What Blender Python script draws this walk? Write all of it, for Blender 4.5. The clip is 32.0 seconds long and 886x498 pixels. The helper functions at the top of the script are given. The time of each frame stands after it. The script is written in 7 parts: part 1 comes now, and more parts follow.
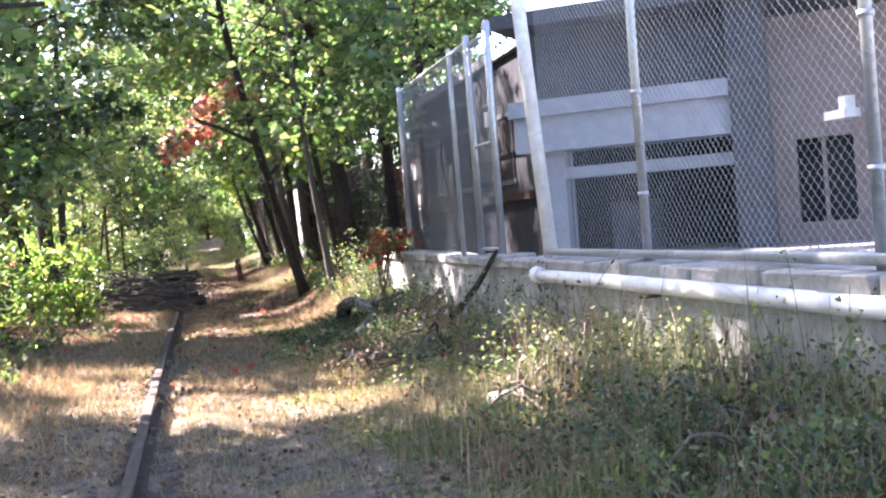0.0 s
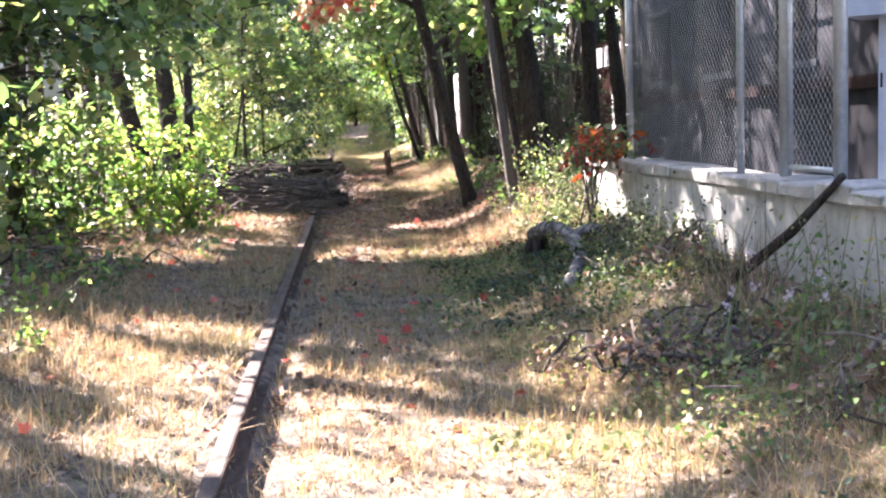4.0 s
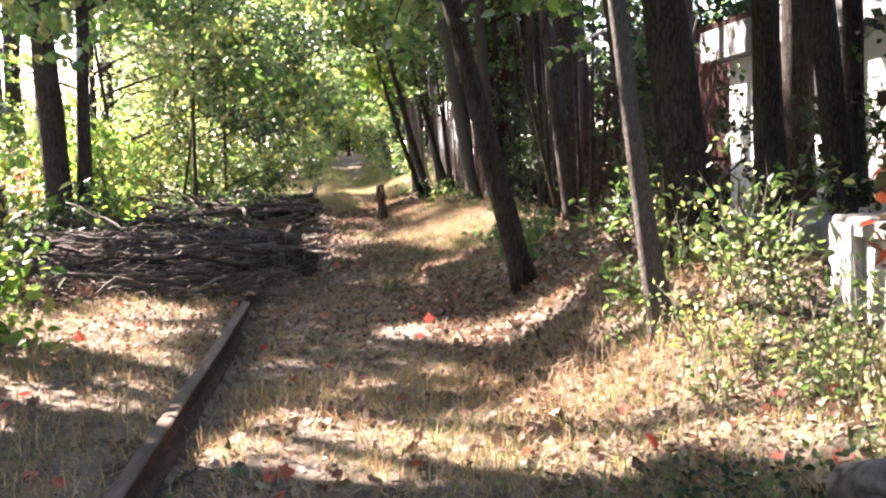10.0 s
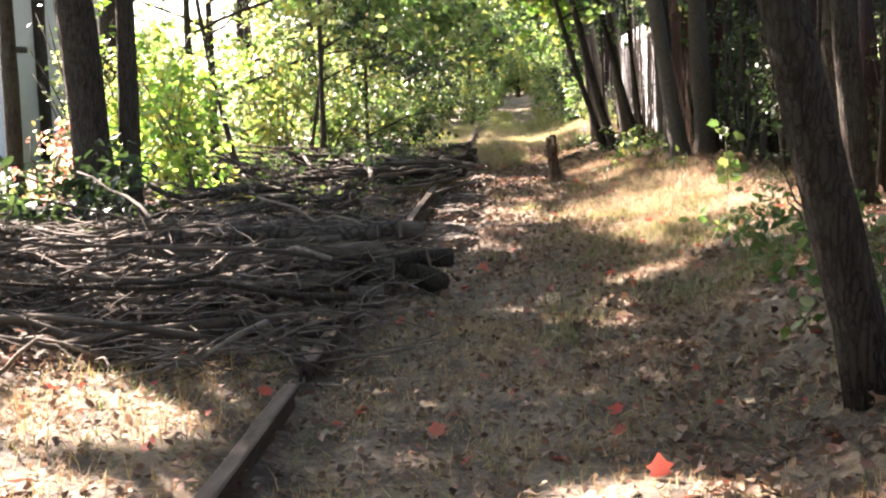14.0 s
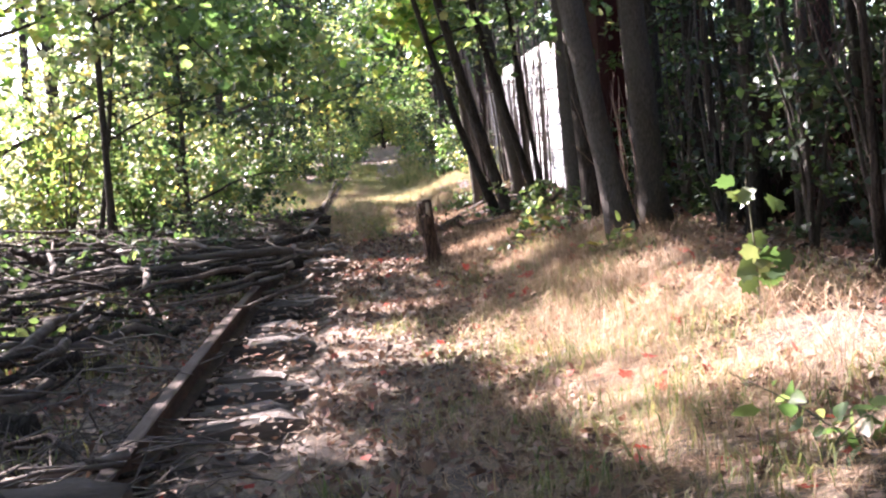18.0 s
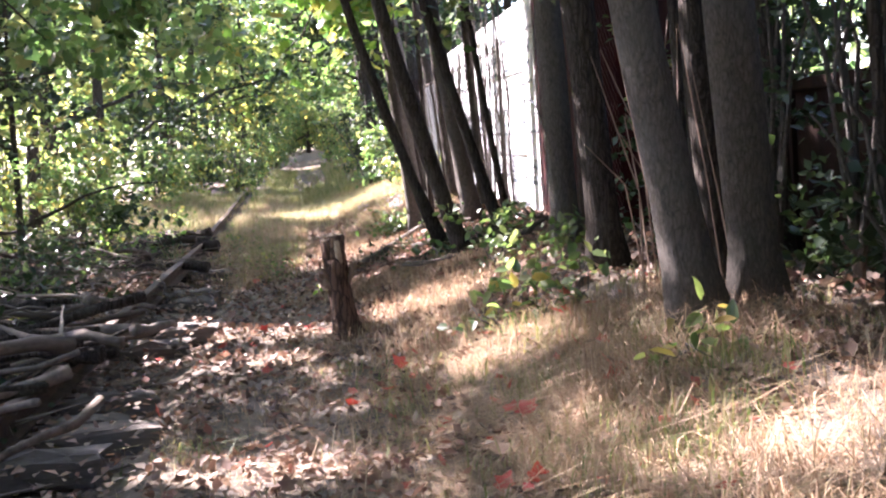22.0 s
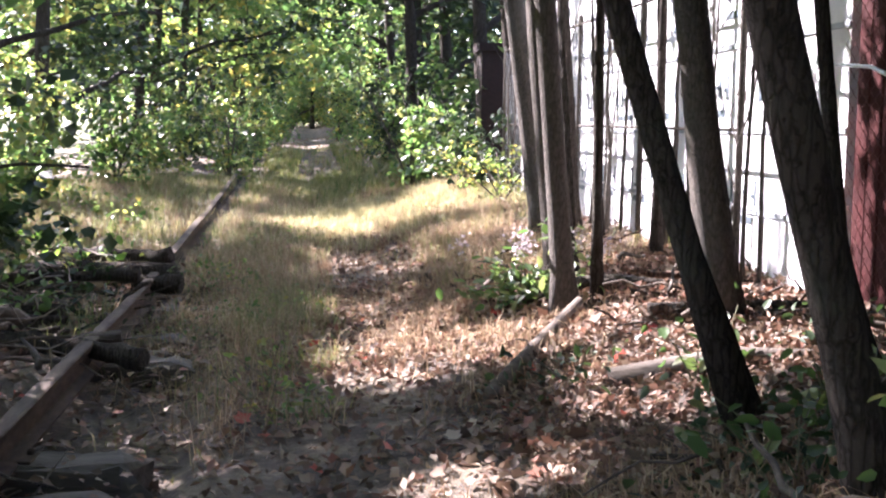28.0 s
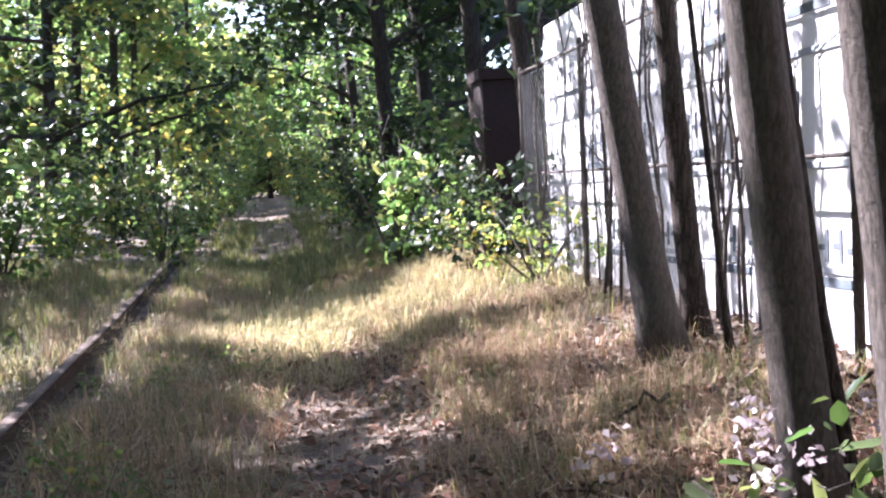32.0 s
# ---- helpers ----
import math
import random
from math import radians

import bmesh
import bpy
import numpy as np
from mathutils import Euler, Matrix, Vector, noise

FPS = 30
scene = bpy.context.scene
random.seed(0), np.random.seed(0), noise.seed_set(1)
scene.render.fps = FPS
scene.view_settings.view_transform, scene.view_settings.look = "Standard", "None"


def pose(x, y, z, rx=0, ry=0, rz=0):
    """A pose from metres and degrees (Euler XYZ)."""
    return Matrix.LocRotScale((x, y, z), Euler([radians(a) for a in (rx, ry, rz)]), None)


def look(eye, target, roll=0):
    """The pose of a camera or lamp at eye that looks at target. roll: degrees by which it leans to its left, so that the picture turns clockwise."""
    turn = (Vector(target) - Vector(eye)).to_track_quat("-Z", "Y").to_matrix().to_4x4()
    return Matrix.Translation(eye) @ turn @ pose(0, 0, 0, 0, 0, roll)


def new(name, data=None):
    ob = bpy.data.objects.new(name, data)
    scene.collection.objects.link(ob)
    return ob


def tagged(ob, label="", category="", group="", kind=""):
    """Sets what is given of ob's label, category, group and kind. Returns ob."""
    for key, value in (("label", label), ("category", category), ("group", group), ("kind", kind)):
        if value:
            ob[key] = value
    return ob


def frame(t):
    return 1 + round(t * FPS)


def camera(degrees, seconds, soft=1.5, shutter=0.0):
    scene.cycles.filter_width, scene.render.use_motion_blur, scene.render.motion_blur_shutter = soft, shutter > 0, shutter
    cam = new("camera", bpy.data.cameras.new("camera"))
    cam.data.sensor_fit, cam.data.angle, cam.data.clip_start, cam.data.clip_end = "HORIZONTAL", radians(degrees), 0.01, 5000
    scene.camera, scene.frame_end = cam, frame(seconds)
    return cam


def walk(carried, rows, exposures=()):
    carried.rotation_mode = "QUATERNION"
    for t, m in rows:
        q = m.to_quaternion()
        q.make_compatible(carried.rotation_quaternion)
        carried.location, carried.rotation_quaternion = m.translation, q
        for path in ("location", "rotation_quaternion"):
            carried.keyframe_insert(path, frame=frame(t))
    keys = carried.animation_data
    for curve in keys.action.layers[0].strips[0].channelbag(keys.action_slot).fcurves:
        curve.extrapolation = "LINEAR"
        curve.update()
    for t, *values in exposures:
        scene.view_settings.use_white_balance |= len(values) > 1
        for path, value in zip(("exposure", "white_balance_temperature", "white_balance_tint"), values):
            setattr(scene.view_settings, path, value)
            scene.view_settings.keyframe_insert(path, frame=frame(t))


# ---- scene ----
cam = camera(41.0, 32.0, soft=2.2)
METRES, EYE, TILT, LEAN, TURN = 41.0, 1.4, -1.2, 4.5, -11.8
ROWS = [
    (0.0, 0.0, 0.0, 0.0, 0.0, 0.0, -0.0),
    (0.5, 0.0003, 0.0138, -0.0011, 1.03, -1.22, -1.94),
    (1.0, -0.0015, 0.0278, 0.0001, 1.87, -2.58, -0.6),
    (1.5, -0.0027, 0.0455, -0.0005, 9.94, -1.58, -1.42),
    (2.0, -0.0082, 0.061, -0.0003, 9.8, -4.1, -0.08),
    (2.5, -0.0124, 0.0729, 0.0001, 7.79, -4.45, -0.45),
    (4.5, -0.0254, 0.1307, 0.0022, 7.15, -5.47, -2.84),
    (5.0, -0.0303, 0.147, 0.0021, 6.58, -3.99, -1.9),
    (5.5, -0.033, 0.1635, 0.0045, 8.33, -1.43, -4.35),
    (6.0, -0.0364, 0.1784, 0.0048, 8.9, 1.6, -6.01),
    (6.5, -0.0389, 0.1921, 0.0041, 6.97, -0.77, -3.32),
    (7.0, -0.0408, 0.2089, 0.0038, 6.12, -3.18, -5.42),
    (7.5, -0.0425, 0.2246, 0.0037, 2.63, -3.05, -4.33),
    (8.0, -0.0419, 0.2398, 0.0026, 1.43, -3.44, -1.59),
    (8.5, -0.043, 0.2563, 0.0025, 5.09, -4.74, -2.55),
    (9.0, -0.0463, 0.273, 0.0027, 4.78, -5.31, -3.27),
    (9.5, -0.0492, 0.2903, 0.0032, 6.43, -4.9, -2.73),
    (10.0, -0.0531, 0.3062, 0.0016, 6.84, -3.79, -2.98),
    (10.5, -0.0556, 0.3224, 0.0019, 5.13, -4.04, -1.73),
    (11.0, -0.0588, 0.3382, 0.0025, 8.29, -3.77, -1.83),
    (11.5, -0.0633, 0.3546, 0.003, 12.58, -5.7, -1.79),
    (12.0, -0.0655, 0.3707, 0.0023, 18.51, -6.64, -0.65),
    (12.5, -0.0692, 0.3853, 0.0021, 25.55, -7.52, -2.45),
    (13.0, -0.0725, 0.4011, 0.0026, 21.47, -7.06, -2.6),
    (13.5, -0.074, 0.4178, 0.003, 15.23, -7.02, -3.03),
    (15.5, -0.0843, 0.4895, 0.0031, 16.88, -7.1, -0.13),
    (16.0, -0.0866, 0.5048, 0.0042, 20.78, -7.1, -1.99),
    (16.5, -0.0917, 0.5207, 0.0037, 16.76, -7.48, -3.38),
    (17.0, -0.0944, 0.5374, 0.0035, 12.97, -6.54, -1.77),
    (17.5, -0.0973, 0.5541, 0.0032, 11.55, -3.76, -2.77),
    (18.0, -0.1003, 0.5697, 0.0043, 8.69, -4.4, -0.16),
    (18.5, -0.1019, 0.5851, 0.005, 8.6, -4.66, -0.24),
    (19.0, -0.105, 0.6002, 0.0048, 6.84, -4.5, -0.33),
    (19.5, -0.1059, 0.6164, 0.0043, 4.9, -5.48, 0.04),
    (20.0, -0.1086, 0.6316, 0.0039, 5.82, -5.3, 0.08),
    (20.5, -0.111, 0.6457, 0.0051, 5.17, -5.55, 0.69),
    (21.0, -0.112, 0.6606, 0.0063, 5.57, -5.42, -1.85),
    (21.5, -0.1157, 0.6759, 0.0062, 5.75, -4.37, -1.86),
    (22.0, -0.1172, 0.6921, 0.0053, 5.33, -4.13, -0.63),
    (22.5, -0.1216, 0.708, 0.0058, 7.36, -3.38, -2.25),
    (23.0, -0.1254, 0.7232, 0.006, 7.2, -3.67, -0.15),
    (23.5, -0.127, 0.739, 0.0067, 7.69, -2.48, -2.54),
    (24.0, -0.1299, 0.7549, 0.0066, 6.36, -2.66, -3.67),
    (24.5, -0.131, 0.7708, 0.0066, 5.3, -3.03, -2.1),
    (25.0, -0.1358, 0.7852, 0.0056, 6.77, -2.59, -4.33),
    (25.5, -0.1411, 0.7985, 0.0067, 7.07, -2.93, -2.22),
    (26.0, -0.1459, 0.813, 0.007, 9.79, -2.52, -2.18),
    (26.5, -0.1512, 0.8268, 0.0062, 8.46, -3.6, -3.61),
    (28.5, -0.1658, 0.8745, 0.007, 3.33, -4.63, -5.21),
    (29.0, -0.1697, 0.8872, 0.0068, 0.53, -2.19, -4.63),
    (29.5, -0.1711, 0.9003, 0.0061, -1.47, -1.92, -4.0),
    (30.0, -0.1736, 0.9166, 0.0056, 0.85, -2.38, -5.14),
    (30.5, -0.1762, 0.9321, 0.0067, 1.49, -1.46, -2.51),
    (31.0, -0.1784, 0.9471, 0.0064, 2.56, -1.06, -3.59),
    (31.5, -0.1811, 0.9624, 0.0069, 1.88, -2.18, -2.43),
    (32.0, -0.1813, 0.9766, 0.0071, 3.33, -1.66, -2.16),
]
walk(cam, [(t, pose(0, 0, EYE, TILT, LEAN, TURN) @ pose(METRES * x, METRES * y, METRES * z, 90 + pitch, roll, yaw)) for t, x, y, z, yaw, pitch, roll in ROWS],
     exposures=[(0.0, 3.96, 6450, 27), (2.0, 3.94, 6400, 28), (5.0, 4.28, 6620, 26), (8.0, 4.4, 6900, 26), (10.0, 3.96, 7000, 25), (12.0, 4.1, 7200, 26), (13.5, 4.0, 7300, 22), (16.0, 4.24, 6600, 25), (18.0, 3.83, 6350, 30), (20.0, 3.62, 6280, 33), (22.0, 4.17, 6280, 30), (24.0, 4.32, 6300, 27), (26.0, 4.2, 6280, 25), (29.0, 3.62, 6000, 28), (31.0, 3.44, 5850, 29), (32.0, 3.34, 5800, 28)])

# ---- daylight ----
ELEV = 42.0
SUN = Vector((-0.75, 0.66, 0)).normalized() * math.cos(radians(ELEV)) + Vector((0, 0, math.sin(radians(ELEV))))
lamp = new("sun", bpy.data.lights.new("sun", "SUN"))
lamp.data.energy, lamp.data.angle, lamp.data.color = 3.8, radians(0.6), (1.0, 0.96, 0.89)
lamp.matrix_world = look(SUN * 60, (0, 0, 0))
world = bpy.data.worlds.new("sky")
scene.world = world
world.use_nodes = True
sky = world.node_tree.nodes.new("ShaderNodeTexSky")
sky.sky_type, sky.sun_disc = "NISHITA", False
sky.sun_elevation, sky.sun_rotation = radians(ELEV), math.atan2(SUN.x, SUN.y)
back = world.node_tree.nodes["Background"]
back.inputs["Strength"].default_value = 0.06
world.node_tree.links.new(sky.outputs[0], back.inputs["Color"])


# ---- materials ----
def material(name):
    m = bpy.data.materials.new(name)
    m.use_nodes = True
    nt = m.node_tree
    return m, nt, nt.nodes["Principled BSDF"]


def node(nt, kind, **values):
    n = nt.nodes.new(kind)
    for k, v in values.items():
        n.inputs[k].default_value = v
    return n


def ramp(nt, source, *stops):
    r = nt.nodes.new("ShaderNodeValToRGB")
    while len(r.color_ramp.elements) < len(stops):
        r.color_ramp.elements.new(0.5)
    for e, (p, c) in zip(r.color_ramp.elements, stops):
        e.position, e.color = p, (*c, 1)
    nt.links.new(source, r.inputs[0])
    return r.outputs[0]


def where(nt, stretch=(1, 1, 1), space="Object"):
    c, m = nt.nodes.new("ShaderNodeTexCoord"), nt.nodes.new("ShaderNodeMapping")
    m.inputs["Scale"].default_value = stretch
    nt.links.new(c.outputs[space], m.inputs[0])
    return m.outputs[0]


def noise_at(nt, vec, scale, detail=6, rough=0.6):
    n = node(nt, "ShaderNodeTexNoise", Scale=scale, Detail=detail, Roughness=rough)
    nt.links.new(vec, n.inputs["Vector"])
    return n.outputs["Fac"]


def mixed(nt, fac, a, b, how="MIX"):
    m = nt.nodes.new("ShaderNodeMix")
    m.data_type, m.blend_type = "RGBA", how
    for s, i in ((fac, 0), (a, 6), (b, 7)):
        if isinstance(s, (int, float)):
            m.inputs[i].default_value = s
        elif isinstance(s, tuple):
            m.inputs[i].default_value = (*s, 1)
        else:
            nt.links.new(s, m.inputs[i])
    return m.outputs[2]


def bump(nt, bsdf, height, strength, distance=0.02):
    b = node(nt, "ShaderNodeBump", Strength=strength, Distance=distance)
    nt.links.new(height, b.inputs["Height"])
    nt.links.new(b.outputs[0], bsdf.inputs["Normal"])


def surface(name, dark, light, scale=6.0, rough=0.85, stretch=(1, 1, 1), relief=0.4, stain=(0.1, 0.09, 0.08), stains=0.35, metal=0.0, depth=0.02, space="Object"):
    """Grain at one scale, broad stains at another."""
    m, nt, bsdf = material(name)
    v = where(nt, stretch, space)
    fine, broad = noise_at(nt, v, scale, 8, 0.7), noise_at(nt, v, scale * 0.13, 4)
    base = ramp(nt, fine, (0.3, dark), (0.7, light))
    fac = ramp(nt, broad, (0.45, (0, 0, 0)), (0.75, (stains,) * 3))
    nt.links.new(mixed(nt, fac, base, stain), bsdf.inputs["Base Color"])
    bsdf.inputs["Roughness"].default_value, bsdf.inputs["Metallic"].default_value = rough, metal
    bump(nt, bsdf, fine, relief, depth)
    return m


def foliage(name, stops, through_share=0.5, rough=0.42, gloss=0.35, glow=(2.1, 2.2, 0.9)):
    """Leaves: each takes its own colour; light passes through them."""
    m, nt, bsdf = material(name)
    geo = nt.nodes.new("ShaderNodeNewGeometry")
    n = len(stops)
    c = ramp(nt, geo.outputs["Random Per Island"], *[((i + 0.5) / n, s) for i, s in enumerate(stops)])
    vein = noise_at(nt, where(nt), 18.0, 3)
    c = mixed(nt, ramp(nt, vein, (0.35, (0, 0, 0)), (0.7, (0.35,) * 3)), c, mixed(nt, 1.0, c, (0.6, 0.7, 0.5), "MULTIPLY"))
    nt.links.new(c, bsdf.inputs["Base Color"])
    bsdf.inputs["Roughness"].default_value = rough
    bsdf.inputs["Specular IOR Level"].default_value = gloss
    t, mix = nt.nodes.new("ShaderNodeBsdfTranslucent"), nt.nodes.new("ShaderNodeMixShader")
    nt.links.new(mixed(nt, 1.0, c, glow, "MULTIPLY"), t.inputs["Color"])
    mix.inputs[0].default_value = through_share
    nt.links.new(bsdf.outputs[0], mix.inputs[1])
    nt.links.new(t.outputs[0], mix.inputs[2])
    nt.links.new(mix.outputs[0], nt.nodes["Material Output"].inputs["Surface"])
    return m


def ground_material():
    m, nt, bsdf = material("forest_floor")
    v = where(nt)
    fine, mid, broad = noise_at(nt, v, 28, 8, 0.75), noise_at(nt, v, 3.5, 6), noise_at(nt, v, 0.5, 4)
    soil = ramp(nt, fine, (0.3, (0.028, 0.021, 0.017)), (0.55, (0.075, 0.055, 0.043)), (0.75, (0.2, 0.145, 0.11)))
    straw = ramp(nt, fine, (0.3, (0.09, 0.066, 0.046)), (0.7, (0.36, 0.28, 0.2)))
    c = mixed(nt, ramp(nt, mid, (0.42, (0, 0, 0)), (0.62, (0.8,) * 3)), soil, straw)
    c = mixed(nt, ramp(nt, broad, (0.5, (0, 0, 0)), (0.7, (0.4,) * 3)), c, (0.07, 0.06, 0.04))
    # rough green-brown growth away from the trodden line
    split = nt.nodes.new("ShaderNodeSeparateXYZ")
    nt.links.new(v, split.inputs[0])
    off = nt.nodes.new("ShaderNodeMath")
    off.operation = "ABSOLUTE"
    nt.links.new(split.outputs[0], off.inputs[0])
    far = nt.nodes.new("ShaderNodeMapRange")
    far.inputs["From Min"].default_value, far.inputs["From Max"].default_value = 4.5, 8.0
    nt.links.new(off.outputs[0], far.inputs["Value"])
    growth = ramp(nt, mid, (0.3, (0.03, 0.035, 0.015)), (0.55, (0.07, 0.075, 0.03)), (0.75, (0.13, 0.11, 0.06)))
    c = mixed(nt, far.outputs[0], c, growth)
    nt.links.new(c, bsdf.inputs["Base Color"])
    bsdf.inputs["Roughness"].default_value = 0.95
    bump(nt, bsdf, fine, 0.8, 0.03)
    return m


def bark(name, deep, ridge, scale, stretch, lichen, share, plain_share=0.5):
    """Furrowed bark: long dark furrows, pale ridges, patches of lichen and damp."""
    m, nt, bsdf = material(name)
    v = where(nt, (1, 1, stretch))
    plain = where(nt)
    warp = noise_at(nt, plain, 5.0, 4)
    add = nt.nodes.new("ShaderNodeVectorMath")
    add.operation = "MULTIPLY_ADD"
    nt.links.new(warp, add.inputs[0])
    add.inputs[1].default_value = (0.12, 0.12, 0.12)
    nt.links.new(v, add.inputs[2])
    cell = node(nt, "ShaderNodeTexVoronoi", Scale=scale)
    cell.feature = "DISTANCE_TO_EDGE"
    nt.links.new(add.outputs[0], cell.inputs["Vector"])
    fine, broad = noise_at(nt, v, scale * 2.2, 8, 0.75), noise_at(nt, plain, 2.4, 5, 0.65)
    rise = mixed(nt, plain_share, ramp(nt, cell.outputs["Distance"], (0.0, (0, 0, 0)), (0.22, (1, 1, 1))), fine)
    c = ramp(nt, rise, (0.25, deep), (0.75, ridge))
    c = mixed(nt, ramp(nt, broad, (0.5, (0, 0, 0)), (0.66, (share,) * 3)), c, mixed(nt, fine, deep, lichen))
    nt.links.new(c, bsdf.inputs["Base Color"])
    bsdf.inputs["Roughness"].default_value = 0.93
    bsdf.inputs["Specular IOR Level"].default_value = 0.25
    bump(nt, bsdf, rise, 1.0, 0.025)
    return m


BARK = bark("bark", (0.010, 0.008, 0.007), (0.078, 0.062, 0.052), 34, 0.13, (0.12, 0.12, 0.095), 0.5, 0.72)
BARK_GREY = bark("grey_bark", (0.026, 0.022, 0.019), (0.15, 0.127, 0.108), 40, 0.3, (0.16, 0.155, 0.135), 0.6, 0.85)
DEADWOOD = surface("dead_wood", (0.018, 0.013, 0.01), (0.145, 0.11, 0.085), 12, 0.9, (0.3, 1, 1), 0.8, (0.06, 0.05, 0.04), 0.5)
BLEACHED = surface("bleached_board", (0.3, 0.27, 0.24), (0.55, 0.52, 0.48), 14, 0.85, (1, 0.15, 1), 0.5, (0.2, 0.18, 0.15), 0.5)
BIRCHY = bark("pale_bark", (0.012, 0.009, 0.008), (0.11, 0.09, 0.075), 13, 1.0, (0.07, 0.055, 0.045), 0.8, 0.7)
LOGBARK = bark("peeling_grey_bark", (0.03, 0.025, 0.022), (0.3, 0.27, 0.25), 8, 1.0, (0.05, 0.038, 0.03), 0.85, 0.7)
OLDEND = surface("weathered_cut_end", (0.05, 0.036, 0.027), (0.18, 0.135, 0.1), 20, 0.9, (1, 1, 1), 0.6, (0.03, 0.022, 0.018), 0.6)
# Darker copy of the grey block wall; its shade is painted into the colour.
WALL_SHADE = surface("grey_wall_painted_shade", (0.012, 0.012, 0.014), (0.05, 0.05, 0.056), 3, 0.9, (1, 1, 0.6), 0.4, (0.02, 0.016, 0.016), 0.6)
CUTWOOD = surface("cut_wood", (0.16, 0.105, 0.065), (0.42, 0.3, 0.2), 16, 0.8, (1, 1, 1), 0.4, (0.16, 0.1, 0.06), 0.4)
TIE = surface("weathered_sleeper_wood", (0.035, 0.027, 0.022), (0.17, 0.14, 0.118), 16, 0.92, (0.12, 1, 1), 0.9, (0.04, 0.035, 0.03), 0.5)
RAILSTEEL = surface("rusted_rail_side", (0.03, 0.022, 0.018), (0.1, 0.065, 0.045), 22, 0.85, (1, 0.3, 1), 0.6, (0.02, 0.018, 0.016), 0.5)
RAILHEAD = surface("dull_rail_head", (0.045, 0.034, 0.028), (0.15, 0.118, 0.1), 20, 0.8, (1, 0.15, 1), 0.3, (0.08, 0.055, 0.04), 0.6, 0.15)
CONCRETE = surface("stained_concrete", (0.2, 0.195, 0.18), (0.42, 0.41, 0.385), 9, 0.9, (1, 1, 0.5), 0.5, (0.2, 0.2, 0.18), 0.6)
GREYWALL = surface("grey_block_wall", (0.035, 0.037, 0.043), (0.09, 0.095, 0.105), 7, 0.9, (1, 1, 0.6), 0.4, (0.07, 0.07, 0.08), 0.5)
BEAM = surface("grey_painted_beam", (0.23, 0.245, 0.275), (0.34, 0.355, 0.39), 6, 0.7, (1, 1, 1), 0.2, (0.2, 0.2, 0.22), 0.4)
BROWNWALL = surface("brown_render", (0.13, 0.102, 0.093), (0.21, 0.17, 0.155), 6, 0.9, (1, 1, 1), 0.3, (0.14, 0.11, 0.1), 0.4)
# Near-black colour that stands in for shade inside openings and under things.
PAINTED_SHADE = surface("painted_dark_shade", (0.006, 0.006, 0.007), (0.02, 0.019, 0.02), 4, 0.95)
STONE = surface("coping_stone", (0.16, 0.15, 0.135), (0.38, 0.36, 0.33), 11, 0.9, (1, 1, 1), 0.7, (0.15, 0.15, 0.12), 0.5)
PIPEWHITE = surface("flaking_white_paint", (0.5, 0.5, 0.49), (0.82, 0.82, 0.8), 9, 0.55, (1, 0.5, 1), 0.3, (0.3, 0.25, 0.2), 0.5)
GALV = surface("galvanised_steel", (0.3, 0.32, 0.34), (0.5, 0.53, 0.55), 18, 0.42, (1, 1, 1), 0.1, (0.3, 0.28, 0.26), 0.3, 0.75)
WIRE = surface("fence_wire", (0.2, 0.21, 0.22), (0.36, 0.38, 0.4), 20, 0.4, (1, 1, 1), 0.1, (0.3, 0.28, 0.26), 0.3, 0.7)
WIRERED = surface("rusty_fence_wire", (0.06, 0.024, 0.022), (0.13, 0.055, 0.048), 20, 0.6, (1, 1, 1), 0.1, (0.3, 0.2, 0.16), 0.3, 0.4)
WRAP = surface("white_house_wrap", (0.5, 0.485, 0.495), (0.64, 0.63, 0.635), 5, 0.6, (1, 1, 1), 0.25, (0.5, 0.5, 0.52), 0.6)
WRAPINK = surface("faded_grey_print", (0.04, 0.055, 0.07), (0.1, 0.13, 0.155), 8, 0.7)
SEAM = surface("grey_lap_seam", (0.2, 0.22, 0.24), (0.32, 0.34, 0.36), 8, 0.7)
# Red darkened in place of shade from the foliage above the shed.
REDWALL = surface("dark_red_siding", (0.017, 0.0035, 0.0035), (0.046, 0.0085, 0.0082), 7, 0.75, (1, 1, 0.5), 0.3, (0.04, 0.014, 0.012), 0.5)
# Rust taken towards black; the shade behind the trees is in the colour.
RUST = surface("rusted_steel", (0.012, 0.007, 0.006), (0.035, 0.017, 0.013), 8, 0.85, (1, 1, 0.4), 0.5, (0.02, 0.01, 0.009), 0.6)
STUMPBARK = bark("torn_brown_bark", (0.02, 0.012, 0.009), (0.15, 0.085, 0.058), 24, 0.2, (0.2, 0.13, 0.085), 0.6, 0.6)
CLAPBOARD = surface("white_clapboard", (0.37, 0.37, 0.365), (0.48, 0.48, 0.465), 6, 0.7, (1, 1, 1), 0.1, (0.45, 0.45, 0.42), 0.4)
ROOF = surface("grey_shingles", (0.08, 0.08, 0.085), (0.16, 0.16, 0.165), 10, 0.9)
DARKPIPE = surface("black_iron", (0.015, 0.015, 0.015), (0.05, 0.045, 0.04), 12, 0.6, metal=0.3)
ASPHALT = surface("pale_old_asphalt", (0.13, 0.125, 0.12), (0.25, 0.245, 0.235), 24, 0.95, relief=0.5)
TWIG = surface("dry_twigs", (0.045, 0.034, 0.027), (0.22, 0.175, 0.14), 12, 0.9)
CANE = surface("red_brown_canes", (0.1, 0.062, 0.044), (0.26, 0.165, 0.12), 10, 0.8, (1, 1, 0.2))
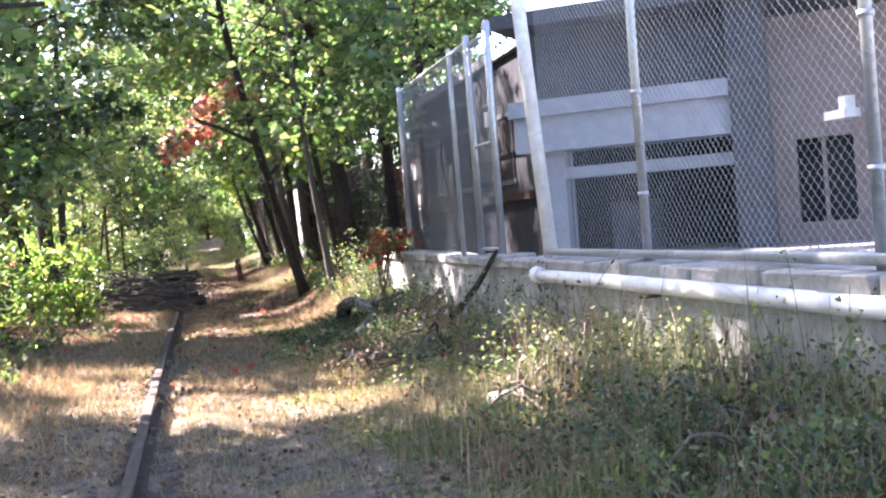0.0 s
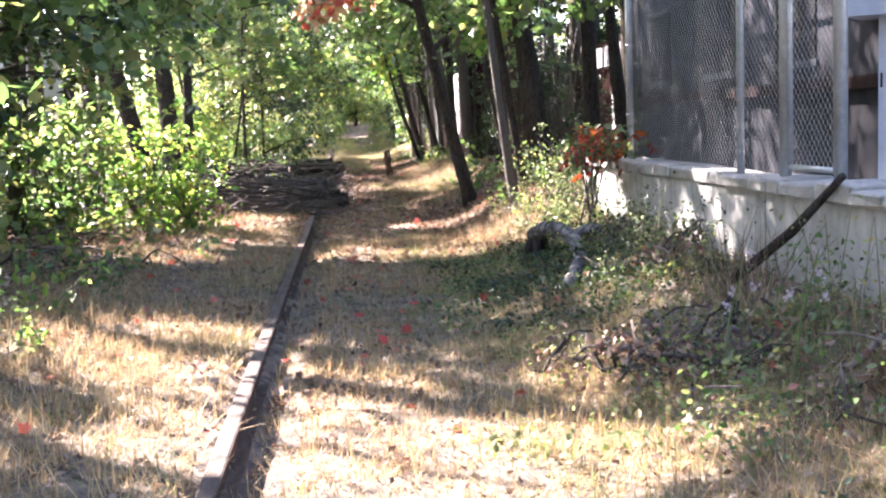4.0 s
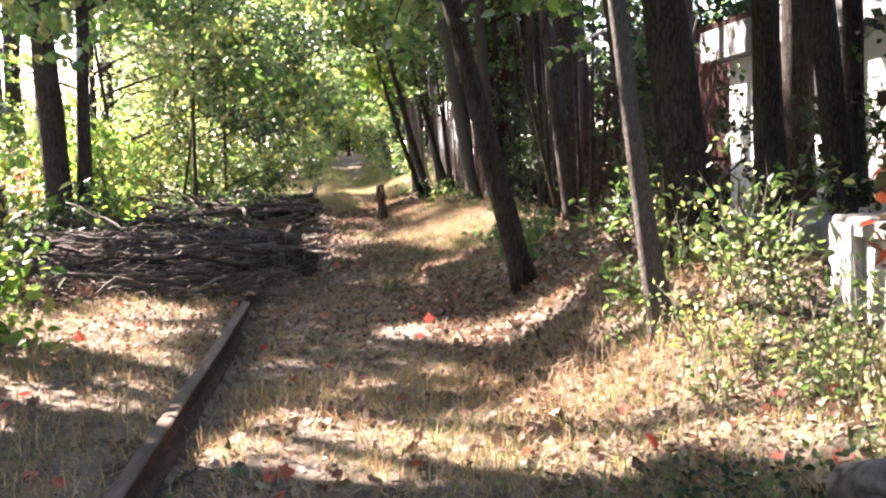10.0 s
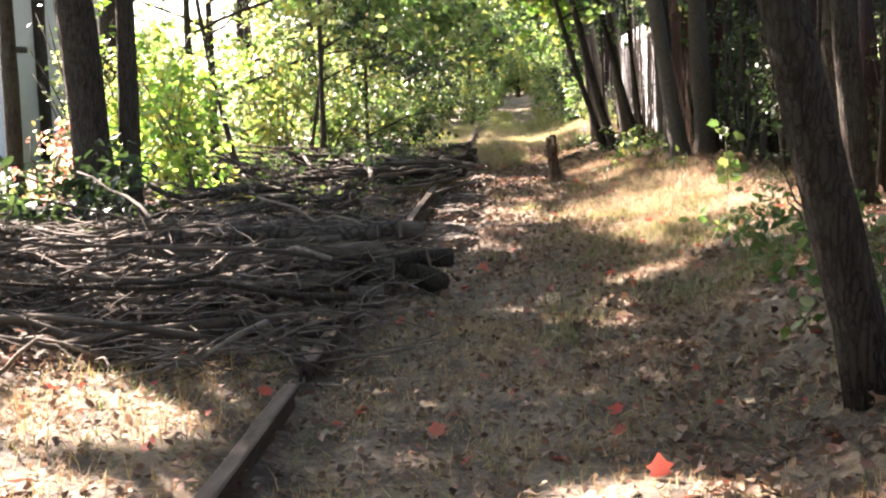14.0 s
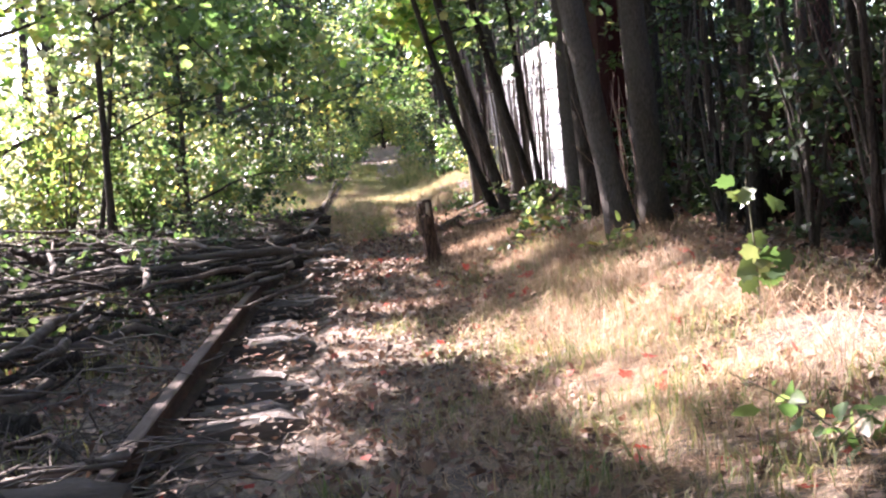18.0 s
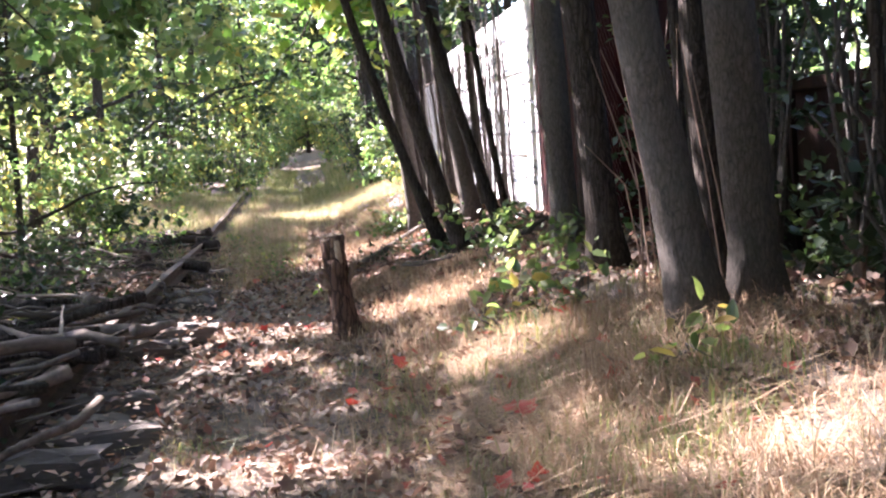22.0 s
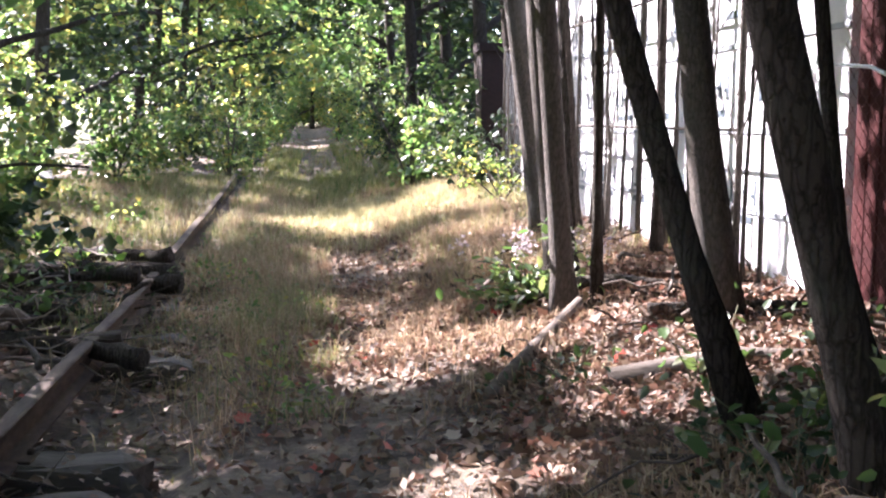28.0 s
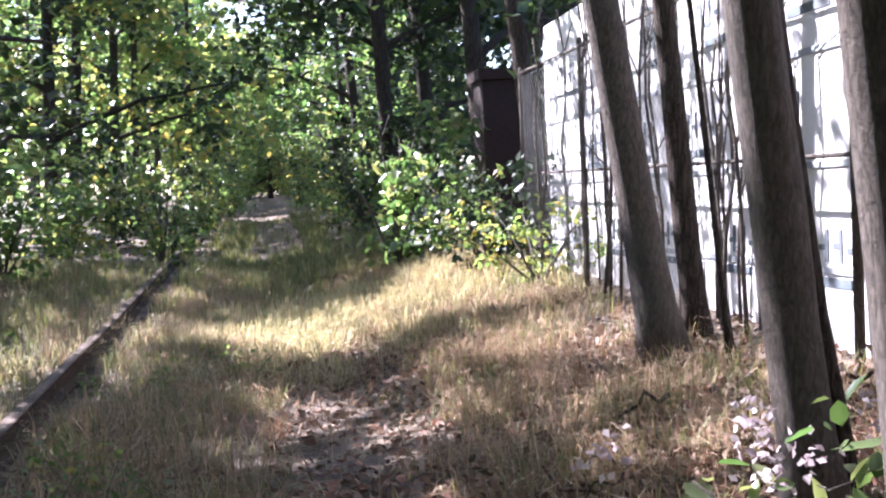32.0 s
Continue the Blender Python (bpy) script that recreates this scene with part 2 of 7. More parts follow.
TRAILER = surface("dull_dark_red_panel", (0.03, 0.011, 0.011), (0.06, 0.022, 0.021), 6, 0.7, (1, 1, 0.5), 0.3, (0.04, 0.02, 0.02), 0.5)
for dull in (RAILHEAD, RAILSTEEL, PAINTED_SHADE, RUST, TRAILER, WALL_SHADE, BARK, REDWALL, WIRERED):
    dull.node_tree.nodes["Principled BSDF"].inputs["Specular IOR Level"].default_value = 0.12
FOREST = ground_material()

MAPLE_GREEN = foliage("maple_leaves", [(0.039, 0.072, 0.03), (0.056, 0.098, 0.038), (0.078, 0.126, 0.048), (0.102, 0.15, 0.06), (0.122, 0.155, 0.07), (0.16, 0.15, 0.075)], 0.5, 0.34, 0.6, (2.1, 2.3, 1.5))
# Leaf green darkened and blued: deep shade and haze are put into the colour.
DARK_GREEN = foliage("dark_and_shaded_leaves", [(0.018, 0.033, 0.018), (0.026, 0.044, 0.024), (0.034, 0.055, 0.03), (0.047, 0.07, 0.036)], 0.35, 0.45, 0.35, (1.4, 1.5, 0.8))
YELLOW_GREEN = foliage("yellow_green_leaves", [(0.06, 0.12, 0.035), (0.1, 0.18, 0.045), (0.15, 0.23, 0.055), (0.19, 0.25, 0.075), (0.26, 0.22, 0.08)], 0.55, 0.42, 0.5, (2.0, 2.2, 1.3))
PALE_GREEN = foliage("pale_airy_leaves", [(0.1, 0.14, 0.065), (0.14, 0.18, 0.085), (0.18, 0.215, 0.11), (0.22, 0.24, 0.15), (0.22, 0.18, 0.09), (0.27, 0.28, 0.2)], 0.55, 0.42, 0.5, (1.7, 1.75, 1.3))
OLIVE = foliage("olive_leaves", [(0.06, 0.09, 0.035), (0.09, 0.13, 0.05), (0.13, 0.16, 0.07), (0.17, 0.19, 0.085), (0.24, 0.18, 0.07)], 0.55, 0.42, 0.5, (2.0, 2.2, 1.3))
RED_LEAF = foliage("autumn_red_leaves", [(0.4, 0.08, 0.065), (0.5, 0.19, 0.16), (0.56, 0.33, 0.26), (0.48, 0.17, 0.12), (0.52, 0.31, 0.12), (0.62, 0.48, 0.4), (0.2, 0.15, 0.06)], 0.45, 0.45, 0.5, (1.35, 1.4, 1.3))
SUMAC = foliage("sumac_leaves", [(0.3, 0.03, 0.02), (0.16, 0.03, 0.025), (0.09, 0.06, 0.025), (0.05, 0.09, 0.025), (0.4, 0.07, 0.03)], 0.4, 0.45, 0.35, (1.6, 1.5, 0.8))
WEED = foliage("weed_leaves", [(0.05, 0.09, 0.034), (0.075, 0.125, 0.045), (0.11, 0.15, 0.06), (0.15, 0.16, 0.08)], 0.42, 0.42, 0.45, (1.7, 1.8, 1.2))
STRAW = foliage("dry_grass", [(0.28, 0.185, 0.125), (0.385, 0.27, 0.185), (0.48, 0.365, 0.265), (0.33, 0.2, 0.135), (0.18, 0.12, 0.085), (0.265, 0.215, 0.135)], 0.25, 0.75, 0.12, (1.15, 1.1, 1.0))
GREENGRASS = foliage("green_grass", [(0.09, 0.12, 0.05), (0.14, 0.16, 0.07), (0.22, 0.2, 0.11), (0.3, 0.25, 0.15)], 0.35, 0.6, 0.2, (1.4, 1.5, 0.9))
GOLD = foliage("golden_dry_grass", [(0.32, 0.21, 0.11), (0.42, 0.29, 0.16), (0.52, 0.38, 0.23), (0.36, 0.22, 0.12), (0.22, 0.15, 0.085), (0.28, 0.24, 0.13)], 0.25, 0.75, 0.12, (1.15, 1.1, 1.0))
# Lighter than the other dry grass: sunlight is put into this colour.
SUNLIT_GRASS = foliage("grass_painted_sunlit", [(0.42, 0.34, 0.2), (0.5, 0.42, 0.26), (0.56, 0.5, 0.33), (0.38, 0.36, 0.19)], 0.3, 0.7, 0.15, (1.2, 1.2, 1.0))
LITTER = foliage("fallen_leaves", [(0.13, 0.08, 0.06), (0.205, 0.13, 0.098), (0.285, 0.19, 0.145), (0.165, 0.098, 0.074), (0.34, 0.245, 0.19), (0.26, 0.12, 0.09), (0.086, 0.055, 0.044), (0.06, 0.04, 0.032), (0.36, 0.285, 0.225), (0.11, 0.07, 0.052)], 0.15, 0.7, 0.25, (1.2, 1.1, 1.0))
LITTER_RED = foliage("fallen_red_leaves", [(0.4, 0.07, 0.05), (0.45, 0.13, 0.1), (0.36, 0.05, 0.04)], 0.2, 0.6, 0.25, (1.3, 1.0, 1.0))
PETAL = foliage("pale_pink_flowers", [(0.44, 0.36, 0.39), (0.52, 0.46, 0.47), (0.36, 0.28, 0.31)], 0.3, 0.7, 0.1, (1, 1, 1))

# ---- mesh tools ----
rng = np.random.default_rng(7)
leaf_rng = np.random.default_rng(11)


def part(name, me, mat, parent=None, label=""):
    """One mesh object, under a thing or on its own."""
    ob = new(name, me)
    if mat and not me.materials:
        me.materials.append(mat)
    if parent:
        ob.parent = parent
    if label:
        ob["label"] = label
    return ob


def thing(name, label, category, at=(0, 0, 0), turn=0, group=""):
    ob = new(name)
    ob.matrix_basis = pose(*at, 0, 0, turn)
    return tagged(ob, label, category, group)


def mesh_of(name, verts, faces, smooth=False):
    me = bpy.data.meshes.new(name)
    me.from_pydata([tuple(v) for v in verts], [], faces)
    if smooth:
        me.polygons.foreach_set("use_smooth", [True] * len(me.polygons))
    me.update()
    return me


def tri_mesh(name, verts, tris):
    me = bpy.data.meshes.new(name)
    me.vertices.add(len(verts))
    me.vertices.foreach_set("co", np.asarray(verts, np.float32).ravel())
    me.loops.add(3 * len(tris))
    me.loops.foreach_set("vertex_index", np.asarray(tris, np.int32).ravel())
    me.polygons.add(len(tris))
    me.polygons.foreach_set("loop_start", np.arange(len(tris), dtype=np.int32) * 3)
    me.update(calc_edges=True)
    return me


class Geo:
    """Collects simple shapes into one mesh."""

    def __init__(self):
        self.v, self.f = [], []

    def add(self, verts, faces):
        n = len(self.v)
        self.v += [tuple(p) for p in verts]
        self.f += [tuple(i + n for i in f) for f in faces]
        return self

    def box(self, x0, y0, z0, x1, y1, z1):
        v = [(x, y, z) for z in (z0, z1) for y in (y0, y1) for x in (x0, x1)]
        return self.add(v, [(0, 2, 3, 1), (4, 5, 7, 6), (0, 1, 5, 4), (2, 6, 7, 3), (0, 4, 6, 2), (1, 3, 7, 5)])

    def tube(self, pts, radii, n=8, wobble=0.0):
        pts = np.asarray(pts, float)
        radii = np.broadcast_to(np.asarray(radii, float), (len(pts),))
        tan = np.gradient(pts, axis=0)
        tan /= np.linalg.norm(tan, axis=1)[:, None] + 1e-9
        ref = np.array((0.0, 0, 1)) if abs(tan[0][2]) < 0.8 else np.array((0.0, 1, 0))
        verts = []
        for p, d, r in zip(pts, tan, radii):
            a = np.cross(d, ref)
            a /= np.linalg.norm(a) + 1e-9
            b = np.cross(d, a)
            for k in range(n):
                w = 2 * math.pi * k / n
                rr = r * (1 + wobble * (rng.random() - 0.5))
                verts.append(p + rr * (math.cos(w) * a + math.sin(w) * b))
        m = len(pts)
        faces = [(i * n + k, i * n + (k + 1) % n, (i + 1) * n + (k + 1) % n, (i + 1) * n + k) for i in range(m - 1) for k in range(n)]
        faces += [tuple(range(n))[::-1], tuple((m - 1) * n + k for k in range(n))]
        return self.add(verts, faces)

    def mesh(self, name, smooth=False):
        return mesh_of(name, self.v, self.f, smooth)


def bevelled(x, y, z, edge=0.01):
    """A box of that size, its edges broken, on the middle of its underside."""
    bm = bmesh.new()
    bmesh.ops.create_cube(bm, size=1)
    bmesh.ops.scale(bm, vec=(x, y, z), verts=bm.verts)
    bmesh.ops.translate(bm, vec=(0, 0, z / 2), verts=bm.verts)
    bmesh.ops.bevel(bm, geom=list(bm.edges), offset=edge, segments=1, affect="EDGES")
    me = bpy.data.meshes.new("block")
    bm.to_mesh(me)
    bm.free()
    return me


KITE = (np.array([(0, 0, 0), (0.36, 0.42, 0.1), (0, 1, -0.05), (-0.36, 0.42, 0.1)]), np.array([(0, 1, 2), (0, 2, 3)]))
_half = [(0.0, 0.03), (0.2, 0.03), (0.43, 0.1), (0.37, 0.25), (0.56, 0.48), (0.36, 0.53), (0.3, 0.74), (0.13, 0.7), (0.0, 1.0)]
_lobes = _half + [(-x, y) for x, y in _half[-2:0:-1]]
MAPLE = (np.array([(0, 0.4, -0.05)] + [(x, y, 0.16 * abs(x)) for x, y in _lobes]), np.array([(0, 1 + i, 1 + (i + 1) % 16) for i in range(16)]))
CURL = (np.array([(0, 0, 0.0), (0.34, 0.42, 0.24), (0, 1, 0.14), (-0.34, 0.48, 0.2), (0, 0.5, 0.0)]), np.array([(0, 1, 4), (1, 2, 4), (2, 3, 4), (3, 0, 4)]))
_fallen = [(0.0, 0.0), (0.44, 0.1), (0.34, 0.28), (0.55, 0.5), (0.27, 0.62), (0.0, 1.0), (-0.27, 0.62), (-0.55, 0.5), (-0.34, 0.28), (-0.44, 0.1)]
FALLEN = (np.array([(0, 0.42, -0.04)] + [(x, y, 0.3 * abs(x) ** 1.5) for x, y in _fallen]), np.array([(0, 1 + i, 1 + (i + 1) % 10) for i in range(10)]))
OVAL = (np.array([(0, 0, 0), (0.27, 0.25, 0.07), (0.24, 0.65, 0.06), (0, 1, -0.08), (-0.24, 0.65, 0.06), (-0.27, 0.25, 0.07)]), np.array([(0, 1, 2), (0, 2, 3), (0, 3, 4), (0, 4, 5)]))


def unit(a):
    return a / (np.linalg.norm(a, axis=-1, keepdims=True) + 1e-9)


def leaf_mesh(name, places, sizes, shape=KITE, up=0.8, droop=0.3):
    """Leaves at places, mostly facing up, their tips hanging."""
    n = len(places)
    sizes = np.broadcast_to(sizes, (n,))
    normal = unit(leaf_rng.normal(size=(n, 3)) + np.array((0, 0, up * 1.6)))
    along = leaf_rng.normal(size=(n, 3)) - np.array((0, 0, droop))
    along = unit(along - normal * np.sum(along * normal, axis=1, keepdims=True))
    side = np.cross(along, normal)
    t, f = shape
    v = places[:, None, :] + sizes[:, None, None] * (t[None, :, 0:1] * side[:, None] + t[None, :, 1:2] * along[:, None] + t[None, :, 2:3] * normal[:, None])
    tris = f[None] + (np.arange(n) * len(t))[:, None, None]
    return tri_mesh(name, v.reshape(-1, 3), tris.reshape(-1, 3))


def blade_mesh(name, places, heights, width=0.006, lean=0.5):
    n = len(places)
    heights = np.broadcast_to(heights, (n,))
    a = leaf_rng.random(n) * 2 * math.pi
    d = np.stack([np.cos(a), np.sin(a), np.zeros(n)], 1)
    s = np.stack([-np.sin(a), np.cos(a), np.zeros(n)], 1) * (width * (0.6 + 0.8 * leaf_rng.random(n)))[:, None]
    k = (lean * leaf_rng.random(n))[:, None]
    up = np.array((0, 0, 1.0))
    h = heights[:, None]
    if heights.max() < 0.19:
        # short grass: one tapering blade each
        v = np.stack([places - 1.2 * s, places + 1.2 * s, places + h * ((1 - 0.3 * k) * up + k * d)], 1)
        return tri_mesh(name, v.reshape(-1, 3), np.arange(3 * n).reshape(-1, 3))
    mid = places + h * (0.55 * up + 0.25 * k * d)
    tip = places + h * ((1 - 0.3 * k) * up + k * d)
    v = np.stack([places - s, places + s, mid - 0.8 * s, mid + 0.8 * s, tip], 1)
    tris = np.array([(0, 1, 3), (0, 3, 2), (2, 3, 4)])[None] + (np.arange(n) * 5)[:, None, None]
    return tri_mesh(name, v.reshape(-1, 3), tris.reshape(-1, 3))


# ---- ground ----
def ease(a, b, v):
    """0 at a, 1 at b, smooth between; a may be the larger."""
    u = np.clip((np.asarray(v, float) - a) / (b - a), 0, 1)
    return u * u * (3 - 2 * u)


def rise(y):
    """The line climbs gently beyond the white wall."""
    d = np.minimum(np.asarray(y, float), 132) - 47
    return 0.0125 * (np.sqrt(d * d + 20) + d) * ease(36, 44, y)


def gz(x, y):
    """The height of the ground."""
    x, y = np.asarray(x, float), np.asarray(y, float)
    z = rise(y) + 0.3 * ease(1.5, 2.6, x) * ease(17.6, 18.8, y) * ease(27, 22.5, y)
    z = z + 0.10 * ease(24, 36, y) + 0.42 * ease(1.1, 3.1, x) + 0.12 * ease(0.9, 2.5, -x)
    z = z + 0.02 * np.sin(x * 2.3 + y * 0.7) * np.sin(y * 1.1 - x) + 0.012 * np.sin(x * 5.1 + 1.3 * y) * np.sin(3.7 * y)
    z = z + 0.085 * ease(0.5, 0.58, -x) * ease(62, 56, y) - 0.1 * ease(27, 30, y) * ease(47, 43, y) * ease(0.56, 0.5, -x) * ease(0.3, 0.18, x)
    z = z - 0.06 * ease(0.5, 0.42, -x) * ease(-0.1, -0.28, x) * ease(25, 22, y)
    return z - 0.03 * np.exp(-((x - 0.55) / 0.45) ** 2)


def on_ground(xy, lift=0.0):
    return np.column_stack([xy, gz(xy[:, 0], xy[:, 1]) + lift])


def grid_lines(a, b, step, far):
    out = np.geomspace(1, far, 12)
    return np.concatenate([a - out[::-1], np.arange(a, b + 1e-6, step), b + out])


gx, gy = grid_lines(-5, 4.6, 0.16, 900), grid_lines(-4, 100, 0.16, 900)
X, Y = np.meshgrid(gx, gy)
P = np.column_stack([X.ravel(), Y.ravel(), gz(X.ravel(), Y.ravel()) + 0.018 * (rng.random(X.size) - 0.5)])
w, h = len(gx), len(gy)
I = (np.arange(h - 1)[:, None] * w + np.arange(w - 1)[None]).ravel()
ground = part("ground", tri_mesh("ground", P, np.concatenate([np.column_stack([I, I + 1, I + w + 1]), np.column_stack([I, I + w + 1, I + w])])), FOREST)
tagged(ground, "trodden woodland floor of earth, straw and leaf litter", "ground", kind="structure")


# ---- where the sun comes through the canopy ----
GAPS_BY_WALL = [(2.65, 6.2, 0.35, 0.5), (2.0, 6.9, 0.4, 0.3), (2.4, 7.6, 0.5, 0.3), (2.3, 8.6, 0.5, 0.4), (1.0, 9.9, 0.8, 0.7), (-0.3, 10.6, 1.0, 1.3), (1.4, 11.4, 0.45, 0.35), (-1.3, 12.4, 1.15, 1.1), (2.8, 14.4, 0.3, 0.4), (-2.0, 17.4, 0.7, 0.7)]
GAPS_BY_PILE = [(2.6, 17.8, 0.7, 1.6), (1.3, 18.4, 0.9, 0.9), (0.2, 18.6, 0.9, 0.7), (-1.5, 19.9, 1.0, 1.1), (2.4, 20.0, 0.6, 0.6), (-2.3, 20.6, 1.4, 2.2), (1.5, 21.4, 0.5, 0.4), (-1.8, 21.6, 0.9, 1.2), (1.0, 22.1, 0.5, 0.35), (2.9, 22.6, 0.5, 0.5), (-1.2, 23.2, 0.6, 0.5), (1.5, 27.0, 0.35, 0.25)]
GAPS_ON_BANK = [(2.4, 29.3, 1.1, 0.9), (2.0, 30.6, 0.9, 0.6), (-5.0, 31.5, 2.6, 2.6), (1.2, 31.5, 0.6, 0.35), (2.3, 32.2, 0.6, 0.3), (0.6, 32.5, 0.45, 0.25), (-1.7, 33.4, 0.8, 0.4), (0.6, 33.8, 0.6, 0.4), (2.0, 35.0, 0.4, 0.45), (0.5, 36.6, 0.5, 0.4), (2.05, 37.6, 0.7, 0.4), (0.45, 37.75, 0.8, 0.45), (0.1, 38.4, 0.3, 0.25), (3.1, 39.4, 0.3, 0.25)]
GAPS_BEYOND = [(1.35, 40.4, 0.45, 0.4), (2.6, 41.3, 0.8, 0.7), (2.1, 42.6, 0.7, 0.5), (3.1, 42.7, 0.6, 0.6), (1.2, 42.9, 0.6, 0.5), (0.75, 50.9, 0.55, 0.7), (1.6, 50.9, 0.9, 1.2), (2.6, 51.2, 0.9, 1.9), (3.2, 54.0, 0.7, 2.0), (0.9, 48.2, 0.4, 0.25), (-3.2, 53.5, 1.0, 1.8), (-4.5, 47.0, 1.3, 1.6), (-6.5, 50.0, 2.0, 2.0), (-5.5, 41.0, 1.5, 1.2), (0.85, 62.2, 0.75, 0.6), (0.84, 80.0, 0.7, 1.2), (1.1, 42.4, 0.4, 0.4)]
# foliage that stands in the sun
LIT = [(0.4, 23.7, 3.95, 0.75), (-0.6, 31.0, 4.6, 1.5), (-4.5, 33.5, 2.4, 1.4), (-4.6, 37.2, 2.5, 1.6), (-5.2, 41.0, 2.6, 1.6), (-5.6, 46.5, 3.0, 1.6), (0.5, 38.0, 5.0, 1.2), (-5.5, 50.0, 3.5, 2.0), (-7.0, 46.0, 4.0, 2.0), (-4.0, 43.5, 2.0, 1.2), (-6.5, 54.0, 4.0, 2.2), (-7.5, 41.0, 4.0, 2.0), (1.8, 18.7, 3.5, 1.1), (-2.8, 14.0, 3.7, 1.5), (-3.4, 12.0, 3.4, 1.2), (-2.2, 16.4, 4.4, 1.3), (-4.2, 40.0, 3.0, 1.4), (-3.4, 44.0, 3.2, 1.3), (1.2, 42.8, 2.9, 0.6)]
GAPS = GAPS_BY_WALL + GAPS_BY_PILE + GAPS_ON_BANK + GAPS_BEYOND


# half-open canopy: dappled ground
DAPPLED = [(1.2, 44.4, 0.5, 1.4), (1.9, 43.5, 0.7, 0.8), (1.3, 47.0, 0.7, 0.8), (2.1, 31.4, 0.6, 0.8), (0.2, 32.2, 0.7, 1.2), (0.2, 30.0, 0.7, 0.8), (0.7, 19.9, 0.8, 0.6), (0.8, 25.9, 0.6, 0.8)]


def under_gap(pts):
    """Points of a limb that would shade a sunny patch."""
    p = np.asarray(pts, float)
    run = (p[:, 2] - gz(p[:, 0], p[:, 1])) / SUN.z
    x, y = p[:, 0] - SUN.x * run, p[:, 1] - SUN.y * run
    return np.any([((x - cx) / rx) ** 2 + ((y - cy) / ry) ** 2 < 1.0 for cx, cy, rx, ry in GAPS], axis=0) & (p[:, 2] > 3.0)


def thinned(pts):
    """Leaves without those in the gaps of the canopy, in the walker's way or in the view of the house."""
    p = np.asarray(pts, float)
    run = (p[:, 2] - 0.2) / SUN.z
    run = (p[:, 2] - gz(p[:, 0] - SUN.x * run, p[:, 1] - SUN.y * run) - 0.1) / SUN.z
    x, y = p[:, 0] - SUN.x * run, p[:, 1] - SUN.y * run
    keep = np.ones(len(p), bool)
    for cx, cy, rx, ry in GAPS:
        inside = ((x - cx) / rx) ** 2 + ((y - cy) / ry) ** 2 < 1.15 + 0.3 * np.sin(5.1 * x + cy) * np.sin(4.3 * y + cx)
        keep &= ~(inside & (p[:, 2] > 1.9) & (leaf_rng.random(len(p)) < 0.975))
    for cx, cy, rx, ry in DAPPLED:
        inside = ((x - cx) / rx) ** 2 + ((y - cy) / ry) ** 2 < 1.0 + 0.5 * np.sin(4.1 * x + cy) * np.sin(3.3 * y + cx)
        keep &= ~(inside & (p[:, 2] > 1.9) & (np.sin(6.3 * x + 2.0 * np.sin(2.9 * y)) * np.sin(7.1 * y + cx) > -0.25) & (leaf_rng.random(len(p)) < 0.93))
    run = (p[:, 0] - 3.75) / SUN.x
    y, z = p[:, 1] - SUN.y * run, p[:, 2] - SUN.z * run
    keep &= ~((p[:, 0] < 3.4) & (y > 42) & (y < 53) & (z > 0.4) & (z < 3.6) & (p[:, 2] > 2.0) & (leaf_rng.random(len(p)) < 0.62))
    run = (p[:, 0] - 5.0) / SUN.x
    y, z = p[:, 1] - SUN.y * run, p[:, 2] - SUN.z * run
    keep &= ~((p[:, 0] < 4.9) & (y > 21.5) & (y < 27) & (z > 1.2) & (z < 2.6) & (p[:, 2] > 1.0) & (leaf_rng.random(len(p)) < 0.9))
    # leaves cut away along the camera's line of sight to the white house
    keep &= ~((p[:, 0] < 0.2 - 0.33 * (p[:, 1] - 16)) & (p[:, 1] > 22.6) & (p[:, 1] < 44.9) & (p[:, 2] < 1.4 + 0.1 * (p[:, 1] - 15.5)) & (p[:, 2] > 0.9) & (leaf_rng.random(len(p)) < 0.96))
    for cx, cy, cz, r in LIT:
        d = p - (cx, cy, cz)
        run = d @ np.array(SUN)
        off = np.linalg.norm(d - run[:, None] * np.array(SUN), axis=1)
        keep &= ~((run > r) & (off < r * (0.9 + 0.2 * np.sin(7 * p[:, 0]) * np.sin(6 * p[:, 1]))) & (leaf_rng.random(len(p)) < 0.85))
    keep &= ~((np.abs(p[:, 0] - 0.7) < 1.5) & (p[:, 2] > gz(p[:, 0], p[:, 1]) + 0.55) & (p[:, 2] < 2.1 + 0.3 * (p[:, 1] < 30)) & (p[:, 1] < 62) & (p[:, 1] > -3))
    keep &= ~((np.abs(p[:, 0] - 1.0) < 0.8 - 0.35 * ease(66, 92, p[:, 1])) & (p[:, 2] < 2.2 + gz(p[:, 0], p[:, 1])) & (p[:, 1] >= 62) & (p[:, 1] < 104))
    return p[keep]


# ---- plants ----
def trunk_line(x, y, h, leanx, leany, bend=0.15, n=12):
    z0 = float(gz(x, y)) - 0.1
    s = np.linspace(0, 1, n)
    bx, by, ph = rng.normal(0, bend), rng.normal(0, bend), rng.random() * 6
    # the lean eases off with height
    reach = h * (s - 0.35 * s * s)
    return np.column_stack([x + leanx * reach + bx * np.sin(3.2 * s + ph) * s, y + leany * reach + by * np.sin(3 * s + ph) * s, z0 + h * s])


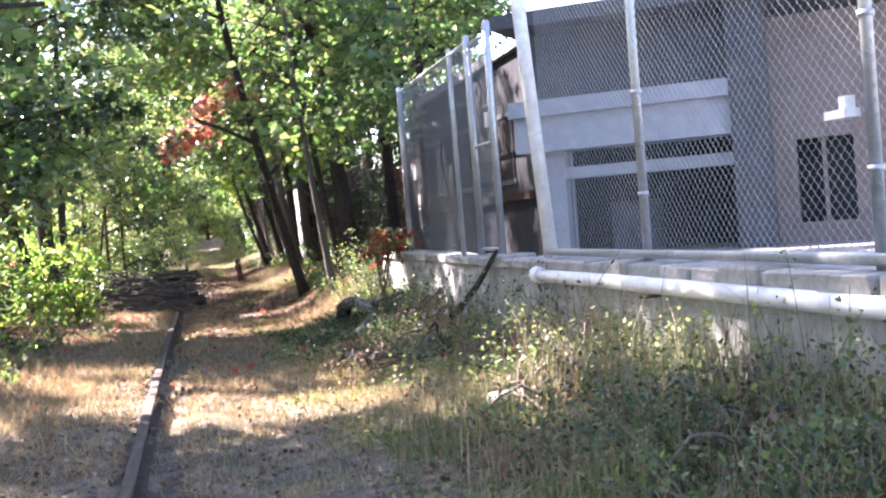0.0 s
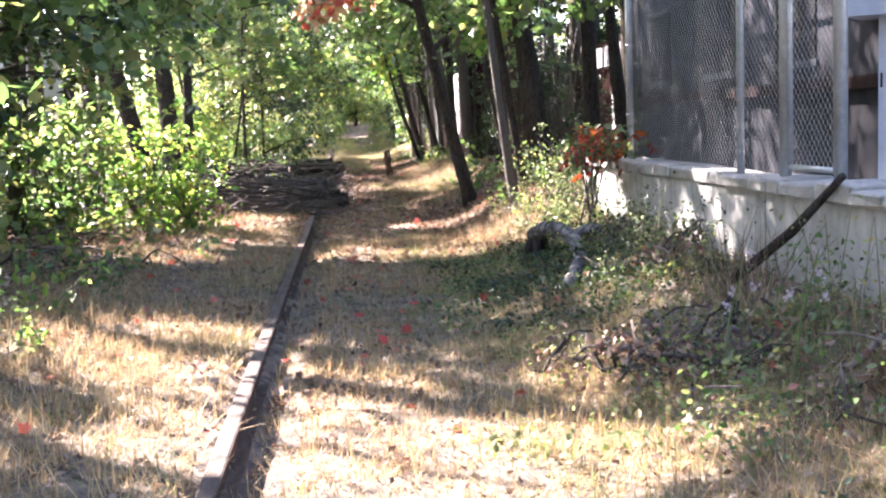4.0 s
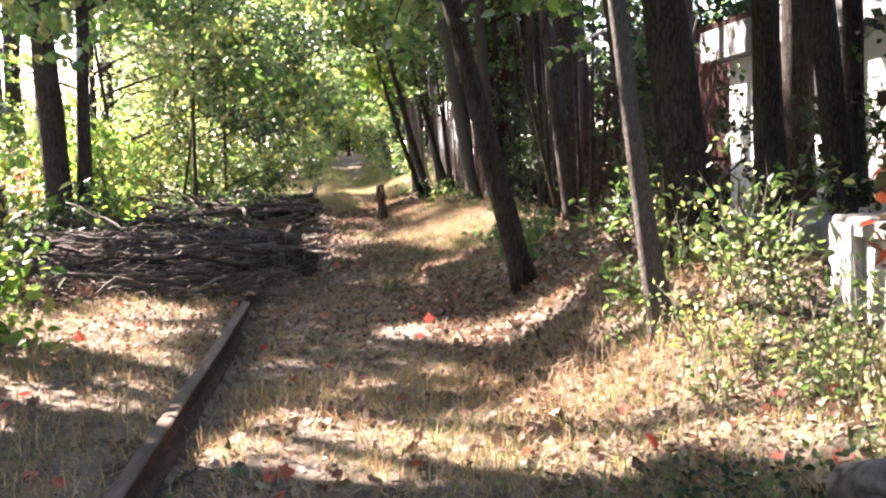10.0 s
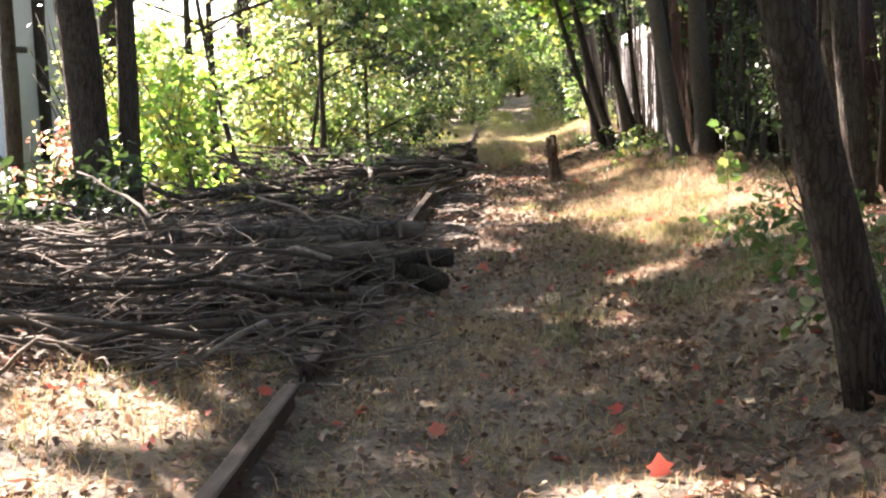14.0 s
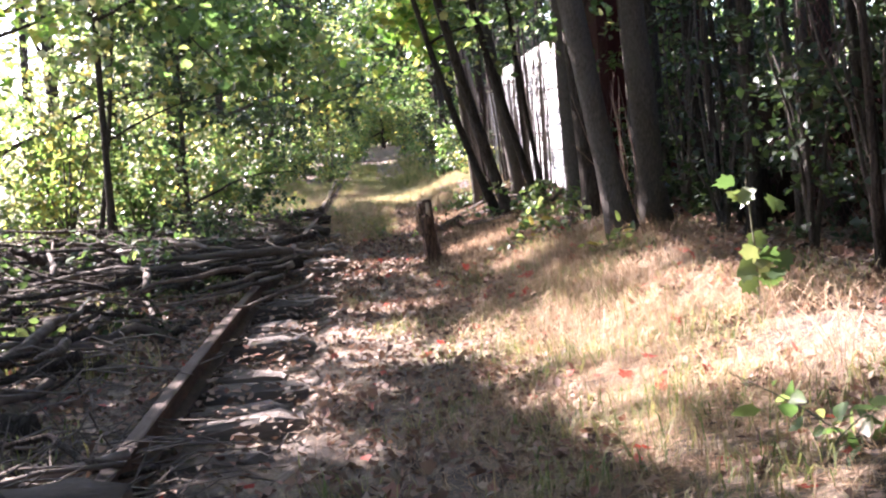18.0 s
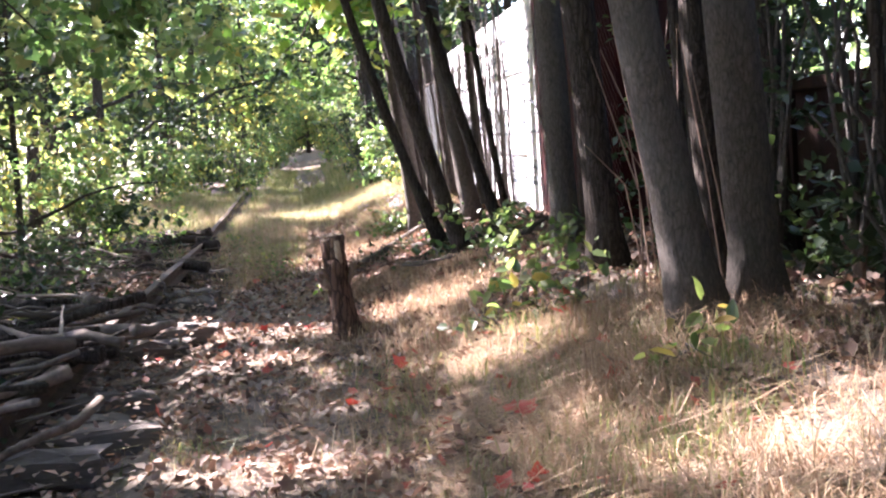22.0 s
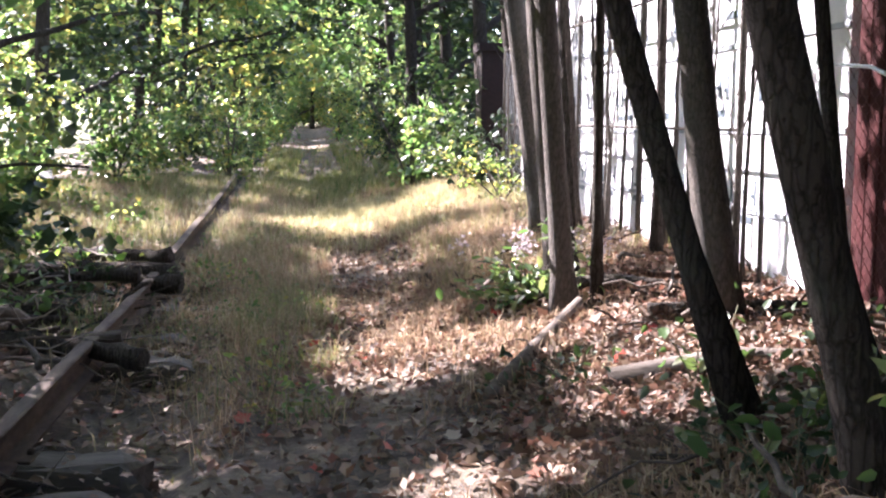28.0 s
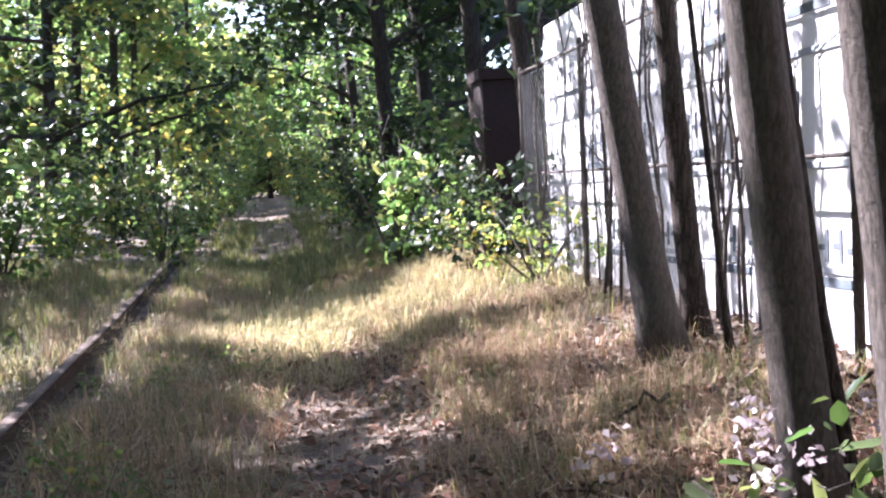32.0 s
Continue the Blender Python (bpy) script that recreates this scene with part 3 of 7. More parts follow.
def tree(x, y, r, h, leanx=0.0, leany=0.0, leaves=2500, low=0.4, spread=2.2, mat=None, bark=None, size=0.17, label="slender maple with dark bark and green leaves", limbs=7, shape=KITE, name="tree", bend=0.12):
    t = thing(name, label, "tree")
    line = trunk_line(x, y, h, leanx, leany, bend)
    s = np.linspace(0, 1, len(line))
    fine = np.linspace(0, 1, 10 if r < 0.06 else 30)
    stem = np.column_stack([np.interp(fine, s, line[:, k]) for k in range(3)])
    rad = r * (1 - 0.75 * fine) * (1 + 0.5 * np.exp(-fine * h / 0.16)) * (1 + 0.05 * np.sin(fine * h * 3.1 + x * 9))
    part("trunk", Geo().tube(stem, rad, 9 if r < 0.06 else 14, 0.1).mesh("trunk", True), bark or BARK, t)
    spots = []
    for k in range(limbs):
        f = low + (0.97 - low) * (k + rng.random()) / limbs
        i = f * (len(line) - 1)
        start = line[int(i)] + (i - int(i)) * (line[min(int(i) + 1, len(line) - 1)] - line[int(i)])
        a = k * 2.4 + rng.random() * 1.2
        L = spread * (1.15 - 0.6 * f) * (0.7 + 0.6 * rng.random())
        u = np.linspace(0, 1, 7)[:, None]
        out = np.array((math.cos(a), math.sin(a), 0))
        path = start + L * u * out + np.array((0, 0, 1)) * L * (0.55 * u - 0.25 * u * u) + 0.06 * rng.normal(size=(7, 3)) * u
        thick = r * (1 - 0.8 * f) * 0.5 * (1.05 - 0.85 * u[:, 0]) + 0.006
        shading = np.flatnonzero(under_gap(path))
        stop = len(path) if not len(shading) else int(shading[0])
        if stop > 2:
            part("limb", Geo().tube(path[:stop], thick[:stop], 6).mesh("limb", True), bark or BARK, t)
        for q in np.linspace(0.35, 1.05, 6):
            spots.append(start + L * q * out + np.array((0, 0, L * (0.55 * q - 0.25 * q * q))) + rng.normal(0, 0.34, 3))
    spots.append(line[-1])
    if leaves:
        # crowns far from the walk get fewer, larger leaves
        away = 2 if y > 72 or abs(x) > 8.4 else 1 if y > 52 or abs(x) > 5.6 else 0
        leaves, size = int(leaves * (1.3, 0.85, 0.45)[away]), size * (0.72, 0.95, 1.4)[away]
        spots = np.array(spots)
        # leaves sit in sprays at the ends of twigs
        m = max(8, leaves // 16)
        sprays = spots[leaf_rng.integers(0, len(spots), m)] + leaf_rng.normal(size=(m, 3)) * np.array((0.34, 0.34, 0.24)) * spread / 2.2
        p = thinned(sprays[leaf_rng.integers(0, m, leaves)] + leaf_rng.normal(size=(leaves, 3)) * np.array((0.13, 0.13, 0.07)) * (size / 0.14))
        if len(p):
            part("crown", leaf_mesh("crown", p, size * (0.6 + 0.8 * leaf_rng.random(len(p))), shape), mat or MAPLE_GREEN, t)
    return t


def shrub(x, y, h, w, leaves, mat, size=0.1, label="leafy green bush in the thicket", shape=KITE, name="bush", stems=6, low=0.15):
    t = thing(name, label, "bush")
    z0 = float(gz(x, y))
    spots = []
    for k in range(stems):
        a, L = rng.random() * 6.283, w * (0.3 + 0.7 * rng.random())
        u = np.linspace(0, 1, 6)[:, None]
        hh = h * (0.65 + 0.4 * rng.random())
        path = np.array((x, y, z0 - 0.05)) + np.array((math.cos(a), math.sin(a), 0)) * L * u ** 1.3 + np.array((0, 0, 1)) * hh * u + 0.04 * rng.normal(size=(6, 3)) * u
        part("stem", Geo().tube(path, 0.016 * (1.1 - 0.8 * u[:, 0]) * (0.6 + h / 3), 5).mesh("stem", True), BARK_GREY, t)
        for q in np.linspace(low, 1, 7):
            spots.append(path[0] + (path[-1] - path[0]) * q + rng.normal(0, 0.18 * w, 3) * (1.2 - 0.5 * q))
    spots = np.array(spots)
    m = max(6, leaves // 12)
    sprays = spots[leaf_rng.integers(0, len(spots), m)] + leaf_rng.normal(size=(m, 3)) * np.array((0.2, 0.2, 0.17)) * (0.5 + w * 0.6)
    p = sprays[leaf_rng.integers(0, m, leaves)] + leaf_rng.normal(size=(leaves, 3)) * np.array((1.0, 1.0, 0.6)) * size * 0.9
    p = p[p[:, 2] > gz(p[:, 0], p[:, 1]) + 0.03]
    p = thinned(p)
    if len(p):
        part("leaves", leaf_mesh("leaves", p, size * (0.6 + 0.8 * leaf_rng.random(len(p))), shape), mat, t)
    return t


def weed(x, y, h, n, mat, size=0.07, label="tall green weed with narrow leaves", name="weed", shape=OVAL, stems=3, spread=0.18):
    t = thing(name, label, "weed")
    z0 = float(gz(x, y))
    pts = []
    for k in range(stems):
        u = np.linspace(0, 1, 5)[:, None]
        d = rng.normal(0, spread, 3) * (1, 1, 0)
        path = np.array((x, y, z0 - 0.02)) + rng.normal(0, 0.06, 3) * (1, 1, 0) + d * u ** 1.4 + np.array((0, 0, h * (0.7 + 0.4 * rng.random()))) * u
        part("stem", Geo().tube(path, 0.0042 * (1.2 - 0.8 * u[:, 0]), 4).mesh("stem"), WEEDSTEM, t)
        q = rng.random(n // stems)[:, None]
        pts.append(path[0] + (path[-1] - path[0]) * q + rng.normal(0, 0.05, (len(q), 3)))
    p = np.concatenate(pts)
    part("leaves", leaf_mesh("leaves", p, size * (0.6 + 0.8 * rng.random(len(p))), shape, 0.5, 0.2), mat, t)
    return t


WEEDSTEM = surface("weed_stalks", (0.06, 0.07, 0.035), (0.17, 0.155, 0.09), 12, 0.8)

# ---- railway ----
RAILX = -0.5


def rail_profile():
    """A flat-bottomed rail, 15 cm high, foot at z = 0."""
    half = [(0.07, 0.0), (0.07, 0.012), (0.016, 0.03), (0.012, 0.1), (0.034, 0.115), (0.039, 0.145), (0.03, 0.152)]
    return half + [(-x, z) for x, z in half[::-1]]


def rail(y0, y1, label):
    prof = rail_profile()
    ys = np.arange(y0, y1 + 0.01, 0.5)
    n = len(prof)
    v, f = [], []
    for i, y in enumerate(ys):
        z = float(0.10 * ease(24, 36, y) + 0.065 * ease(24.5, 31, y)) - 0.035 + float(rise(y)) + 0.006 * math.sin(y * 0.8)
        x = RAILX + 0.02 - 0.012 * (y - 44) * (y > 44) + 0.008 * math.sin(y * 0.35)
        v += [(x + a, y, z + b) for a, b in prof]
    for i in range(len(ys) - 1):
        f += [(i * n + k, i * n + (k + 1) % n, (i + 1) * n + (k + 1) % n, (i + 1) * n + k) for k in range(n)]
    f += [tuple(range(n)), tuple((len(ys) - 1) * n + k for k in range(n))[::-1]]
    me = mesh_of("rail", v, f)
    me.materials.append(RAILSTEEL)
    me.materials.append(RAILHEAD)
    for k, p in enumerate(me.polygons):
        if k < n * (len(ys) - 1) and k % n in (5, 6, 7):
            p.material_index = 1
    t = tagged(part("rail", me, None), label, "rail", "rails of the disused line")
    zj = float(0.10 * ease(24, 36, y0)) - 0.035
    for side in (1, -1):
        part("joint_bar", Geo().box(RAILX + side * 0.016 - 0.008, y0 - 0.0, zj + 0.035, RAILX + side * 0.016 + 0.008, y0 + 0.3, zj + 0.1).mesh("joint_bar"), RAILSTEEL, t)
    for k in range(3):
        part("bolt", Geo().tube([(RAILX + 0.02, y0 + 0.06 + 0.09 * k, zj + 0.068), (RAILX + 0.045, y0 + 0.06 + 0.09 * k, zj + 0.068)], 0.014, 6).mesh("bolt"), RAILSTEEL, t)
    return t


rail(-6.0, 9.02, "rusted steel rail half sunk in dry grass")
rail(9.03, 23.9, "rusted steel rail half sunk in leaf litter")
rail(24.0, 62.0, "dark rusted rail on old wooden sleepers")



def rotten_beam():
    """A hewn beam with split, crumbling edges and ragged ends."""
    bm = bmesh.new()
    bmesh.ops.create_cube(bm, size=1)
    bmesh.ops.scale(bm, vec=(2.5, 0.2 + 0.03 * rng.random(), 0.16), verts=bm.verts)
    bmesh.ops.translate(bm, vec=(0, 0, 0.08), verts=bm.verts)
    bmesh.ops.bevel(bm, geom=list(bm.edges), offset=0.02, segments=1, affect="EDGES")
    bmesh.ops.subdivide_edges(bm, edges=[e for e in bm.edges if e.calc_length() > 1.5], cuts=16, use_grid_fill=True)
    for v in bm.verts:
        v.co += Vector(rng.normal(0, 1, 3) * np.array((0.02, 0.011, 0.011)))
        if abs(v.co.x) > 1.15:
            v.co.x -= math.copysign(0.12 * rng.random(), v.co.x)
            v.co.z -= 0.03 * rng.random()
    me = bpy.data.meshes.new("beam")
    bm.to_mesh(me)
    bm.free()
    me.materials.append(TIE)
    return me


sleeper_meshes = [rotten_beam() for _ in range(7)]


PLATE = bevelled(0.26, 0.17, 0.012, 0.003)
SPIKE = bevelled(0.03, 0.03, 0.03, 0.008)


def sleeper(y, k):
    if rng.random() < 0.2 and y > 27:
        return
    end = 0.15 + rng.normal(0, 0.09)
    lift = float(0.10 * ease(24, 36, y) + 0.065 * ease(24.5, 31, y)) - 0.205 - 0.05 * float(ease(44, 46, y)) - 0.045 * float(ease(34, 30.5, y)) + float(rise(y))
    ob = new("railway_sleeper", sleeper_meshes[k % 7])
    ob.matrix_basis = pose(end - 1.25, y, lift + 0.04 * rng.random() - 0.015, rng.normal(0, 3), rng.normal(0, 1.0), rng.normal(0, 4))
    tagged(ob, "weathered grey wooden sleeper under the rail", "sleeper", "sleepers of the disused line")
    if y > 26:
        at = RAILX + 0.02 - (end - 1.25)
        part("tie_plate", PLATE, RAILSTEEL, ob).location = (at, 0, 0.158)
        for sx in (-0.1, 0.1):
            part("spike", SPIKE, RAILSTEEL, ob).location = (at + sx, 0.04 * (1 if sx > 0 else -1), 0.165)


y, k = -3.0, 0
while y < 56:
    sleeper(y, k)
    y, k = y + 0.5 + rng.normal(0, 0.05), k + 1

# ---- retaining wall, pipe and fence beside the line ----
WX = 2.9
wall = part("wall_retaining", Geo().box(WX, -6, -0.4, WX + 0.3, 18.2, 0.93).mesh("wall_retaining"), CONCRETE)
tagged(wall, "low stained concrete retaining wall below the fence", "wall", kind="structure")
# buttress where the wall ends
tagged(part("wall_end", Geo().box(WX - 0.06, 18.2, -0.3, WX + 0.26, 18.45, 1.0).mesh("wall_end"), CONCRETE), "pale concrete end pier of the retaining wall", "wall", kind="structure")
cy = -5.8
while cy < 18.1:
    L = 0.35 + 0.35 * rng.random()
    me = bevelled(0.36 + 0.05 * rng.random(), L - 0.015, 0.09 + 0.03 * rng.random(), 0.018)
    for v in me.vertices:
        v.co += Vector(rng.normal(0, 0.006, 3))
    ob = part("stone", me, STONE, wall)
    ob.matrix_basis = pose(WX + 0.14 + rng.normal(0, 0.012), cy + L / 2, 0.932, 0, 0, rng.normal(0, 1.5))
    cy += L
drop = thing("drain_pipe", "flaking white painted pipe along the retaining wall", "pipe")
part("pipe", Geo().tube([(WX - 0.065, yy, 0.9 + 0.004 * math.sin(yy)) for yy in np.linspace(-5, 9.7, 30)], 0.052, 14).mesh("pipe", True), PIPEWHITE, drop)
part("pipe_elbow", Geo().tube([(WX - 0.065, 9.66, 0.9), (WX - 0.065, 9.82, 0.905), (WX + 0.0, 9.95, 0.91), (WX + 0.12, 9.97, 0.91)], 0.07, 14).mesh("pipe_elbow", True), PIPEWHITE, drop)
for yy in (-3.0, 0.5, 4.0, 7.2):
    part("bracket", Geo().box(WX - 0.13, yy, 0.82, WX + 0.02, yy + 0.05, 0.84).mesh("bracket"), DARKPIPE, drop)


def chain_link(name, x, y0, y1, z0, z1, mat, parent, pitch=0.036, wire=0.0015):
    """Zigzag wires that hook into one another; thin three-sided strands."""
    n, m = int((y1 - y0) / pitch), int((z1 - z0) / (pitch * 0.9)) + 1
    zz = np.linspace(z0, z1, m)
    i = np.arange(n)
    side = (np.arange(m)[None, :] + i[:, None]) % 2
    yy = y0 + pitch * (i[:, None] + side * 1.04)
    xx = x + 0.004 * (1 - 2 * side) + 0.02 * np.sin(yy * 1.7) * np.sin(zz[None] * 1.3)
    c = np.stack([xx, yy, np.broadcast_to(zz[None], (n, m))], 2)
    off = np.array([(wire, 0, wire * 0.6), (-wire, wire * 0.8, -wire * 0.3), (-wire, -wire * 0.8, -wire * 0.3)])
    v = c[:, :, None, :] + off
    base = (np.arange(n)[:, None] * m + np.arange(m - 1)[None]).reshape(-1, 1) * 3
    quads = []
    for a in range(3):
        b = (a + 1) % 3
        quads.append(np.concatenate([base + a, base + b, base + 3 + b], 1))
        quads.append(np.concatenate([base + a, base + 3 + b, base + 3 + a], 1))
    return part(name, tri_mesh(name, v.reshape(-1, 3), np.concatenate(quads)), mat, parent)


def pole(name, x, y, z0, z1, r, mat, parent, cap=True):
    ob = part(name, Geo().tube([(x, y, z0), (x, y, z1 - 0.02), (x, y, z1)], [r, r, r * 0.6], 12).mesh(name, True), mat, parent)
    return ob


fence = thing("chain_link_fence", "tall galvanised chain-link fence on the retaining wall", "fence")
FX = 3.03
for yy, r in ((-3.6, 0.03), (-0.8, 0.03), (2.0, 0.03), (4.85, 0.03), (7.7, 0.032), (11.65, 0.04), (12.55, 0.04), (13.45, 0.03), (16.9, 0.035)):
    pole("post", FX, yy, 0.9, 3.42 + (0.25 if r > 0.06 else 0), r, PIPEWHITE if r > 0.06 else GALV, fence)
part("post", Geo().tube([(FX, 9.95, 0.9), (FX - 0.15, 9.98, 3.62), (FX - 0.152, 9.98, 3.66)], [0.062, 0.06, 0.03], 14).mesh("post", True), PIPEWHITE, fence, "thick white painted corner post")
part("bottom_rail", Geo().tube([(FX - 0.05, -5, 1.09), (FX - 0.05, 9.9, 1.09)], 0.03, 10).mesh("bottom_rail", True), GALV, fence)
part("top_rail", Geo().tube([(FX, -5, 3.38), (FX, 10.0, 3.38)], 0.022, 8).mesh("top_rail", True), GALV, fence)
part("top_rail", Geo().tube([(FX, 12.55, 3.34), (FX, 16.9, 3.34)], 0.022, 8).mesh("top_rail", True), GALV, fence)
chain_link("mesh", FX - 0.025, -5, 9.95, 1.08, 3.38, WIRE, fence)
chain_link("mesh", FX - 0.025, 12.55, 16.9, 1.02, 3.34, WIRE, fence)
for zz in (1.5, 2.2, 2.9):
    for yy in (7.7, 4.85, 16.9):
        part("clamp", Geo().tube([(FX, yy, zz - 0.015), (FX, yy, zz + 0.015)], 0.04, 10).mesh("clamp", True), GALV, fence)
part("tap", Geo().box(FX - 0.12, 4.88, 1.74, FX - 0.04, 5.06, 1.78).box(FX - 0.1, 4.9, 1.78, FX - 0.05, 4.96, 1.84).mesh("tap"), PIPEWHITE, fence, "white painted valve on the post")

gate = thing("fence_gate", "narrow galvanised chain-link gate in a tube frame", "gate")
part("gate_frame", Geo().tube([(FX, 11.72, 1.08), (FX, 11.72, 3.3)], 0.02, 8).tube([(FX, 12.46, 1.08), (FX, 12.46, 3.3)], 0.02, 8).tube([(FX, 11.72, 3.3), (FX, 12.46, 3.3)], 0.02, 8)
     .tube([(FX, 11.72, 1.1), (FX, 12.46, 1.1)], 0.02, 8).tube([(FX, 11.72, 2.2), (FX, 12.46, 2.2)], 0.02, 8).mesh("gate_frame", True), GALV, gate)
chain_link("mesh", FX - 0.02, 11.73, 12.44, 1.1, 3.3, WIRE, gate)
part("latch", Geo().box(FX - 0.05, 11.66, 2.35, FX + 0.02, 11.8, 2.5).mesh("latch"), PIPEWHITE, gate, "white lock box")

# yard behind the fence, level with the top of the wall
yard = part("yard_floor", Geo().box(WX + 0.3, -8, -0.4, 16, 22, 0.9).mesh("yard_floor"), ASPHALT)
tagged(yard, "raised concrete yard behind the fence", "floor", kind="structure")

# ---- grey works building behind the fence ----
works = thing("works_building", "grey concrete works building with a loading bay behind the fence", "building")
part("wall", Geo().box(4.0, 13.0, 0.9, 4.25, 20.2, 3.45).box(4.25, 19.95, 0.9, 9.0, 20.2, 3.45).mesh("wall"), WALL_SHADE, works)
part("roof", Geo().box(3.92, 12.9, 3.45, 9.2, 20.3, 3.57).mesh("roof"), ROOF, works)
for yy in (14.4, 16.6, 18.8):
    w1 = part("window", Geo().box(3.985, yy, 1.9, 4.02, yy + 0.9, 2.7).mesh("window"), PAINTED_SHADE, works)
    part("head", Geo().box(3.97, yy - 0.05, 2.7, 4.02, yy + 0.95, 2.76).mesh("head"), GREYWALL, w1)
    part("sill", Geo().box(3.97, yy - 0.05, 1.84, 4.02, yy + 0.95, 1.9).mesh("sill"), GREYWALL, w1)
part("ledge", Geo().box(3.9, 13.0, 1.62, 4.0, 20.2, 1.72).mesh("ledge"), RUST, works, "rust-brown ledge")
bay = thing("loading_bay", "grey loading bay front with a deep dark opening and pale lintel", "building", (4.0, 13.0, 0), -35)
part("upper_wall", Geo().box(-0.2, 0, 2.7, 2.2, 0.3, 3.5).mesh("upper_wall"), GREYWALL, bay)
part("lintel", Geo().box(-0.3, -0.22, 2.12, 2.12, 0.3, 2.52).mesh("lintel"), BEAM, bay, "pale grey lintel")
part("drip_edge", Geo().box(-0.35, -0.28, 2.52, 2.16, 0.3, 2.7).mesh("drip_edge"), BEAM, bay)
part("jamb", Geo().box(-0.1, -0.05, 0.85, 0.2, 0.3, 2.12).mesh("jamb"), BEAM, bay)
part("cross_beam", Geo().box(0.2, -0.02, 1.8, 2.12, 0.2, 1.93).mesh("cross_beam"), BEAM, bay)
# inner faces coloured near-black in place of the bay's own shade
part("back_wall", Geo().box(0.2, 1.6, 0.85, 2.2, 1.7, 2.2).mesh("back_wall"), PAINTED_SHADE, bay, "inside of the bay with its shade painted near-black")
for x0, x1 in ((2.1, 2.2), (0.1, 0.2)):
    part("inner_wall", Geo().box(x0, 0.3, 0.85, x1, 1.6, 2.2).mesh("inner_wall"), PAINTED_SHADE, bay)
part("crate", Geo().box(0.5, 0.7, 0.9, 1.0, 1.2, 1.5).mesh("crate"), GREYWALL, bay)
part("column", Geo().box(2.12, -0.3, 0.85, 2.5, 0.3, 3.5).mesh("column"), GREYWALL, bay, "dark grey column")
part("side_wall", Geo().box(2.5, 0, 0.85, 2.72, 0.25, 3.3).box(3.3, 0, 0.85, 7.5, 0.25, 3.3).box(2.72, 0, 0.85, 3.3, 0.25, 1.12).box(2.72, 0, 2.0, 3.3, 0.25, 3.3).mesh("side_wall"), BROWNWALL, bay, "brown rendered wall")
wn = part("window", Geo().box(2.72, 0.12, 1.12, 3.3, 0.16, 2.0).mesh("window"), PAINTED_SHADE, bay)
part("window_frame", Geo().box(2.72, -0.02, 1.08, 3.3, 0.1, 1.12).box(2.68, -0.02, 1.08, 2.72, 0.1, 2.04).box(3.3, -0.02, 1.08, 3.34, 0.1, 2.04).box(2.98, 0.02, 1.12, 3.02, 0.1, 2.0).mesh("window_frame"), BROWNWALL, wn)
part("roof_edge", Geo().box(-0.4, -0.5, 3.5, 7.8, 2.2, 3.66).mesh("roof_edge"), GREYWALL, bay)

# sunlit low building behind the trees past the wall
shed = thing("pale_outbuilding", "sunlit cream outbuilding with a dark roof edge behind trees", "building")
part("wall", Geo().box(5.0, 21.4, 0.3, 5.3, 26.4, 2.4).box(5.3, 21.4, 0.3, 12, 21.7, 2.4).mesh("wall"), CLAPBOARD, shed)
part("fascia", Geo().box(4.75, 21.1, 2.4, 12, 26.7, 2.75).mesh("fascia"), ROOF, shed)
part("window", Geo().box(4.985, 23.4, 1.5, 5.02, 24.2, 2.1).mesh("window"), PAINTED_SHADE, shed)

# ---- rusted container and red shed behind the right-hand trees ----
box1 = thing("rusted_skip", "dark rust-brown steel container behind the trees", "container")
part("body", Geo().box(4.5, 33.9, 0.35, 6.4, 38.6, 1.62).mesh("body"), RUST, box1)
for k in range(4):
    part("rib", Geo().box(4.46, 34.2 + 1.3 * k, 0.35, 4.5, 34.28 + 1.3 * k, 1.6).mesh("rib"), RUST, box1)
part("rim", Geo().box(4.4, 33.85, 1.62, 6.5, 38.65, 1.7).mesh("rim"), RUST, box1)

red = thing("red_shed", "dark red boarded shed beside the line", "building")
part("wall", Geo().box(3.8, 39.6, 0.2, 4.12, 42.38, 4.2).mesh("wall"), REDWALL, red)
part("end_wall", Geo().box(4.12, 39.6, 0.2, 5.2, 39.8, 4.0).mesh("end_wall"), TRAILER, red, "rust-brown end wall")
part("roof", Geo().box(3.72, 39.5, 4.2, 5.3, 42.4, 4.32).mesh("roof"), ROOF, red)
for k in range(18):
    ob = part("board", bevelled(0.03, 0.146, 3.7, 0.006), REDWALL, red)
    ob.matrix_basis = pose(3.785, 39.68 + 0.152 * k, 0.42)

rfence = thing("rusty_chain_link_fence", "rusty chain-link fence behind the trees", "fence")
for yy in (27.0, 29.6, 32.3, 37.6, 40.2):
    pole("post", 3.88 - 0.16 * (yy > 36), yy, 0.3, 3.0, 0.035, BARK_GREY, rfence)
part("top_rail", Geo().tube([(3.88, 27, 2.95), (3.88, 32.3, 2.95)], 0.02, 8).mesh("top_rail", True), GALV, rfence)
chain_link("mesh", 3.86, 27, 32.3, 0.5, 2.95, WIRERED, rfence, 0.05)
chain_link("mesh", 3.7, 38.6, 42.38, 0.5, 2.95, WIRERED, rfence, 0.05)

part("bent_wire", Geo().tube([(3.66, 43.0, 1.86), (3.6, 42.3, 1.88), (3.58, 41.8, 1.84), (3.56, 41.4, 1.74), (3.55, 41.2, 1.62), (3.58, 41.15, 1.2), (3.62, 41.5, 0.7)], 0.011, 6).mesh("bent_wire", True), GALV, rfence, "bent bare tension wire")

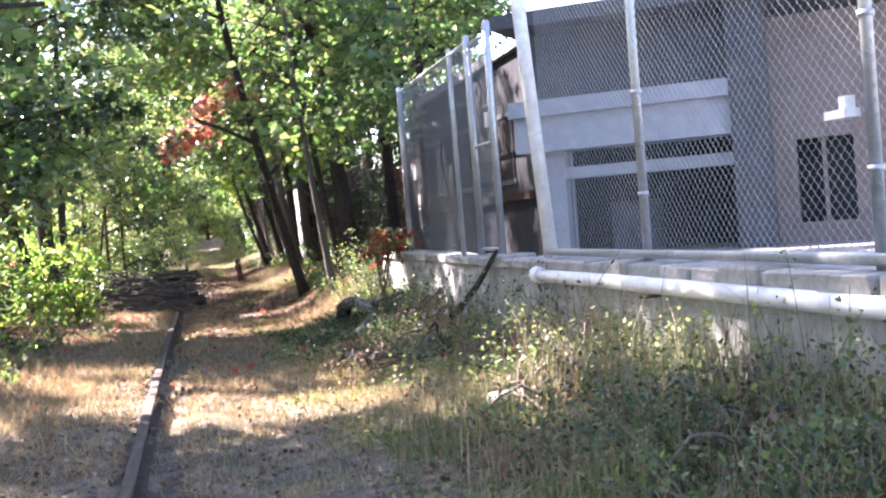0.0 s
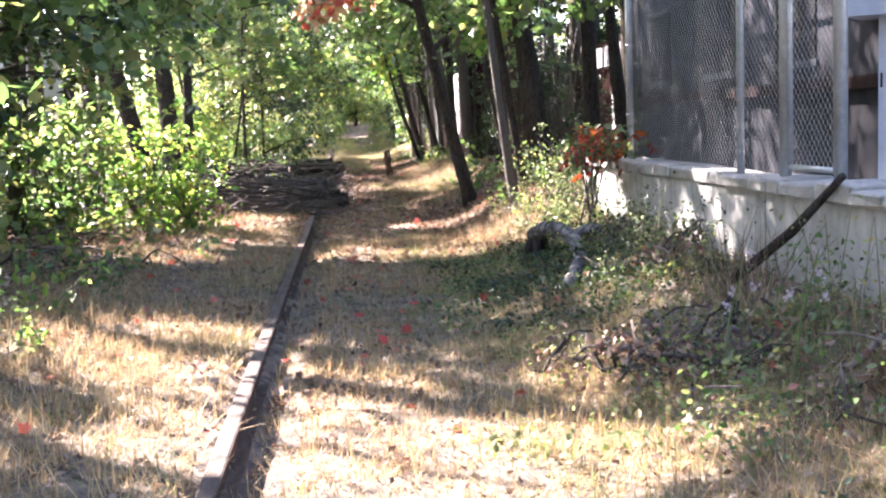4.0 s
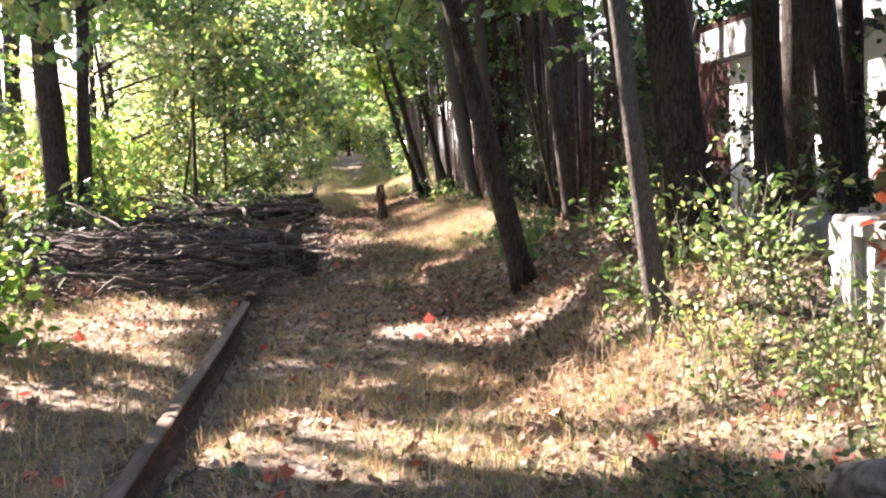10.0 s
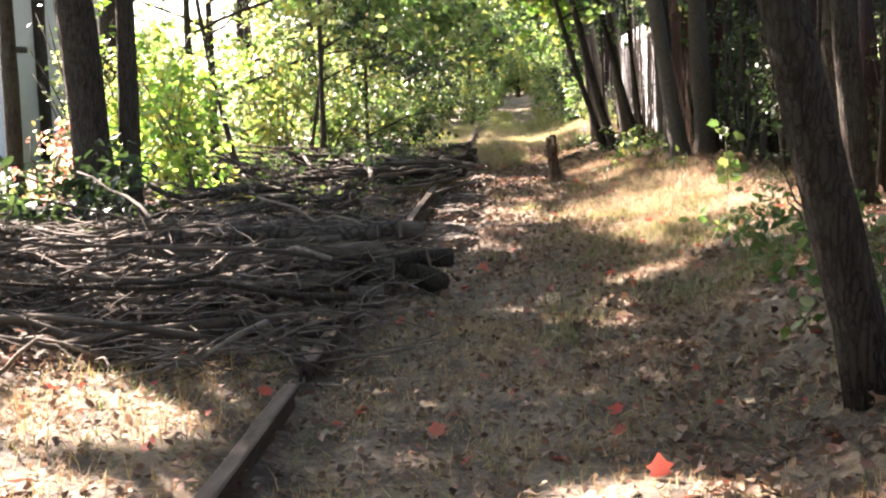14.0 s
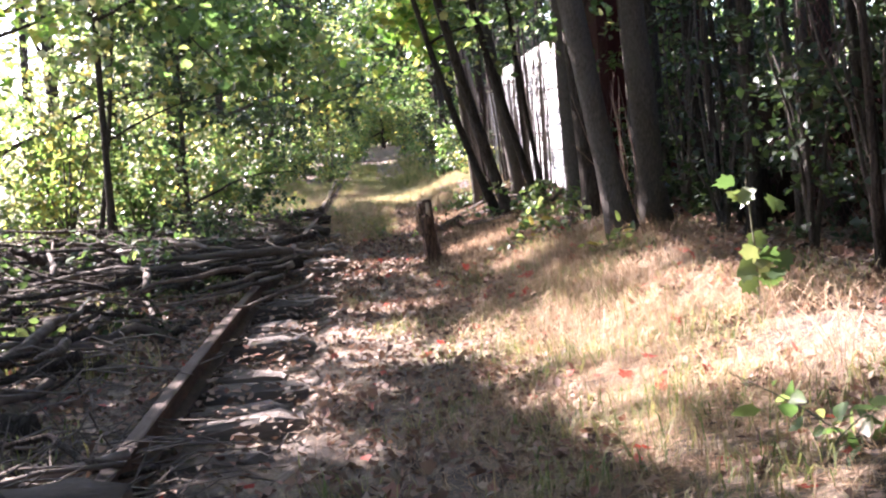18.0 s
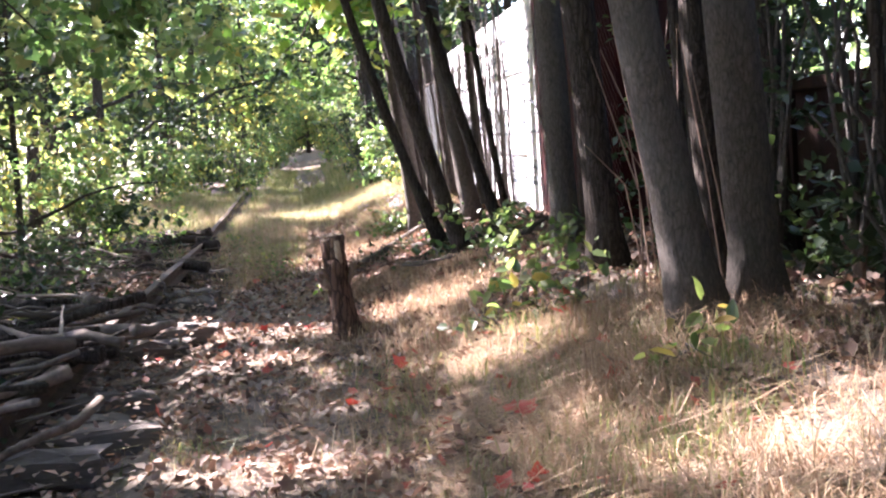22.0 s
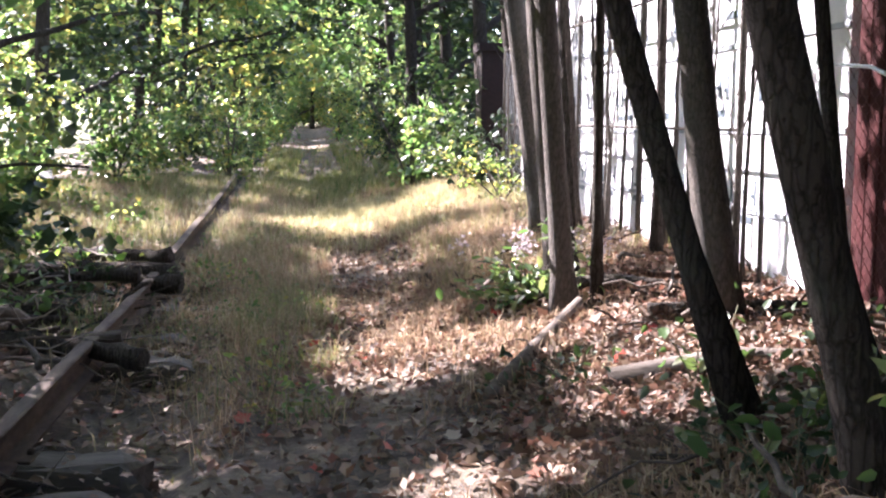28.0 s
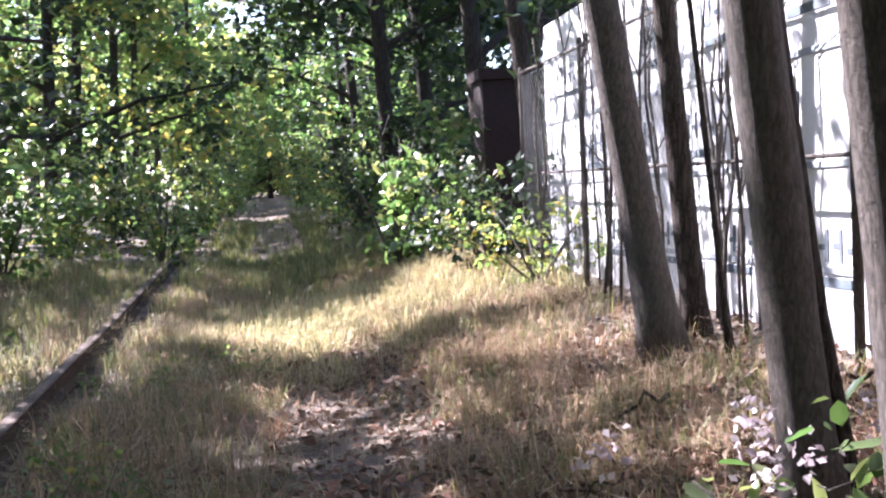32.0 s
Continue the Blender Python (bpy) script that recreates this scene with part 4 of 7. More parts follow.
redpanel = thing("red_site_trailer", "faded red panelled trailer behind the chain-link fence", "trailer")
part("body", Geo().box(5.3, 26.6, 0.9, 8.2, 31.2, 3.0).mesh("body"), TRAILER, redpanel)
# chassis coloured near-black for the shade under the trailer
part("chassis", Geo().box(4.9, 27.0, 0.3, 7.4, 31.0, 0.9).mesh("chassis"), PAINTED_SHADE, redpanel)

# ---- house-wrapped wall ----
wrap = part("wall_wrapped", Geo().box(3.75, 42.4, 0.0, 4.0, 52.6, 3.1).box(4.0, 52.4, 0, 9, 52.6, 3.1).mesh("wall_wrapped"), WRAP)
tagged(wrap, "long wall wrapped in white building paper beside the trees", "wall", kind="structure")
for zz in (0.95, 1.5, 2.1, 2.72):
    part("seam", Geo().box(3.738, 42.4, zz, 3.75, 52.6, zz + 0.035).mesh("seam"), SEAM, wrap, "grey lapped seam")
for zz, y0 in ((0.98, 42.45), (1.72, 43.05), (2.42, 42.6)):
    for k in range(8):
        yy = y0 + 1.23 * k
        if yy > 51.6:
            continue
        for j in range(5):
            a = yy + 0.74 - 0.15 * j
            g = Geo().box(3.744, a - 0.1, zz + 0.03 * (j > 0), 3.75, a - 0.065, zz + 0.2)
            g.box(3.744, a - 0.065, zz + (0.17, 0.03, 0.09, 0.1, 0.08)[j], 3.75, a, zz + (0.2, 0.06, 0.12, 0.13, 0.11)[j])
            part("print", g.mesh("print"), WRAPINK, wrap)
        part("print", Geo().box(3.744, yy + 0.1, zz - 0.1, 3.75, yy + 0.6, zz - 0.05).mesh("print"), WRAPINK, wrap)
wfence = thing("wall_rail", "grey pipe rail on thin posts before the white wall", "rail")
for zz in (1.52, 2.55):
    part("rail", Geo().tube([(3.5, 43.4, zz), (3.5, 52.6, zz + 0.1)], 0.012, 8).mesh("rail", True), BARK_GREY, wfence)
for yy in (43.4, 45.7, 48.0, 50.3, 52.6):
    pole("post", 3.5, yy, 0.3, 2.7, 0.025, BARK_GREY, wfence)
chain_link("mesh", 3.5, 47.6, 52.6, 0.5, 2.6, WIRE, wfence, 0.05)

for k in range(34):
    yy, xx = rng.uniform(42.7, 52.4), rng.uniform(3.3, 3.68)
    z0, dx = float(gz(xx, yy)), rng.normal(0, 0.1)
    u = np.linspace(0, 1, 7)[:, None]
    line = np.array((xx, yy, z0 - 0.03)) + u * np.array((0.2 * dx, dx + rng.normal(0, 0.2), 1.6 + 1.7 * rng.random())) + rng.normal(0, 0.035, (7, 3)) * u
    st = thing("sapling_stem", "thin bare sapling stem before the white wall", "sapling")
    part("stem", Geo().tube(line, (0.009 + 0.012 * rng.random()) * (1.1 - 0.6 * u[:, 0]), 6).mesh("stem", True), BARK_GREY, st)
    for j in range(2):
        i, w = int(rng.integers(2, 6)), rng.normal(0, 0.3)
        part("twig", Geo().tube([line[i], line[i] + (rng.normal(0, 0.05), 0.5 * w, 0.2), line[i] + (rng.normal(0, 0.08), w, 0.5)], [0.007, 0.005, 0.002], 4).mesh("twig"), BARK_GREY, st)

# Brick coloured nearly black, so the pier carries its shade in the colour.
DARKBRICK = surface("dark_red_brick", (0.012, 0.005, 0.005), (0.034, 0.013, 0.011), 14, 0.85, (1, 1, 2), 0.5, (0.01, 0.006, 0.006), 0.5)
pier = thing("brick_pier", "dark red brick pier at the end of the wall", "pier")
part("shaft", Geo().box(3.4, 54.2, 0.2, 3.85, 54.8, 2.75).mesh("shaft"), DARKBRICK, pier)
part("cap", Geo().box(3.35, 54.15, 2.75, 3.9, 54.85, 2.87).mesh("cap"), DARKBRICK, pier)

# ---- white house beyond the left-hand trees ----
house = thing("white_house", "white clapboard house beyond the trees", "house")
part("wall", Geo().box(-24, 45.0, 0.1, -11.0, 45.2, 5.2).box(-11.2, 45.2, 0.1, -11.0, 54, 5.2).mesh("wall"), CLAPBOARD, house)
for k in range(38):
    ob = part("clapboard", Geo().box(-24, 44.965, 0, -11.0, 45.0, 0.012).add([(-24, 44.965, 0.0), (-11, 44.965, 0.0), (-11, 44.99, 0.135), (-24, 44.99, 0.135)], [(0, 1, 2, 3)]).mesh("clapboard"), CLAPBOARD, house)
    ob.location.z = 0.15 + 0.134 * k
part("roof", Geo().box(-24.4, 44.6, 5.2, -10.6, 54.4, 5.4).mesh("roof"), ROOF, house)
bar = thing("overhead_pipe", "black iron pipe on a post before the white house", "pipe")
part("pipe", Geo().tube([(-20, 40.0, 3.25), (-9.0, 41.5, 2.75)], 0.07, 8).mesh("pipe", True), DARKPIPE, bar)
part("post", Geo().tube([(-12.6, 41.0, 0.1), (-12.6, 41.0, 4.4)], 0.06, 8).mesh("post", True), DARKPIPE, bar)
lot = part("pavement", Geo().box(-26, 24, 0.1, -7.2, 44.9, 0.15).mesh("pavement"), ASPHALT)
tagged(lot, "pale sunlit old asphalt lot beyond the trees", "pavement", kind="structure")

# ---- trees on the right-hand bank ----
tree(2.12, 18.9, 0.062, 5.5, -0.145, 0, 700, 0.5, 1.4, bark=BARK_GREY, limbs=5, label="thin leaning grey sapling on the bank", bend=0.05)
tree(2.66, 20.0, 0.155, 11, -0.13, 0.02, 3200, 0.3, 3.0, label="stout dark maple leaning over the bank", limbs=10, bend=0.05)
tree(2.42, 20.1, 0.06, 8, -0.17, 0.0, 1200, 0.45, 1.8, bend=0.05)
tree(1.97, 22.6, 0.098, 10, -0.26, 0.0, 3400, 0.22, 2.8, label="dark trunk leaning over the path", limbs=10, bend=0.05)
tree(4.15, 30.4, 0.3, 13, -0.12, 0.0, 3600, 0.4, 3.2, label="massive dark old tree among the bank trees")
tree(4.7, 28.0, 0.1, 8, -0.25, 0, 1000, 0.5)
tree(4.3, 25.5, 0.14, 9, -0.05, 0, 1500, 0.35)
tree(4.6, 23.3, 0.16, 9, -0.02, 0, 1500, 0.35)
tree(3.92, 20.7, 0.1, 8, -0.1, 0, 1500, 0.35, bend=0.05)
tree(3.54, 21.1, 0.12, 9, -0.03, 0, 1500, 0.35, bend=0.05)
tree(4.4, 21.6, 0.09, 8, -0.03, 0, 1200, 0.3)
tree(3.35, 27.6, 0.11, 9, -0.12, 0, 1200, 0.45, bend=0.05)
tree(2.85, 34.05, 0.12, 11, -0.165, 0, 2200, 0.4, 2.6, bark=BARK_GREY, label="smooth grey trunk leaning over the straw bank", bend=0.05)
tree(3.18, 34.2, 0.13, 12, -0.06, 0, 2200, 0.4, 2.6, bark=BARK_GREY, label="tall grey trunk beside a leaning twin", bend=0.05)
tree(3.3, 35.1, 0.08, 10, -0.06, 0, 3000, 0.32, bend=0.05)
tree(3.05, 36.6, 0.12, 11, -0.065, 0, 4500, 0.27, label="straight dark trunk on the bank", bend=0.05)
tree(3.15, 38.4, 0.125, 11, -0.02, 0, 4500, 0.27, label="straight grey trunk on the bank", bark=BARK_GREY, bend=0.05)
tree(3.6, 36.2, 0.08, 9, -0.02, 0, 900, 0.5, bend=0.05)
tree(3.75, 33.2, 0.07, 8, 0.0, 0, 900, 0.5, bend=0.05)
tree(2.36, 40.05, 0.058, 7, -0.38, 0, 900, 0.35, 1.6, label="thin dark sapling leaning far over the path", bend=0.05)
tree(2.42, 39.2, 0.08, 8, -0.3, 0, 2600, 0.38, 1.8, label="dark young tree leaning over the path", bend=0.05)
tree(2.32, 43.1, 0.075, 10, -0.095, 0, 1600, 0.45, label="grey trunk beside the trodden path", bark=BARK_GREY, bend=0.05)
tree(2.52, 43.15, 0.035, 6, -0.02, 0, 300, 0.55, 1.2, bend=0.05)
tree(3.1, 40.85, 0.04, 5.5, -0.16, 0, 250, 0.5, 1.2, label="slim forked sapling before the white wall", bend=0.05)
tree(3.22, 43.3, 0.06, 8, -0.06, 0, 500, 0.5, 1.4, bend=0.05)
tree(2.95, 40.4, 0.06, 8, -0.3, 0, 700, 0.45, 1.6, label="dark leaning young tree on the bank", bend=0.05)
tree(2.87, 41.85, 0.1, 10, -0.15, 0, 3000, 0.33, 2.0, bark=BARK_GREY, label="pale-sided grey trunk on the bank", bend=0.05)
tree(2.88, 46.5, 0.105, 11, -0.165, 0, 1400, 0.45, bark=BARK_GREY, label="grey trunk leaning towards the path by the white wall", bend=0.05)
tree(2.47, 44.0, 0.088, 10, -0.11, 0, 1200, 0.45, bark=BARK_GREY, label="grey trunk before the white wall", bend=0.05)
tree(2.6, 44.05, 0.035, 6, -0.15, 0, 300, 0.5, 1.0, bend=0.05)
tree(3.3, 47.2, 0.075, 9, -0.08, 0, 900, 0.5, bend=0.05)
tree(3.33, 44.6, 0.042, 6, 0.005, 0, 200, 0.6, 1.0, bend=0.05)
tree(3.6, 45.3, 0.03, 6, -0.04, 0, 200, 0.6, 1.0, bend=0.05)
tree(3.1, 46.2, 0.02, 4, -0.12, 0, 80, 0.6, 0.7, bend=0.05)
tree(3.2, 45.6, 0.02, 4, -0.1, 0, 80, 0.6, 0.7, bend=0.05)
tree(2.7, 57.6, 0.13, 9, -0.05, 0, 9000, 0.24, 2.6, mat=DARK_GREEN, label="dense dark-leaved tree over the far path")
tree(3.3, 62.0, 0.13, 9, -0.1, 0, 5000, 0.28, 2.4, mat=DARK_GREEN, label="dense dark-leaved tree over the far path")
tree(3.9, 53.2, 0.12, 11, -0.1, 0, 3000, 0.2, 2.6, mat=DARK_GREEN)

# ---- trees on the left ----
# first two trees added to shade path and pile; trunks kept from view
tree(-6.4, 24.4, 0.18, 13, -0.02, 0, 6000, 0.5, 3.8, label="tall maple added at the lot edge for shade")
tree(-5.05, 29.7, 0.14, 13, 0.0, 0, 6000, 0.5, 3.8, label="tall maple added at the lot edge for shade")
tree(-5.3, 17.2, 0.11, 8, 0.0, 0, 5200, 0.1, 2.2, label="dense green maple in the thicket")
tree(-6.3, 20.4, 0.12, 9, 0.0, 0, 5200, 0.1, 2.4, mat=DARK_GREEN, label="dense dark-leaved tree in the thicket")
tree(-4.6, 19.7, 0.09, 7.5, 0.0, 0, 4200, 0.14, 1.9, mat=OLIVE, label="dense young tree in the thicket")
tree(-3.25, 26.3, 0.17, 11, -0.29, 0, 5000, 0.32, 3.0, label="dark trunk leaning away from the line")
tree(-3.38, 29.3, 0.2, 12, -0.06, 0, 6000, 0.3, 3.0, label="thick dark twin-stemmed tree behind the brush pile")
tree(-3.12, 29.45, 0.11, 10, 0.03, 0, 3000, 0.3, 2.4)
tree(-2.8, 39.3, 0.055, 7.5, 0.03, 0, 1500, 0.35, 1.8, mat=OLIVE, label="slim sapling with sparse olive leaves")
tree(-3.6, 36.2, 0.05, 6, -0.18, 0, 900, 0.3, 1.6, mat=YELLOW_GREEN)
tree(-3.3, 40.5, 0.04, 5, 0.2, 0, 700, 0.3, 1.5, mat=OLIVE)
tree(-4.2, 20.5, 0.12, 9, 0.02, 0, 4500, 0.18, 2.4)
tree(-5.3, 18.8, 0.12, 7.5, 0.0, 0, 5000, 0.1, 2.2, mat=DARK_GREEN)
tree(-4.7, 14.2, 0.1, 6.5, 0.0, 0, 4500, 0.1, 2.0, mat=DARK_GREEN)
tree(-5.9, 16.6, 0.12, 8, 0.0, 0, 4500, 0.1, 2.2)
tree(-4.7, 18.1, 0.07, 6, 0.0, 0, 3600, 0.2, 1.8)
# six trees added left of the view to shade the wall and path
tree(-4.6, 8.2, 0.14, 10, 0.02, 0, 5500, 0.16, 2.8)
tree(-6.2, 10.4, 0.17, 12, 0.0, 0, 6000, 0.2, 3.2)
tree(-5.4, 4.6, 0.15, 11, 0.0, 0, 5500, 0.18, 3.0, mat=DARK_GREEN)
tree(-8.2, 7.0, 0.18, 13, 0.0, 0, 6000, 0.2, 3.4)
tree(-4.4, 0.5, 0.15, 11, 0.0, 0, 5500, 0.2, 3.0)
tree(-8.5, 12.5, 0.18, 13, 0.0, 0, 5500, 0.2, 3.4)
tree(-3.8, 16.2, 0.12, 9, 0.05, 0, 4500, 0.16, 2.4, mat=DARK_GREEN)
tree(-5.5, 18.0, 0.17, 11, 0.03, 0, 6000, 0.2, 3.0)
tree(-5.0, 12.5, 0.15, 10, 0.03, 0, 5500, 0.16, 2.8)
tree(-6.5, 14.5, 0.18, 11, 0, 0, 5000, 0.2, 3.0, mat=DARK_GREEN)
tree(-6.8, 21.5, 0.16, 11, 0, 0, 5000, 0.2, 3.0)
# trunk moved out of the camera's view; the crown is kept for shade
tree(-8.8, 27.4, 0.18, 12, 0, 0, 4000, 0.42, 3.0)
tree(-6.0, 33.5, 0.12, 10, 0.02, 0, 2200, 0.4, 2.6, mat=PALE_GREEN)
tree(-4.8, 38.0, 0.08, 8, 0, 0, 3400, 0.2, 2.4, mat=PALE_GREEN)
tree(-5.6, 42.5, 0.1, 8, 0.03, 0, 3000, 0.15, 2.8, mat=PALE_GREEN)
tree(-4.0, 45.5, 0.12, 10, 0.0, 0, 5000, 0.2, 2.6, mat=MAPLE_GREEN)
tree(-3.6, 49.5, 0.12, 10, 0.05, 0, 3500, 0.12, 2.6, mat=DARK_GREEN, label="dark-leaved tree crowding the line")
tree(-6.2, 48.0, 0.12, 9, 0, 0, 3000, 0.15, 3.0, mat=PALE_GREEN)
tree(-2.6, 44.2, 0.05, 5.5, 0.03, 0, 2600, 0.08, 1.5, mat=DARK_GREEN, label="dark-leaved sapling beside the rail")
tree(-3.4, 55.0, 0.13, 10, 0.04, 0, 5000, 0.1, 2.6, mat=DARK_GREEN)
tree(-5.5, 60.0, 0.16, 12, 0, 0, 5000, 0.12, 3.0, mat=OLIVE)
tree(-3.0, 63.0, 0.14, 11, 0.05, 0, 4500, 0.1, 2.6, mat=DARK_GREEN)

# tall trees added behind the thicket so that their crowns shade the line
for tx, ty, th in ((-7.0, 24.0, 16), (-6.4, 17.0, 16), (-9.4, 27.5, 16), (-8.6, 20.0, 17), (-7.6, 35.4, 15), (-9.0, 38.2, 14), (-6.8, 39.8, 16), (-9.8, 15.5, 17), (-11.0, 47.0, 17), (-10.5, 52.0, 17), (-7.2, 12.6, 13), (-7.8, 9.0, 13)):
    tree(tx, ty, 0.22, th, 0.02, 0, 5000, 0.45, 3.6, size=0.2, limbs=10, label="tall maple added behind the thicket for shade")

# ---- the wood ahead, closing over the path ----
for yy in np.arange(56, 118, 4.5):
    tree(4.0 + rng.normal(0, 0.6), yy + rng.normal(0, 0.8), 0.14, 11 + rng.normal(0, 1), -0.08, 0, 3600, 0.12, 2.8, mat=(DARK_GREEN, MAPLE_GREEN)[int(yy > 68)], size=0.2, label="leafy tree beside the far path")
    tree(7.5 + rng.normal(0, 0.8), yy + rng.normal(0, 1), 0.18, 13 + rng.normal(0, 1), 0, 0, 3000, 0.15, 3.2, mat=DARK_GREEN, size=0.26, label="tall dark tree in the wood ahead")
for yy in np.arange(67, 118, 4.5):
    tree(-2.8 + rng.normal(0, 0.5), yy + rng.normal(0, 0.8), 0.14, 11 + rng.normal(0, 1), 0.05, 0, 3600, 0.1, 2.8, mat=(MAPLE_GREEN, OLIVE)[int(rng.random() < 0.5)], size=0.22, label="leafy tree beside the far path")
for yy in np.arange(54, 118, 5.0):
    tree(-8.0 + rng.normal(0, 1.0), yy + rng.normal(0, 1), 0.16, 9 + rng.normal(0, 1), 0, 0, 2600, 0.12, 3.2, mat=(MAPLE_GREEN, PALE_GREEN)[int(rng.random() < 0.4)], size=0.26, label="tall tree in the wood ahead")

# undergrowth that closes the far end, and leaves coloured dark for shade behind the bank trees
for k in range(22):
    shrub(0.9 + (-1) ** k * (1.9 - 0.025 * k) + rng.normal(0, 0.15), 58.5 + 1.6 * k, 1.3 + 0.8 * rng.random(), 0.75, 700, (MAPLE_GREEN, OLIVE, DARK_GREEN)[k % 3], 0.11, "leafy bush crowding the far path")
for k in range(26):
    side = (-1) ** k
    yy = 74 + 1.9 * k
    shrub(0.8 + side * max(1.5, 2.2 - 0.04 * k) + rng.normal(0, 0.3), yy, 2.2 + 0.6 * rng.random(), 1.3, 900, (MAPLE_GREEN, OLIVE, MAPLE_GREEN)[k % 3], 0.14, "leafy undergrowth along the far path")
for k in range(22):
    shrub(rng.uniform(6.7, 8.5), rng.uniform(27, 31) if k % 4 == 1 else rng.uniform(31.4, 39), 2.2 + 1.2 * rng.random(), 1.0, 900, DARK_GREEN, 0.12, "undergrowth behind the bank trees, darkened for shade")
# dark leaves in place of shade; the tall ones hide the trailer from the camera
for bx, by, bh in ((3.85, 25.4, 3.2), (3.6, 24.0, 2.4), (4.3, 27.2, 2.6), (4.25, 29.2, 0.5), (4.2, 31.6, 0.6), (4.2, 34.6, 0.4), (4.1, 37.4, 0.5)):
    shrub(bx, by, bh, 0.55, 700, DARK_GREEN, 0.085, "undergrowth between the bank trees, coloured dark for shade", stems=8)
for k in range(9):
    shrub(rng.uniform(3.55, 4.25), 29.5 + 1.0 * k, 1.2 + 1.1 * rng.random(), 0.45, 420, DARK_GREEN, 0.07, "undergrowth between the bank trees, coloured dark for shade", stems=7, low=0.3)
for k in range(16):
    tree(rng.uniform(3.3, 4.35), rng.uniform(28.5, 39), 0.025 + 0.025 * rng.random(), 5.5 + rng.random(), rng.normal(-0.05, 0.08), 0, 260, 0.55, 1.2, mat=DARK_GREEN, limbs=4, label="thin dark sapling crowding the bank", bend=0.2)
for bx, by, bh in ((-5.4, 45.8, 3.4), (-7.2, 47.5, 3.6), (-6.6, 52.0, 3.4), (-8.8, 46.5, 3.0), (-5.0, 53.5, 3.0)):
    shrub(bx, by, bh, 1.3, 2200, (OLIVE, PALE_GREEN)[int(bh > 3.1)], 0.1, "dense sunlit bushes beside the line")
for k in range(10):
    tree(rng.uniform(4.0, 4.4) if k % 2 else rng.uniform(6.7, 8), 30.6 + 0.85 * k, 0.1, 10, -0.03, 0, 2400, 0.35, 2.4, mat=DARK_GREEN, label="tree crowding behind the bank, leaves coloured dark for shade")

for k in range(10):
    tree(rng.uniform(-1.6, 3.2), 108 + 2.0 * k, 0.14, 9, 0, 0, 3600, 0.03, 2.8, mat=(OLIVE, MAPLE_GREEN)[k % 2], size=0.2, label="tree closing the far end of the path")

for k in range(12):
    shrub(-3.4 + 0.75 * k + rng.normal(0, 0.2), 113 + 4 * rng.random(), 3.2 + 0.8 * rng.random(), 1.3, 900, (MAPLE_GREEN, OLIVE)[k % 2], 0.2, "leafy undergrowth closing the far path")

# distant woods all round, beyond the line
for name, cx, cy, sx, sy in (("far_woods", 0, 138, 60, 10), ("far_woods", -36, 60, 7, 80), ("far_woods", 30, 70, 8, 70), ("far_woods", 0, -40, 50, 8)):
    m, n = 70, 8000
    hubs = np.column_stack([rng.uniform(cx - sx, cx + sx, m), rng.uniform(cy - sy, cy + sy, m), rng.uniform(5, 9, m)])
    sprays = hubs[rng.integers(0, m, 1100)] + rng.normal(size=(1100, 3)) * (1.7, 1.7, 2.4)
    p = sprays[rng.integers(0, 1100, n)] + rng.normal(size=(n, 3)) * 0.45
    p = p[p[:, 2] > 0.1]
    wood = tagged(part(name, leaf_mesh(name, p, 0.65 * (0.6 + 0.8 * rng.random(len(p))), KITE), MAPLE_GREEN), "distant green woods closing the view", "woods", kind="stuff")
    g = Geo()
    for q in hubs:
        g.tube([(q[0], q[1], -0.1), (q[0] + 0.1, q[1], q[2] * 0.6), (q[0], q[1] + 0.1, q[2] + 2)], [0.22, 0.16, 0.05], 6)
    tagged(part("trunks", g.mesh("trunks"), BARK, wood), kind="stuff")
# low plants on the woodland floor either side
for name, n, x0, x1, y0, y1 in (("undergrowth", 16000, -14, -4.0, -2, 62), ("undergrowth", 9000, 4.6, 14, 22.5, 62)):
    m = n // 14
    hubs = np.column_stack([rng.uniform(x0, x1, m), rng.uniform(y0, y1, m)])
    xy = hubs[rng.integers(0, m, n)] + rng.normal(0, 0.16, (n, 2))
    xy = xy[~((xy[:, 0] > 4.3) & (xy[:, 0] < 8) & (xy[:, 1] > 26) & (xy[:, 1] < 39)) & ~((xy[:, 0] > 3.5) & (xy[:, 1] > 38.5) & (xy[:, 1] < 53)) & ~((xy[:, 0] < -7.1) & (xy[:, 1] > 24))]
    tagged(part(name, leaf_mesh(name, on_ground(xy, 0.05) + np.column_stack([np.zeros((len(xy), 2)), 0.35 * rng.random(len(xy)) ** 2]), 0.12 * (0.6 + 0.8 * rng.random(len(xy))), OVAL), WEED), "low green plants on the woodland floor", "undergrowth", kind="stuff")

# ---- bushes ----
shrub(-1.95, 20.6, 1.25, 0.65, 760, YELLOW_GREEN, 0.095, "sunlit yellow-green bush with broad leaves", OVAL)
shrub(-2.7, 21.0, 1.6, 0.9, 1350, YELLOW_GREEN, 0.095, "tall sunlit bush with broad yellow-green leaves", OVAL)
shrub(-3.5, 19.8, 1.5, 0.8, 1100, MAPLE_GREEN, 0.12, "sunlit yellow-green bush with broad leaves", OVAL)
shrub(-4.6, 17.4, 1.4, 0.9, 1400, MAPLE_GREEN, 0.11, "sunlit yellow-green bush beside dry grass", OVAL)
shrub(-4.9, 20.9, 3.0, 1.2, 2400, OLIVE, 0.1, "tall dense bush in the thicket")
shrub(-5.8, 21.4, 3.3, 1.2, 2400, MAPLE_GREEN, 0.1, "tall dense bush in the thicket")
